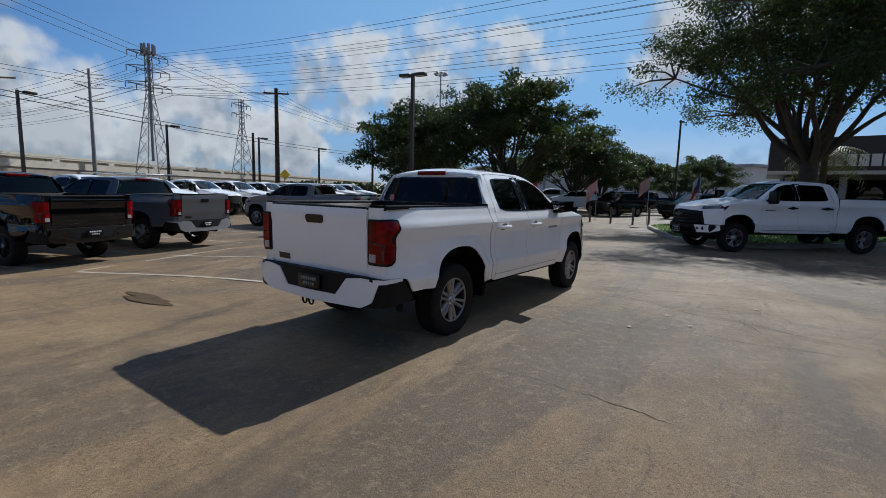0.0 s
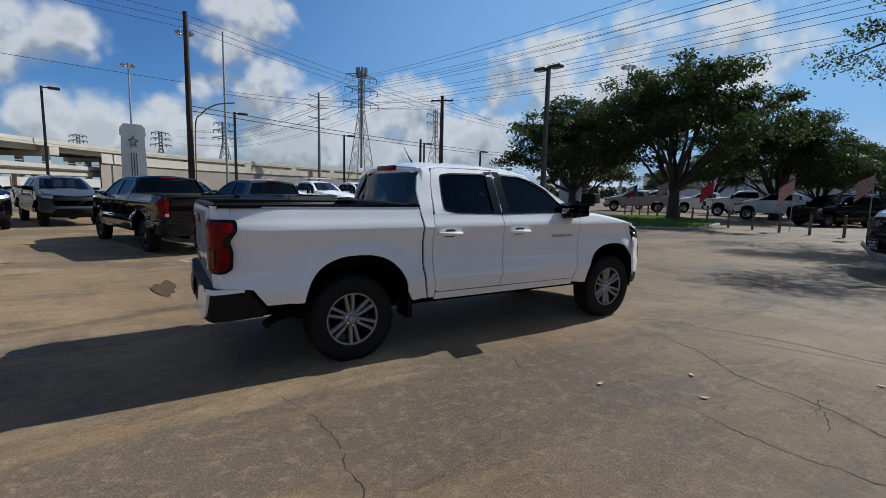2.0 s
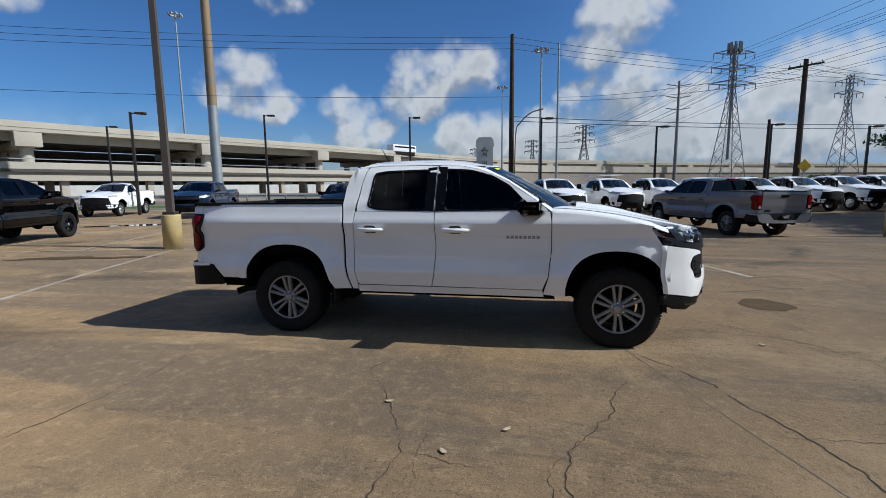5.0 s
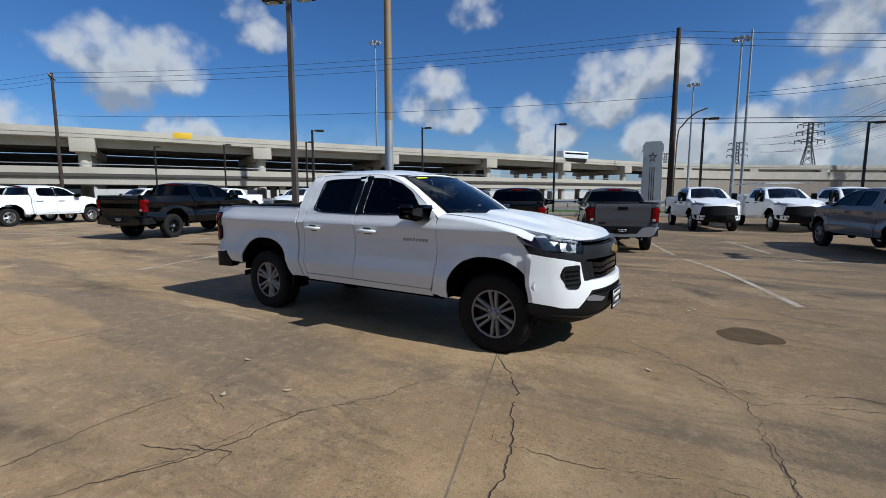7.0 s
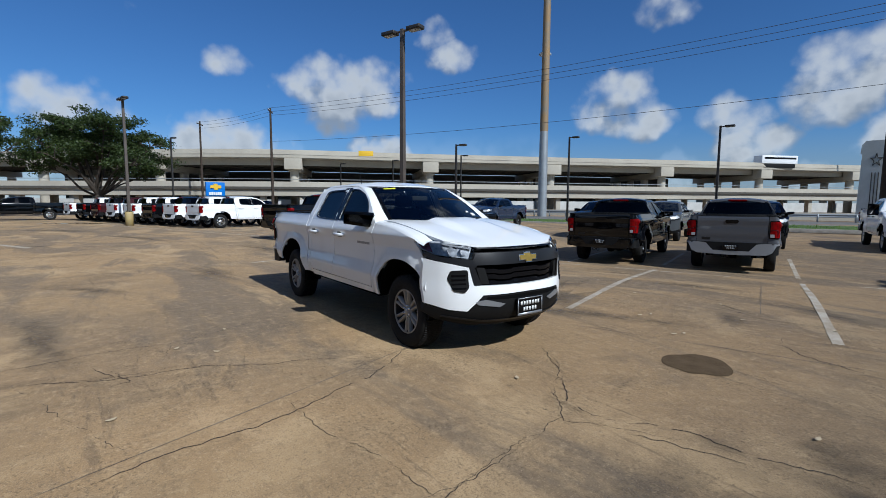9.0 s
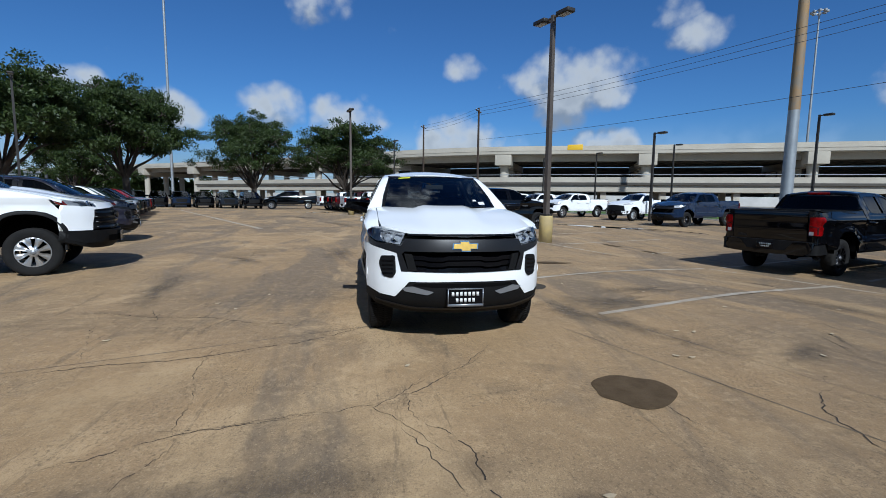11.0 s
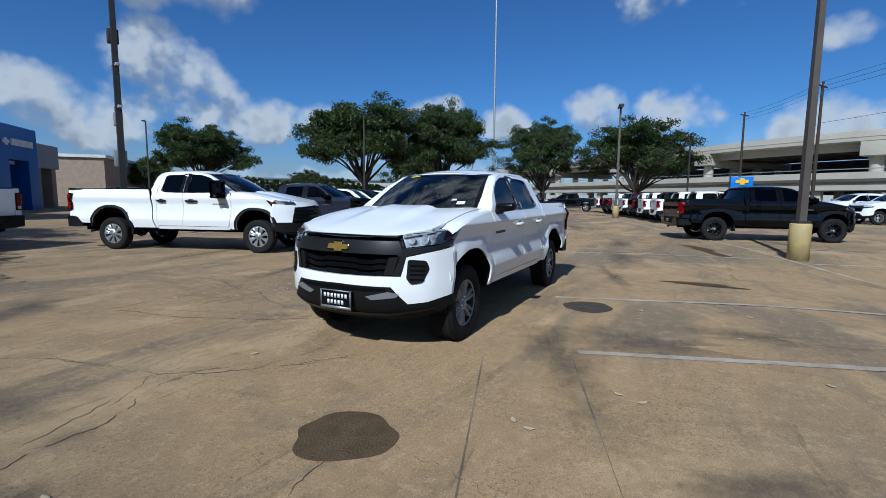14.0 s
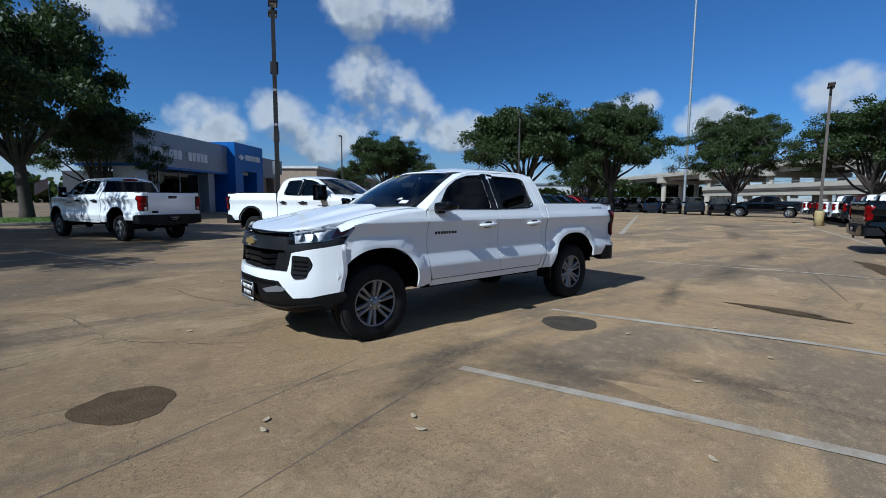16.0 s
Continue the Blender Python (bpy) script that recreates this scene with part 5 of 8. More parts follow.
def crack(points, width, seed, wobble=0.014):
    """A jagged crack through rough way points, pinched and broken here and there."""
    rnd = random.Random(seed)
    pts = [Vector((*p, 0)) for p in points]
    line = []
    for a, b in zip(pts, pts[1:]):
        n = max(2, int((b - a).length / 0.028))
        off, d = 0.0, (b - a).normalized()
        for k in range(n):
            off += rnd.uniform(-wobble, wobble) - off * 0.2
            off += rnd.uniform(-0.006, 0.006)
            line.append(a.lerp(b, k / n) + Vector((-d.y, d.x, 0)) * off * min(1, 4 * k / n, 4 * (n - k) / n))
    line.append(pts[-1])
    bm, thick, gap = bmesh.new(), 0.6, 0
    last = None
    for i, p in enumerate(line):
        thick = min(1.5, max(0.12, thick + rnd.uniform(-0.35, 0.35)))
        if gap == 0 and rnd.random() < 0.025:
            gap = rnd.randint(1, 4)
        d = (line[min(i + 1, len(line) - 1)] - line[max(i - 1, 0)]).normalized()
        side = Vector((-d.y, d.x, 0)) * (0.44 * width * thick * min(1, 0.2 + i / 6, 0.2 + (len(line) - 1 - i) / 6) / 2)
        row = [bm.verts.new((q.x, q.y, ground_z(q.x, q.y) + 0.003)) for q in (p - side, p + side)]
        if last and gap == 0:
            bm.faces.new((last[0], row[0], row[1], last[1]))
        gap = max(0, gap - 1)
        last = row
    tagged(obj("crack", bm, CRACK, False), "dark jagged crack across the concrete", "crack", "cracks in the lot", "structure")


crack([(-0.84, -1.01), (-0.66, -1.49), (-0.58, -1.76), (-0.56, -2.17), (-0.59, -2.47), (-0.61, -2.67), (-0.7, -3.3)], 0.014, 41)
crack([(1.50, -1.05), (1.24, -1.65), (1.22, -1.78), (1.35, -1.95), (1.50, -2.2), (1.70, -2.62), (1.81, -2.9), (1.78, -3.05), (1.76, -3.5), (1.9, -4.3)], 0.014, 42)
crack([(1.24, -1.65), (0.95, -1.60), (0.64, -1.62), (0.2, -1.50), (-0.27, -1.40)], 0.006, 43)
crack([(1.81, -2.9), (1.93, -2.9), (2.14, -2.96), (2.31, -2.99)], 0.008, 44)
crack([(3.42, -0.86), (3.60, -1.18), (3.72, -1.32), (3.93, -1.62), (3.99, -1.9), (4.11, -2.15), (4.18, -2.35), (4.24, -2.55), (4.28, -2.75), (4.30, -3.1), (4.55, -4.0)], 0.016, 45)
crack([(3.52, -1.29), (3.31, -1.64), (3.13, -1.97), (3.11, -2.18), (2.95, -2.45), (2.76, -2.73), (2.77, -2.85), (2.73, -2.95), (2.76, -3.13), (2.62, -3.6), (2.39, -4.09)], 0.014, 46)
crack([(4.38, 0.22), (4.75, -0.09), (5.02, -0.38), (5.26, -0.63), (5.46, -0.66), (5.67, -0.62), (5.83, -0.47), (6.12, -0.35), (6.28, -0.36), (6.40, -0.38), (6.9, -0.2)], 0.013, 47)
crack([(5.39, -0.72), (5.41, -0.93), (5.50, -1.22), (5.54, -1.5), (5.58, -1.8), (5.65, -2.1), (5.96, -2.7)], 0.012, 48)
crack([(3.95, -1.95), (4.05, -2.35), (4.65, -2.32), (5.17, -2.16), (5.47, -2.15), (5.78, -2.06), (6.2, -2.2)], 0.008, 49)
crack([(2.39, -4.09), (2.88, -3.91), (3.35, -3.73), (3.7, -3.56), (4.11, -3.4)], 0.012, 50)
crack([(6.5, 2.0), (6.28, 2.11), (6.11, 2.12), (6.06, 2.17), (5.91, 2.24), (5.79, 2.36), (5.62, 2.71)], 0.018, 51)
crack([(5.51, 2.71), (5.42, 2.9), (5.34, 3.1)], 0.012, 52)

crack([(2.44, -4.06), (2.54, -3.73), (2.63, -3.45), (2.66, -3.15), (2.68, -2.86), (2.87, -2.53)], 0.007, 62, 0.014)
crack([(2.24, -3.56), (2.5, -3.47), (2.65, -3.4)], 0.016, 63, 0.006)
crack([(5.46, -1.11), (5.52, -1.59), (5.59, -1.85), (5.56, -2.32)], 0.006, 67, 0.014)
crack([(4.75, -1.94), (5.25, -1.73), (4.79, -1.8)], 0.005, 68, 0.014)
crack([(6.54, -0.44), (6.24, -0.55), (5.78, -0.74), (5.45, -0.74), (4.83, -0.45)], 0.009, 69, 0.014)
crack([(5.13, 0.93), (5.47, 1.02), (5.86, 1.14), (6.05, 1.19)], 0.008, 70, 0.014)
crack([(5.4, 1.33), (5.48, 1.78), (5.52, 1.95), (5.68, 2.13)], 0.012, 71, 0.014)
crack([(6.14, -0.46), (5.79, -0.67), (5.45, -0.91), (4.96, -0.44), (4.69, -0.06), (4.22, 0.26)], 0.008, 72, 0.014)
crack([(1.88, -2.36), (1.9, -2.89), (1.95, -3.12), (1.96, -3.32)], 0.007, 73, 0.014)
crack([(2.43, -3.43), (2.82, -3.3), (2.86, -3.45)], 0.014, 74, 0.014)
crack([(-0.54, -2.79), (-0.08, -2.69), (0.49, -2.44)], 0.005, 76, 0.014)


def joint(a, b, width=0.022, seed=1):
    tagged(obj("slab_joint", strip(dense((*a, 0), (*b, 0), 0.25), width, 0.0025, jag=0.6, seed=seed), JOINT, False), "straight dirt-filled joint between concrete slabs", "joint", "slab joints", "structure")


for i, (a, b) in enumerate((((3.39, -0.88), (4.75, -4.85)), ((3.34, 1.96), (8.6, 3.74)), ((3.74, 1.25), (8.9, 3.0)), ((-9.0, -9.4), (4.6, -4.8)), ((-12, 0.5), (-3.0, 3.55)), ((5.0, 3.9), (3.0, 9.8)))):
    joint(a, b, 0.010, 70 + i)


def blot(cx, cy, rx, ry, material, label, seed, turn=0.0, name="stain", rough=0.10, up=0.0035):
    """A flat patch with an uneven rim."""
    rnd = random.Random(seed)
    ph = [rnd.uniform(0, 6.28) for _ in range(6)]
    bm = bmesh.new()
    c, s = math.cos(radians(turn)), math.sin(radians(turn))
    mid = bm.verts.new((cx, cy, ground_z(cx, cy) + up))
    rim = []
    for k in range(56):
        t = 2 * math.pi * k / 56
        r = 1 + sum(rough / (j + 1) * math.sin((j + 2) * t + ph[j]) for j in range(6))
        x, y = rx * r * math.cos(t), ry * r * math.sin(t)
        p = (cx + c * x - s * y, cy + s * x + c * y)
        rim.append(bm.verts.new((*p, ground_z(*p) + up)))
    for k in range(56):
        bm.faces.new((mid, rim[k], rim[(k + 1) % 56]))
    ob = tagged(obj(name, bm, material, False), label, "stain", "stains on the lot", "structure")
    fade = ob.data.attributes.new("fade", "FLOAT", "POINT")
    fade.data.foreach_set("value", [0.75] + [0.0] * 56)


blot(5.45, 1.06, 0.27, 0.34, WET, "dark wet round stain on the concrete", 3, 15)
blot(1.28, 1.74, 0.30, 0.33, mat("grey_oil_stain", (0.085, 0.070, 0.054), 0.85, var=0.6, scale=8, spec=0.1), "dark grey oil stain on the concrete", 4, 15, rough=0.06)
blot(-1.40, 3.12, 0.62, 0.13, WET, "dark wet streak on the concrete", 5, 98, rough=0.35)
blot(4.55, 4.02, 0.50, 0.07, OIL, "thin dark streak on the concrete", 11, -25, rough=0.45)
blot(4.75, 3.78, 0.42, 0.06, OIL, "thin dark streak on the concrete", 12, -18, rough=0.45)
blot(4.15, 4.40, 0.22, 0.06, OIL, "thin dark streak on the concrete", 14, -20, rough=0.45)
blot(-13.3, -5.1, 0.6, 0.4, OIL, "dark patch on the concrete", 6)
blot(-5.2, 7.6, 0.9, 0.3, WET, "thin wet patch on the concrete", 7, 18, rough=0.3)
blot(-13.2, 12.3, 3.0, 0.62, WATER, "shallow puddle that mirrors the sky", 8, 33, "puddle", 0.22)
blot(-7.6, 3.4, 1.3, 0.22, WET, "thin wet patch on the concrete", 9, 24, rough=0.35)
for i, (x, y, rx, ry, t) in enumerate(((2.6, 2.6, 2.2, 0.7, 108), (5.6, 4.6, 1.8, 0.5, -40), (6.9, 4.4, 1.2, 0.5, 20), (-3.5, -1.5, 2.5, 0.8, 18), (-4.5, 1.5, 2.8, 0.7, 18), (4.8, -4.6, 1.6, 0.6, 60), (1.0, -4.0, 1.8, 0.5, 10), (7.4, 1.0, 1.2, 0.45, 80),
                                        (3.2, 5.6, 2.0, 0.5, 18), (-2.8, 6.3, 2.2, 0.5, 18), (-8.5, 1.0, 3.0, 0.8, 18), (-10.5, 6.0, 2.5, 0.6, 30), (0.5, -7.6, 3.0, 0.6, 18), (8.5, 6.5, 2.6, 0.6, 60), (-2.5, -3.6, 1.6, 0.5, 40), (-16, -2, 4, 1, 18), (-24, -5, 5, 1.2, 30), (11, 5, 3, 0.8, 20), (6.3, -1.4, 1.2, 0.4, 100), (3.5, 1.9, 1.7, 0.7, 18), (1.8, 3.6, 1.6, 0.5, 108), (-1.5, 1.7, 1.8, 0.4, 18), (4.9, 3.2, 0.9, 0.35, 108))):
    blot(x, y, rx, ry, OIL, "faint dark traffic stain on the concrete", 30 + i, t, rough=0.3, up=0.0022 + 0.00005 * i)
blot(1.3, 6.3, 0.8, 0.2, OIL, "dark tyre-stained patch on the concrete", 10, 20, rough=0.4)
blot(-34.0, -4.6, 1.8, 0.5, WATER, "shallow puddle that mirrors the sky", 13, 60, "puddle", 0.3)


def litter(points):
    """Dry leaves and twigs on the lot."""
    m = mat("dry_leaf", (0.50, 0.40, 0.26), 0.8, var=0.5, scale=20)
    for i, (x, y) in enumerate(points):
        bm = bmesh.new()
        vs = [bm.verts.new((0.036 * a, 0.016 * b, 0.006 + 0.008 * abs(a))) for a, b in ((-1, 0), (-0.4, -1), (0.4, -0.9), (1, 0), (0.4, 0.9), (-0.4, 1))]
        bm.faces.new(vs)
        own = bmesh.ops.extrude_face_region(bm, geom=bm.faces[:])
        for g in own["geom"]:
            if isinstance(g, bmesh.types.BMVert):
                g.co.z += 0.003
        ob = obj("dry_leaf", bm, m, False)
        ob.matrix_world = pose(x, y, ground_z(x, y), 0, 0, 57 * i)
        tagged(ob, "small dry brown leaf lying on concrete", "leaf", "dry leaves")


litter([(5.0, 3.3), (3.1, 3.9), (4.4, 4.1), (1.9, 4.6), (2.4, -2.55), (3.6, -3.45), (5.9, 3.6), (4.8, 1.9), (4.86, 2.02), (2.2, 5.2), (0.2, 2.9), (6.6, 0.2), (4.7, -0.6), (7.0, -2.6), (3.4, 5.4), (2.05, -2.86), (1.55, -2.3), (4.05, 2.45), (4.12, 2.62), (1.2, 2.4), (0.9, 3.6), (2.0, 3.4), (-0.6, 4.2)])


def island(corners, name_label, blades=6000, seed=1, kerb_h=0.15):
    """A raised planting island: kerb with rounded corners, soil and grass."""
    out = rounded(corners, 1.2, 6)
    cx, cy = sum(p[0] for p in out) / len(out), sum(p[1] for p in out) / len(out)
    inn = []
    n = len(out)
    for i, p in enumerate(out):
        a, b = Vector(out[i - 1]), Vector(out[(i + 1) % n])
        d = (b - a).normalized()
        nrm = Vector((-d.y, d.x))
        if (Vector((cx, cy)) - Vector(p)).dot(nrm) < 0:
            nrm = -nrm
        inn.append((p[0] + nrm.x * 0.16, p[1] + nrm.y * 0.16))
    g = ground_z(cx, cy)
    root = thing("planting_island", name_label, "planting island", kind="structure")
    bm = bmesh.new()
    loops = []
    for pts, z in ((out, g - 0.1), (out, g + kerb_h - 0.02), ([(o[0] * 0.85 + i_[0] * 0.15, o[1] * 0.85 + i_[1] * 0.15) for o, i_ in zip(out, inn)], g + kerb_h), (inn, g + kerb_h), (inn, g)):
        loops.append([(x, y, z) for x, y in pts])
    loft(loops, bm, True)
    part("kerb", bm, KERB, root, "pale concrete kerb")
    bm = bmesh.new()
    bm.faces.new([bm.verts.new((x, y, g + kerb_h - 0.03)) for x, y in inn])
    part("soil", bm, LAWN, root)
    rnd = random.Random(seed)
    bm = bmesh.new()
    xs, ys = [p[0] for p in inn], [p[1] for p in inn]

    def inside(x, y):
        c = False
        for i in range(n):
            (x0, y0), (x1, y1) = inn[i], inn[i - 1]
            if (y0 > y) != (y1 > y) and x < (x1 - x0) * (y - y0) / (y1 - y0) + x0:
                c = not c
        return c

    k = 0
    while k < blades:
        x, y = rnd.uniform(min(xs), max(xs)), rnd.uniform(min(ys), max(ys))
        k += 1
        if not inside(x, y):
            continue
        t, h, w = rnd.uniform(0, 6.28), rnd.uniform(0.05, 0.11), 0.02
        dx, dy = math.cos(t) * w, math.sin(t) * w
        ox, oy = rnd.uniform(-0.04, 0.04), rnd.uniform(-0.04, 0.04)
        z = g + kerb_h - 0.03
        bm.faces.new([bm.verts.new(q) for q in ((x - dx, y - dy, z), (x + dx, y + dy, z), (x + ox, y + oy, z + h))])
    gr = part("grass", bm, BLADE, root, "short mown grass", False)
    gr["kind"] = "stuff"


island([(13.4, -0.7), (20.6, 1.9), (26.5, -1.0), (29.0, -9.0), (22.0, -10.0), (13.2, -3.2)], "kerbed lawn island under a large oak", 14000, 2)
island([(15.4, 9.6), (18.9, 7.0), (25.2, 9.2), (30.0, 15.5), (22.0, 17.5), (15.2, 11.6)], "kerbed lawn island with oak trees", 16000, 3)
island([(-1.0, -27.0), (9.0, -25.0), (14.0, -33.0), (4.0, -34.0)], "kerbed lawn island with an oak", 6000, 4)
island([tuple(lot(-40, 30.5)[:2]), tuple(lot(30, 30.5)[:2]), tuple(lot(30, 38.0)[:2]), tuple(lot(-40, 38.0)[:2])], "long grass strip between lot and road", 20000, 5)
bm = strip(dense(lot(-200, 45), lot(220, 45), 20), 12, 0.02)
tagged(obj("road", bm, ASPHALT, False), "grey frontage road beside the lot", "road", kind="structure")

# ---- poles, bollards, flags, wires ----
DARK_STEEL = mat("dark_bronze_steel", (0.045, 0.04, 0.036), 0.5, 0.3, var=0.5, scale=2)
BROWN_STEEL = mat("weathered_steel", (0.12, 0.10, 0.085), 0.55, 0.3, var=0.6, scale=1.5, dark=(0.07, 0.05, 0.035))
GALV = mat("galvanised_steel", (0.36, 0.38, 0.39), 0.5, 0.5, var=0.5, scale=1.2, dark=(0.22, 0.23, 0.24))
RUST = mat("rusty_steel", (0.22, 0.185, 0.14), 0.7, 0.2, var=0.9, scale=1.0, dark=(0.32, 0.19, 0.07))
YELLOW = mat("chipped_yellow_paint", (0.55, 0.41, 0.15), 0.7, var=0.75, scale=3.5, dark=(0.30, 0.24, 0.15), bump=0.3, bump_scale=40)
TIMBER = mat("creosoted_timber", (0.032, 0.022, 0.016), 0.9, var=0.6, scale=3, dark=(0.075, 0.05, 0.033), bump=0.4, bump_scale=30)
CABLE = mat("black_cable", (0.03, 0.03, 0.032), 0.7)
LAMP_GLASS = mat("lamp_glass", (0.5, 0.5, 0.48), 0.3)


def lamp_pole(x, y, h, yaw=0.0, heads=2, base=0.0, r=0.07, material=None, label="", cameras=False, arm=0.55):
    z0 = ground_z(x, y)
    root = thing("lamp_post", label or "dark steel car-lot lamp post with flat heads", "lamp post", "lamp posts", m=pose(x, y, z0, 0, 0, yaw))
    material = material or DARK_STEEL
    if base:
        b = lathe([(0.0, -0.1), (0.235, -0.1), (0.235, base - 0.03), (0.22, base), (0.0, base)], 28, "z")
        part("concrete_base", b, YELLOW, root, "chipped yellow concrete base")
        part("base_plate", box(-0.15, 0.15, -0.15, 0.15, base, base + 0.07, 0.01), DARK_STEEL, root)
    bm = bmesh.new()
    ring_pts = [(-1, -1), (1, -1), (1, 1), (-1, 1)]
    lines = []
    for z, rr in ((base, r * 1.1), (h * 0.5, r), (h, r * 0.85)):
        lines.append([(a * rr, b_ * rr, z) for a, b_ in ring_pts])
    loft(lines, bm, True)
    bm.faces.new(bm.verts[-4:])
    part("pole", bm, material, root, smooth=False)
    for k in range(heads):
        s = 1 if k == 0 else -1
        part("arm", box(min(0, s * arm), max(0, s * arm), -0.03, 0.03, h - 0.10, h - 0.04, 0.005), material, root)
        hd = part("lamp_head", box(s * arm - 0.28, s * arm + 0.28, -0.17, 0.17, h - 0.13, h + 0.0, 0.03), DARK_STEEL, root)
        part("lens", box(s * arm - 0.20, s * arm + 0.20, -0.12, 0.12, h - 0.145, h - 0.128), LAMP_GLASS, hd)
    if cameras:
        for z, s in ((h * 0.63, -1), (h * 0.63, 1), (h * 0.48, 1), (h * 0.48, -1)):
            part("camera_box", box(s * 0.12, s * 0.36, -0.06, 0.06, z, z + 0.10, 0.02), LENS_WHITE, root, "white security camera")
        part("equipment_box", box(-0.26, -0.08, -0.12, 0.12, h * 0.42, h * 0.47, 0.01), GALV, root)
        part("equipment_box", box(-0.30, -0.08, -0.15, 0.15, h * 0.72, h * 0.77, 0.01), DARK_STEEL, root)
        part("cabinet", box(-0.34, -0.08, -0.17, 0.17, h * 0.27, h * 0.33, 0.01), GALV, root)
    return root


lamp_pole(-6.86, 5.42, 7.6, 20, 2, 0.92, 0.075, BROWN_STEEL, "brown steel lamp post on yellow concrete base")
lamp_pole(13.25, 10.9, 7.05, 100, 2, 0.90, 0.08, DARK_STEEL, "dark lamp post on yellow concrete base", arm=0.4)
lamp_pole(-29.1, -1.69, 8.15, 12, 2, 0.9, 0.075, BROWN_STEEL, "brown steel lamp post on yellow concrete base", arm=0.4)
lamp_pole(-1.35, -13.7, 8.7, 70, 2, 0.0, 0.085, DARK_STEEL, "dark lamp post with white security cameras", True)
for x, y, h, a in ((-6.8, 30.2, 6.95, 10), (-18.6, 29.5, 7.3, 15), (-20.6, 18.7, 6.0, 25), (3.1, 29.6, 6.5, 10), (19.9, 34.0, 6.0, 0), (25.7, 33.1, 5.5, 0), (11.4, 31.8, 5.9, 0),
                   (-27.5, -23.5, 9.2, 30), (-26.0, -54.0, 10.0, 40), (-34.0, 30.0, 7.0, 20), (-44.0, 27.0, 7.0, 20), (-53.0, 24.0, 7.0, 20), (-47, 3.0, 8.0, 20), (8, -38, 8.0, 0), (37, 3.5, 7.5, 0)):
    lamp_pole(x, y, h, a, 1, 0.0, 0.07)


def steel_mast(x, y, h, r0, label, top=True):
    """A tall round mast; high masts carry a ring of floodlights."""
    root = thing("floodlight_mast", label, "mast", "highway light masts", m=pose(x, y, 0))
    part("shaft", tube([(0, 0, 0), (0, 0, h * 0.5), (0, 0, h)], [r0, r0 * 0.75, r0 * 0.5], 12), GALV, root)
    if top:
        part("ring", lathe([(1.1, h - 0.5), (1.2, h - 0.5), (1.2, h - 0.3), (1.1, h - 0.3), (1.1, h - 0.5)], 16, "z"), GALV, root)
        for k in range(8):
            t = 2 * math.pi * k / 8
            c, s = math.cos(t) * 1.3, math.sin(t) * 1.3
            part("floodlight", box(c - 0.28, c + 0.28, s - 0.28, s + 0.28, h - 0.7, h - 0.2, 0.06), GALV, root)


for x, y, h in ((4, 99, 30), (-6.4, 135, 30), (-81, 97, 42.7), (89, 66, 30), (-88, -55, 22)):
    steel_mast(x, y, h, 0.32, "tall grey highway mast with floodlight ring")
steel_mast(-146, -57, 120, 0.42, "very tall slender grey mast beyond trees", False)
# half grey, half rusty pole
rp = thing("steel_pole", "tall grey steel pole, rusty in its upper part", "pole", m=pose(-32.0, 41.5, -0.1))
part("lower_shaft", tube([(0, 0, 0), (0, 0, 10.6)], [0.56, 0.50], 16), GALV, rp, "grey painted lower shaft")
part("upper_shaft", tube([(0, 0, 10.58), (0, 0, 40)], [0.502, 0.36], 16), RUST, rp, "rust-streaked upper shaft")


def utility_pole(x, y, h, yaw=0.0, arms=1, r=0.16, steel=False):
    root = thing("utility_pole", "galvanised steel utility pole" if steel else "dark timber utility pole with crossarm", "utility pole", "utility poles", m=pose(x, y, 0, 0, 0, yaw))
    part("shaft", tube([(0, 0, -0.2), (0, 0, h * 0.5), (0, 0, h)], [r, r * 0.85, r * 0.65], 12), GALV if steel else TIMBER, root)
    for k in range(arms):
        z = h - 0.5 - 0.9 * k
        part("crossarm", box(-0.06, 0.06, -1.1, 1.1, z, z + 0.12, 0.01), TIMBER, root)
        for yy in (-1.0, -0.35, 0.35, 1.0):
            part("insulator", lathe([(0.0, z + 0.12), (0.035, z + 0.12), (0.05, z + 0.18), (0.03, z + 0.22), (0.045, z + 0.27), (0.0, z + 0.30)], 8, "z", centre=(0, yy, 0)), GALV, root)
    return root


utility_pole(0.75, 34.9, 13.7, 30, 0, 0.24)
utility_pole(22.0, 34.4, 10.4, 45, 1, 0.24)
utility_pole(20.6, 36.0, 6.4, 0, 0, 0.16)
utility_pole(5.4, 54.3, 18.3, 30, 0, 0.15, True)
utility_pole(-51.3, 14.2, 13.0, 60, 1, 0.18)
utility_pole(-69.0, 9.4, 13.3, 60, 1, 0.18)
utility_pole(52.0, 52.0, 11.0, 45, 1, 0.2)


def wire(a, b, sag, r, seg=18):
    bm = tube([Vector(a).lerp(Vector(b), k / seg) - Vector((0, 0, sag * 4 * (k / seg) * (1 - k / seg))) for k in range(seg + 1)], r, 5)
    tagged(obj("power_line", bm, CABLE), "thin black overhead power line", "cable", "overhead lines")


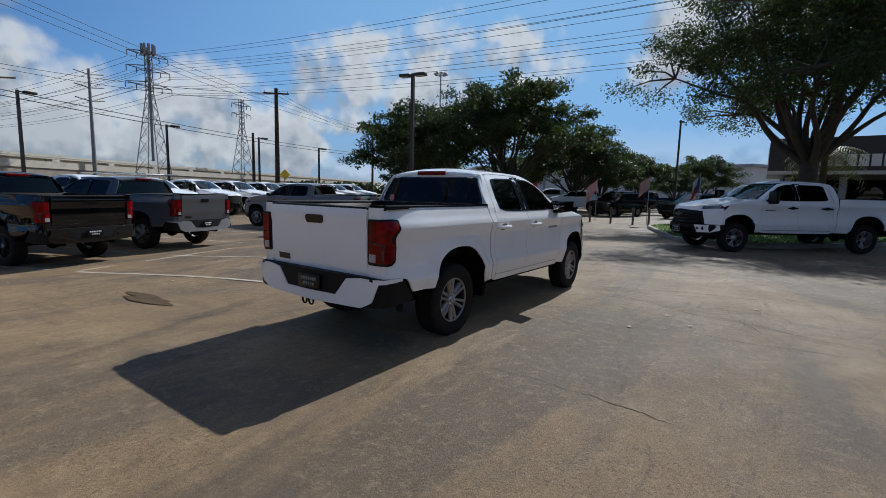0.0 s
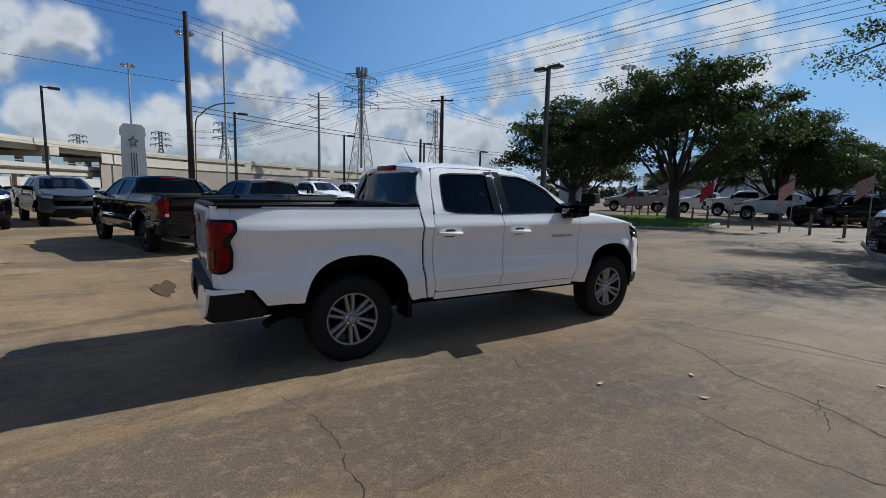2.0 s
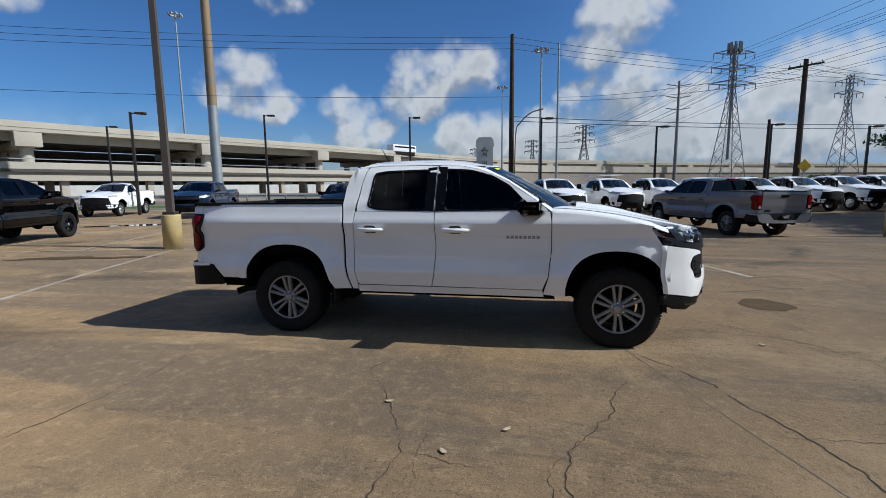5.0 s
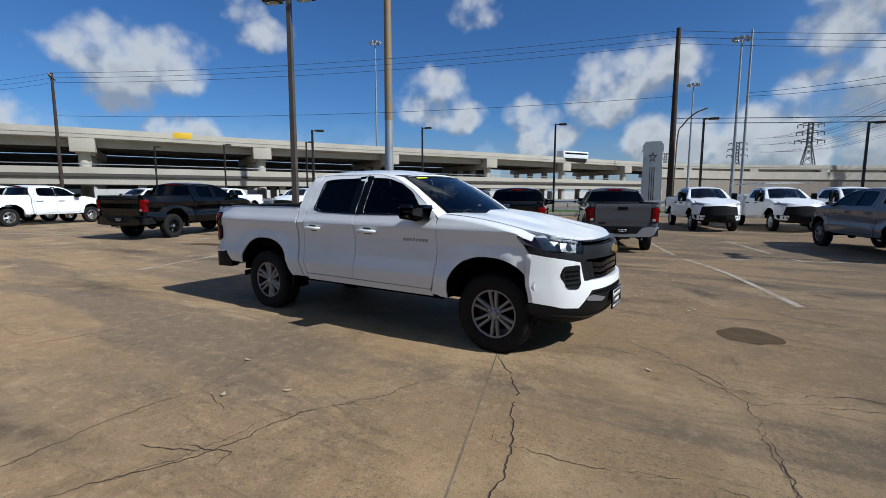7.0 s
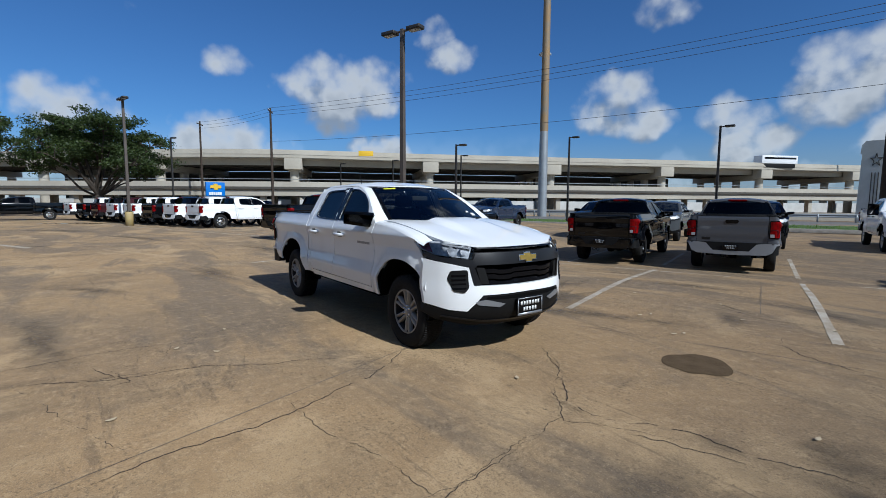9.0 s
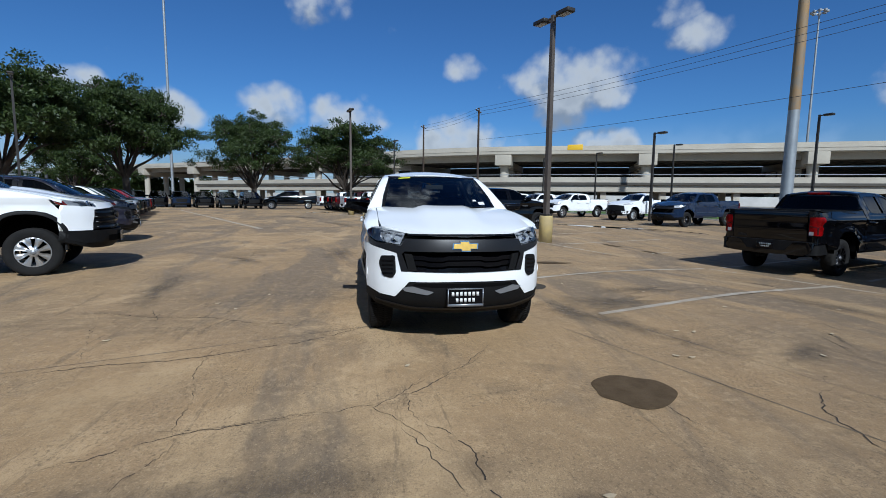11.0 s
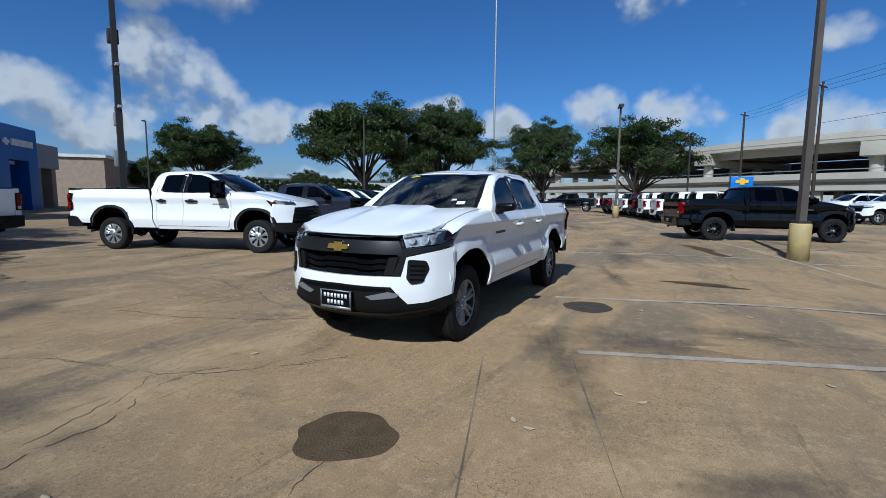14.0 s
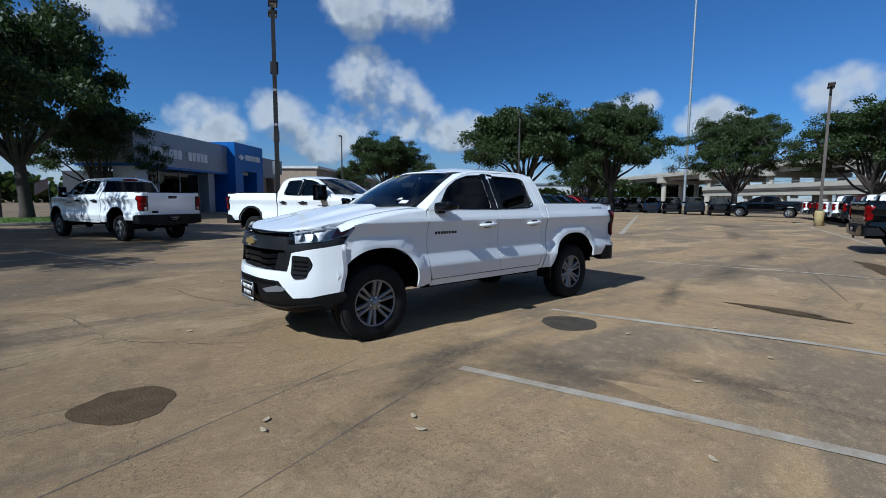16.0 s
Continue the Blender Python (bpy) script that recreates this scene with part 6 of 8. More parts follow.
for i, dz in enumerate((-0.1, -0.55, -1.0)):
    wire((-51.3, 14.2, 13.1 + dz), (0.75, 34.9, 13.6 + dz), 0.7, 0.016)
    wire((-69, 9.4, 13.3 + dz), (-51.3, 14.2, 13.1 + dz), 0.3, 0.014)
    wire((0.75, 34.9, 13.6 + dz), (52, 52, 11.4 + dz), 0.9, 0.018)
    wire((52, 52, 11.4 + dz), (130, 90, 12 + dz), 1.2, 0.025)
wire((-51.3, 14.2, 9.0), (0.75, 34.9, 8.8), 0.6, 0.016)
for dz in (0, -0.35):
    wire((0.75, 34.9, 7.2 + dz), (52, 52, 7.3 + dz), 0.5, 0.030)
    wire((22.0, 34.4, 9.9 + dz * 2), (5.4, 54.3, 12 + dz), 0.5, 0.02)
    wire((22.0, 34.4, 10.2 + dz), (52, 52, 11.2 + dz), 0.8, 0.016)
# curved service pipe beside the dark pole
pp = thing("service_arm", "curved grey service conduit between poles", "conduit", m=pose(0, 0, 0))
part("pipe", tube(spline([(1.05, 34.7, 0), (1.1, 34.7, 5.6), (1.5, 34.2, 6.6), (2.3, 33.0, 7.15), (3.2, 30.2, 7.0)], 6), 0.05, 8), RUST, pp)


def bollard(x, y):
    root = thing("bollard", "dark slim steel bollard in a row", "bollard", "bollards", m=pose(x, y, ground_z(x, y)))
    part("post", lathe([(0.055, -0.05), (0.055, 0.86), (0.045, 0.90), (0.0, 0.91)], 14, "z"), BROWN_STEEL, root)
    return root


first = bollard(22.6, 7.6)
for x, y in ((22.5, 6.45), (22.2, 5.2), (22.05, 4.0), (22.1, 2.85), (21.4, 1.9), (23.2, 9.0), (24.2, 10.4), (25.2, 11.8), (26.2, 13.2), (27.2, 14.6), (28.2, 16.0), (29.2, 17.4), (30.2, 18.8), (31.2, 20.2), (26.5, 0.4), (28.5, -0.6)):
    copy_thing(first, pose(x, y, ground_z(x, y)))


RED_CLOTH = mat("red_cloth", (0.42, 0.03, 0.035), 0.85, var=0.3, scale=6)
WHITE_CLOTH = mat("white_cloth", (0.65, 0.64, 0.62), 0.85, var=0.25, scale=6)
BLUE_CLOTH = mat("blue_cloth", (0.03, 0.06, 0.28), 0.85, var=0.3, scale=6)


def flag(x, y, kind, h=2.3, yaw=0.0, droop=0.55):
    """A small flag on a leaning pole, its cloth in folds; stripes and canton are separate bands."""
    z0 = ground_z(x, y)
    names = {"stripes": "red and white striped flag with blue canton", "lone": "red, white and blue flag on a pole", "red": "plain red flag on a thin pole"}
    root = thing("flag", names[kind], "flag", "flags at the entrance", m=pose(x, y, z0, 0, 0, yaw))
    part("pole", tube([(0, 0, 0), (0, 0, h)], 0.018, 8), GALV, root)

    def cloth(u, v):
        fold = 0.07 * math.sin(7 * u + 2.5 * v) * u
        return Vector((u * 0.72, fold * 0.7, h - 0.05 - v * 0.62 - droop * u * (0.7 + 0.3 * v)))

    def band(name, u0, u1, v0, v1, m, off=0.0):
        n = 10
        bm = bmesh.new()
        for o in (0.0, 0.006):
            lines = [[cloth(u0 + (u1 - u0) * k / n, v) + Vector((0, o + off, 0)) for k in range(n + 1)] for v in (v0, (v0 + v1) / 2, v1)]
            loft(lines, bm)
        part(name, bm, m, root)

    if kind == "stripes":
        for k in range(13):
            band("stripe", 0, 1, k / 13, (k + 1) / 13, RED_CLOTH if k % 2 == 0 else WHITE_CLOTH)
        band("canton", 0, 0.42, 0, 7 / 13, BLUE_CLOTH, -0.008)
    elif kind == "lone":
        band("canton", 0, 0.35, 0, 1, BLUE_CLOTH)
        band("upper_band", 0.35, 1, 0, 0.5, WHITE_CLOTH)
        band("lower_band", 0.35, 1, 0.5, 1, RED_CLOTH)
    else:
        band("cloth", 0, 1, 0, 1, RED_CLOTH)


flag(22.3, 2.2, "stripes", 2.6, 150, 0.5)
flag(21.9, -0.2, "lone", 2.7, 160, 0.7)
flag(24.5, 12.2, "stripes", 2.4, 160, 0.4)
flag(27.5, 16.5, "lone", 2.4, 150, 0.4)
flag(25.0, 9.8, "red", 2.4, 150, 0.6)
flag(23.4, 5.3, "stripes", 2.5, 150, 0.7)
flag(5.5, -33.0, "stripes", 2.6, 20, 0.5)


STEEL_FAR = mat("lattice_steel", (0.20, 0.205, 0.21), 0.6, 0.4, var=0.3, scale=0.3)


def lattice_tower(x, y, h, w, yaw, r=0.10, arms=((0.72, 0.16), (0.83, 0.15), (0.93, 0.14)), antenna=False):
    root = thing("lattice_tower", "grey steel lattice power pylon far off", "pylon", "pylons", m=pose(x, y, 0, 0, 0, yaw))
    bm = bmesh.new()

    def half(t):
        return w * (0.5 * (1 - t / 0.68) + 0.09 * t / 0.68) if t < 0.68 else w * 0.09

    levels = [0, 0.12, 0.24, 0.35, 0.45, 0.54, 0.62, 0.68, 0.74, 0.80, 0.86, 0.92, 0.97]
    for a, b in zip(levels, levels[1:]):
        wa, wb = half(a), half(b)
        for sx, sy in ((1, 1), (1, -1), (-1, 1), (-1, -1)):
            tube([(sx * wa, sy * wa, a * h), (sx * wb, sy * wb, b * h)], r, 4, bm, False)
        for k in range(4):
            c0, c1 = [((1, 1), (1, -1), (-1, -1), (-1, 1))[j % 4] for j in (k, k + 1)]
            tube([(c0[0] * wa, c0[1] * wa, a * h), (c1[0] * wb, c1[1] * wb, b * h)], r * 0.6, 3, bm, False)
            tube([(c1[0] * wa, c1[1] * wa, a * h), (c0[0] * wb, c0[1] * wb, b * h)], r * 0.6, 3, bm, False)
    part("lattice", bm, STEEL_FAR, root, smooth=False)
    for t, reach in arms:
        bm = bmesh.new()
        for s in (-1, 1):
            for q in (-1, 1):
                tube([(q * half(t), s * half(t), t * h), (0, s * reach * h, (t + 0.012) * h)], r * 0.7, 3, bm, False)
                tube([(q * half(t), s * half(t), (t + 0.035) * h), (0, s * reach * h, (t + 0.012) * h)], r * 0.7, 3, bm, False)
            tube([(0, s * reach * h, (t + 0.012) * h), (0, s * reach * h, (t - 0.03) * h)], r, 4, bm, False)
            tube([(0, s * reach * 0.55 * h, (t + 0.012) * h), (0, s * reach * 0.55 * h, (t - 0.03) * h)], r, 4, bm, False)
        part("arm", bm, STEEL_FAR, root, smooth=False)
    if antenna:
        bm = bmesh.new()
        for k in range(9):
            t = 2 * math.pi * k / 9
            box(2.0 * math.cos(t) - 0.3, 2.0 * math.cos(t) + 0.3, 2.0 * math.sin(t) - 0.3, 2.0 * math.sin(t) + 0.3, h * 0.94, h * 1.01, 0, bm)
        tube([(0, 0, h * 0.2), (0, 0, h * 0.99)], 0.5, 6, bm)
        part("antenna_head", bm, STEEL_FAR, root, "cluster of phone antennas", False)


lattice_tower(72, 183, 50, 9.5, 97, 0.16, antenna=True)
lattice_tower(146, 249, 52, 10.5, 97, 0.2, ((0.80, 0.12), (0.90, 0.12)))
lattice_tower(41, 372, 48, 13, 97, 0.3)
lattice_tower(2, 480, 48, 13, 97, 0.35)
lattice_tower(-60, 520, 44, 12, 97, 0.35)
lattice_tower(97, -190, 50, 15, 97, 0.16)
tp = thing("steel_monopole", "tall grey steel transmission pole far off", "pylon", "pylons", m=pose(58, 196, 0, 0, 0, 97))
part("shaft", tube([(0, 0, 0), (0, 0, 41)], [0.75, 0.4], 10), STEEL_FAR, tp)
for z in (30, 34.5, 39):
    part("arm", tube([(0, -4.6, z + 0.8), (0, 0, z), (0, 4.6, z + 0.8)], 0.18, 6), STEEL_FAR, tp)
for t, reach in ((0.72, 8.0), (0.83, 7.5), (0.93, 7.0)):
    for s in (-1, 1):
        for q in (0.55, 1.0):
            wire((72 + 0.12 * s * reach * q - s * reach * q * 0.99, 183 - 0.12 * s * reach * q, 50 * t - 1.5), (97 - s * reach * q * 0.99, -190, 50 * t - 1.5), 9.0, 0.045, 40)
            wire((72 - s * reach * q * 0.99, 183, 50 * t - 1.5), (20 - s * reach * q, 420, 46 * t), 7.0, 0.06, 30)

# ---- other vehicles ----
FULL = ((-1.2, -1.30), (-0.5, -0.55), (0.55, 0.60), (0.66, 0.90), (0.76, 1.02), (1.60, 2.02), (2.72, 3.14), (2.86, 3.27), (3.80, 4.21), (4.30, 4.72))
HDX = ((-1.2, -1.42), (-0.5, -0.56), (0.55, 0.62), (0.66, 1.22), (0.76, 1.34), (1.60, 2.10), (2.72, 3.42), (2.86, 3.58), (3.337, 4.09), (3.80, 4.62), (4.30, 5.28))
HDC = ((-1.2, -1.42), (-0.5, -0.56), (0.55, 0.62), (0.66, 0.98), (0.76, 1.10), (1.60, 2.18), (2.72, 3.32), (2.86, 3.50), (3.337, 4.01), (3.80, 4.54), (4.30, 5.20))
REG = ((-1.2, -1.30), (-0.5, -0.55), (0.55, 0.60), (0.66, 0.98), (0.76, 1.06), (1.60, 1.12), (2.72, 2.28), (2.86, 2.48), (3.337, 2.96), (3.80, 3.42), (4.30, 3.92))


def at(x, y, turn=0.0):
    return pose(x, y, ground_z(x, y), 0, 0, HEAD + turn)


full = dict(xwarp=FULL, sy=1.075, sz=1.06, tyre_r=0.415, step=0.11, fine=False)
# row behind the stall line, noses away
pickup("pickup_truck", "black crew-cab pickup with closed tailgate", BLACK, at(-0.86, 9.2), rim=RIM_BLACK, group="parked pickups", **full)
pickup("pickup_truck", "dark grey crew-cab pickup with silver tailgate bumper", GREY, at(2.1, 10.35), group="parked pickups", **full, rear_chrome=True)
gry_src = pickup("pickup_truck", "dark silver crew-cab pickup standing in the aisle", (0.16, 0.165, 0.175), at(9.7, 11.7), group="parked pickups", **full, rear_chrome=True)
blk_src = pickup("pickup_truck", "black crew-cab pickup on black wheels", BLACK, at(-12.1, 3.5), wheel="five", rim=RIM_BLACK, group="parked pickups", **full)
lite = dict(full, lite=True, step=0.16)
wht_src = pickup("pickup_truck", "white crew-cab pickup with bright wheels", WHITE, at(-23.7, 2.3, -3), wheel="five", rim=RIM_SILVER, group="parked pickups", **lite)
reg_src = pickup("pickup_truck", "white regular-cab work pickup", WHITE, at(-22.5, 20.0, 180), xwarp=REG, sy=1.075, sz=1.06, tyre_r=0.40, wheel="steel", rim=RIM_SILVER, group="parked pickups", front="hd", step=0.16, fine=False, lite=True)
hd_src = pickup("pickup_truck", "white heavy-duty extended-cab pickup with black bumpers", WHITE, at(-0.15, -10.75), xwarp=HDX, sy=1.08, sz=1.13, tall=0.03, hd=True, tyre_r=0.42, wheel="steel", rim=RIM_SILVER, front="hd", black_arch=True, group="parked pickups", step=0.09, fine=False, rear_chrome=False)
hc_src = pickup("pickup_truck", "white heavy-duty crew-cab pickup, tailgate closed", WHITE, pose(3.1, -13.5, 0, 0, 0, -69.2), xwarp=HDC, sy=1.08, sz=1.13, tall=0.03, hd=True, tyre_r=0.42, wheel="five", rim=RIM_GREY, front="hd", group="parked pickups", step=0.10, fine=False)
blk_far = pickup("pickup_truck", "dark blue crew-cab pickup facing the lot", BLUE, at(-16.2, 19.8, 180), wheel="five", rim=RIM_BLACK, group="parked pickups", **lite)
hd_far = pickup("pickup_truck", "white heavy-duty fleet pickup facing the lot", WHITE, at(3.0, 24.2, 180), xwarp=HDC, sy=1.08, sz=1.13, tall=0.03, hd=True, tyre_r=0.42, wheel="steel", rim=RIM_SILVER, front="hd", group="parked pickups", step=0.16, fine=False, lite=True)
recolour(copy_thing(hc_src, pose(14.84, -4.98, 0, 0, 0, 131)), WHITE, "white heavy-duty crew-cab pickup by a kerbed lawn")
recolour(copy_thing(wht_src, at(-27.6, 17.8, 180)), WHITE, "white crew-cab pickup facing the lot")
recolour(copy_thing(wht_src, at(-31.0, 16.4, 180)), WHITE, "white crew-cab pickup facing the lot")
recolour(copy_thing(wht_src, at(-34.0, 15.2, 180)), WHITE, "white crew-cab pickup facing the lot")
recolour(copy_thing(blk_far, at(-8.0, 20.2, 180)), BLACK, "black pickup facing the lot with paper plates")
recolour(copy_thing(blk_far, at(-5.6, 22.0, 180)), (0.07, 0.075, 0.08), "dark grey pickup facing the lot")
recolour(copy_thing(blk_far, at(-1.2, 21.5, 180)), BLACK, "black pickup facing the lot")
for k in range(8):
    src = hd_far
    recolour(copy_thing(src, at(6.2 + 3.1 * k * VX.x, 25.9 + 3.1 * k * VX.y, 180)), WHITE, "white heavy-duty fleet pickup facing the lot")
for k, c in enumerate((WHITE, BLACK, WHITE, WHITE, (0.04, 0.01, 0.012), BLACK, WHITE)):
    p = Vector((-23.7, 2.3, 0)) - VX * (2.9 * (k + 1))
    recolour(copy_thing(wht_src if c is WHITE else blk_far, at(p.x, p.y, -3)), c, "white crew-cab pickup in a row, tail out" if c is WHITE else "dark crew-cab pickup in a row, tail out")
recolour(copy_thing(wht_src, pose(-44.6, -6.6, 0, 0, 0, -90 + 6)), BLACK, "black crew-cab pickup with bright wheels, side on")
recolour(copy_thing(wht_src, pose(-56, 8.0, 0, 0, 0, 100)), WHITE, "white pickup far across the lot")
# far side of the entrance
for x, y, a, c, s in ((36, 9, 20, WHITE, wht_src), (40, 13, 30, WHITE, hd_far), (43, 18, 30, WHITE, wht_src), (38, 4, 10, BLACK, blk_far), (47, 8, 15, WHITE, hd_far), (50, 14, 25, WHITE, wht_src), (45, 24, 35, WHITE, hd_far), (54, 20, 30, WHITE, wht_src), (38, 22, 40, SILVER, wht_src), (49, 29, 40, WHITE, hd_far), (57, 3, 10, WHITE, hd_far)):
    recolour(copy_thing(s, pose(x, y, 0, 0, 0, a + 90)), c, "parked pickup beyond the lot entrance")


def suv(name, label, color, m, group=""):
    """A boxy sport utility vehicle, its rear axle over the origin."""
    root = thing(name, label, "suv", group, m=m)
    prof = ((0.28, 0.88), (0.45, 0.95), (0.70, 0.975), (0.95, 0.965), (1.08, 0.95), (1.20, 0.90), (1.45, 0.82), (1.70, 0.74), (1.80, 0.68))

    def half(x, z):
        y = table(prof, z)
        return y - (0.12 * ((x - 3.1) / 0.8) ** 2 if x > 3.1 else 0) - (0.06 * ((-0.4 - x) / 0.6) ** 2 if x < -0.4 else 0)

    def add(nm, bm, material, parent=None, lab="", paint=False):
        if material in (TINT, SCREEN):
            face_out(bm, Vector((0.9, 0, 1.0)))
        ob = part(nm, bm, material, parent or root, lab)
        if paint:
            ob.color = (*color, 1)
        return ob

    def arch(cx):
        return [(cx + 0.43 * math.cos(t), 0.42 + 0.42 * math.sin(t)) for t in (math.pi * (1 - k / 14) for k in range(15))]

    for s in (-1, 1):
        S = lambda x, z, d, s=s: Vector((x, s * (half(x, z) - d), z))
        low = [(-0.95, 0.42)] + arch(0.0) + arch(2.87) + [(3.62, 0.42), (3.75, 0.70), (3.66, 1.02), (3.2, 1.12), (2.45, 1.19), (-1.0, 1.22), (-1.06, 0.8)]
        side = add("body_side", sheet(low, S, 0.13), PAINT, paint=True)
        outer = [(-1.0, 1.222), (2.45, 1.192), (1.75, 1.70), (1.45, 1.775), (-0.55, 1.775), (-0.80, 1.70)]
        inner = [(-0.80, 1.27), (2.10, 1.245), (1.62, 1.64), (1.38, 1.70), (-0.50, 1.70), (-0.66, 1.64)]
        add("window_frame", ring(outer, inner, S, 60), PAINT, side, paint=True)
        add("window_pane", sheet(inner, lambda x, z, d, s=s: S(x, z, 0.012), 0.3, 0), TINT, side, "dark tinted glass")
        for x0, x1 in ((0.28, 0.36), (1.18, 1.26)):
            add("pillar_cover", sheet([(x0, 1.26), (x1, 1.26), (x1, 1.705), (x0, 1.705)], lambda x, z, d, s=s: S(x, z, d - 0.004), 0.2, 0.01), GLOSS_BLACK, side)
        add("headlamp", sheet([(3.42, 0.96), (3.66, 0.90), (3.68, 0.99), (3.45, 1.06)], lambda x, z, d, s=s: S(x, z, d - 0.01), 0.1, 0.02), LENS_WHITE, lab="clear headlamp")
        add("tail_lamp", sheet([(-1.03, 0.86), (-0.84, 0.90), (-0.82, 1.16), (-1.01, 1.18)], lambda x, z, d, s=s: S(x, z, d - 0.01), 0.1, 0.02), LENS_RED, lab="red tail lamp")
        add("door_mirror", box(1.98, 2.14, s * 0.92, s * 1.12, 1.20, 1.34, 0.03), GLOSS_BLACK, side)
        add("sill", box(0.42, 2.45, s * 0.86, s * 0.95, 0.30, 0.42, 0.02), PLASTIC)
        for cx in (0.0, 2.87):
            al = arch(cx)
            add("wheel_well", loft([[(x, s * 0.93, z) for x, z in al], [(x, s * 0.5, z) for x, z in al]]), VOID)
    top = [(-0.62, -0.66), (1.50, -0.66), (1.58, 0), (1.50, 0.66), (-0.62, 0.66)]
    add("roof", sheet(top, lambda x, y, d: Vector((x, y, 1.80 + 0.03 * (1 - (y / 0.66) ** 2) - 0.03 * ((x - 0.5) / 1.1) ** 2 - d)), 0.2), PAINT, paint=True)
    add("windscreen", loft([[(2.50 - 0.15 * abs(u) ** 2, 0.80 * u, 1.185) for u in (-1, -0.5, 0, 0.5, 1)], [(1.56 - 0.07 * u * u, 0.66 * u, 1.775 + 0.02 * (1 - u * u)) for u in (-1, -0.5, 0, 0.5, 1)]]), SCREEN, lab="windscreen")
    for s in (-1, 1):
        add("front_pillar", loft([[(2.35, s * 0.80, 1.185), (1.49, s * 0.66, 1.775)], [(2.42, s * half(2.42, 1.19), 1.19), (1.49, s * half(1.49, 1.77), 1.77)]]), PAINT, paint=True)
    add("tail_window", loft([[(-1.0, y, 1.22) for y in (-0.84, 0, 0.84)], [(-0.62, y, 1.76) for y in (-0.64, 0, 0.64)]]), TINT, lab="dark rear window")
    add("tailgate", loft([[(-1.06, y, 0.45) for y in (-0.84, 0, 0.84)], [(-1.10, y, 0.85) for y in (-0.86, 0, 0.86)], [(-1.0, y, 1.22) for y in (-0.85, 0, 0.85)]]), PAINT, paint=True)
    add("hood", sheet([(2.42, -0.82), (3.5, -0.78), (3.66, -0.45), (3.72, 0), (3.66, 0.45), (3.5, 0.78), (2.42, 0.82)], lambda x, y, d: Vector((x, y, 1.20 - 0.10 * ss(2.4, 3.75, x) - 0.04 * (y / 0.8) ** 2 - d)), 0.2), PAINT, paint=True)
    nose = lambda y, z, d: Vector((3.78 - 0.20 * (y / 0.85) ** 4 - 0.10 * (z - 0.7) ** 2 - d, y, z))
    add("nose_panel", sheet([(-0.84, 0.45), (0.84, 0.45), (0.84, 1.06), (0, 1.10), (-0.84, 1.06)], nose, 0.2), PAINT, paint=True)
    add("grille", sheet(rounded([(-0.5, 0.62), (0.5, 0.62), (0.58, 1.0), (-0.58, 1.0)], 0.06), lambda y, z, d: nose(y, z, d - 0.02), 0.2, 0.03), PLASTIC, lab="black grille")
    add("front_bumper", sheet([(-0.86, 0.30), (0.86, 0.30), (0.87, 0.52), (-0.87, 0.52)], lambda y, z, d: nose(y, z, d - 0.04), 0.2, 0.08), PLASTIC)
    add("rear_bumper", box(-1.18, -1.0, -0.86, 0.86, 0.36, 0.58, 0.04), PLASTIC)
    add("cabin", box(-0.9, 2.3, -0.7, 0.7, 0.42, 1.15), SEAT)
    add("underside", box(-0.95, 3.5, -0.6, 0.6, 0.28, 0.9), VOID)
    ms = [part(n, b, mt, root) for n, b, mt in zip(("tyre", "wheel", "hub_cap"), wheel_meshes("five", 0.375, RIM_GREY, 24), (RUBBER, RIM_GREY, SATIN))]
    done = False
    for x in (0.0, 2.87):
        for s in (-1, 1):
            if done:
                w, ty, cp = new("wheel", ms[1].data), new("tyre", ms[0].data), new("hub_cap", ms[2].data)
            else:
                (ty, w, cp), done = ms, True
            w.parent = root
            w.matrix_basis = pose(x, s * 0.80, 0.37, 0, 20 * s, 0 if s < 0 else 180)
            for o in (ty, cp):
                o.parent = w
                o.matrix_basis = Matrix.Identity(4)
    return root


# the row facing the aisle, from the white heavy-duty pickup on
suv_src = None
for k, (c, what) in enumerate((((0.022, 0.022, 0.035), "dark blue-grey suv"), (BLACK, "black suv"), (WHITE, "white suv"), (BLACK, "black suv"), (WHITE, "white suv"), ((0.012, 0.02, 0.016), "dark green suv"), (BLACK, "black suv"), (BLUE, "dark blue suv"), (RED, "dark red suv"), (BLACK, "black suv"))):
    p = Vector((-0.15, -10.75, 0)) - VX * (6.1 + 2.95 * k) + UX * 0.45
    m = at(p.x, p.y)
    if k == 0:
        recolour(copy_thing(gry_src, at(p.x, p.y)), c, "dark blue-grey pickup on black wheels, nose out")
    elif suv_src is None:
        suv_src = suv("suv", "black suv parked in a row, nose out", c, m, "parked suvs")
    else:
        recolour(copy_thing(suv_src, m), c, what + " parked in a row, nose out")
for k in range(11):
    c = (BLACK, (0.02, 0.025, 0.035), BLACK, BLUE, BLACK)[k % 5]
    recolour(copy_thing(suv_src, pose(-47.5 - 1.05 * k, -13.5 - 2.75 * k, 0, 0, 0, 22)), c, "dark suv in a far row under trees")
for k in range(7):
    recolour(copy_thing(suv_src, pose(-52 - 0.9 * k, -2.5 + 2.8 * k, 0, 0, 0, 15)), (BLACK, GREY, BLACK, WHITE)[k % 4], "suv in a far row under trees")
recolour(copy_thing(suv_src, pose(-13.5, -31.0, 0, 0, 0, 200)), (0.03, 0.022, 0.02), "dark brown suv in front of the showroom")
recolour(copy_thing(blk_far, pose(-8.5, -29.5, 0, 0, 0, 195)), BLACK, "black pickup in front of the showroom")
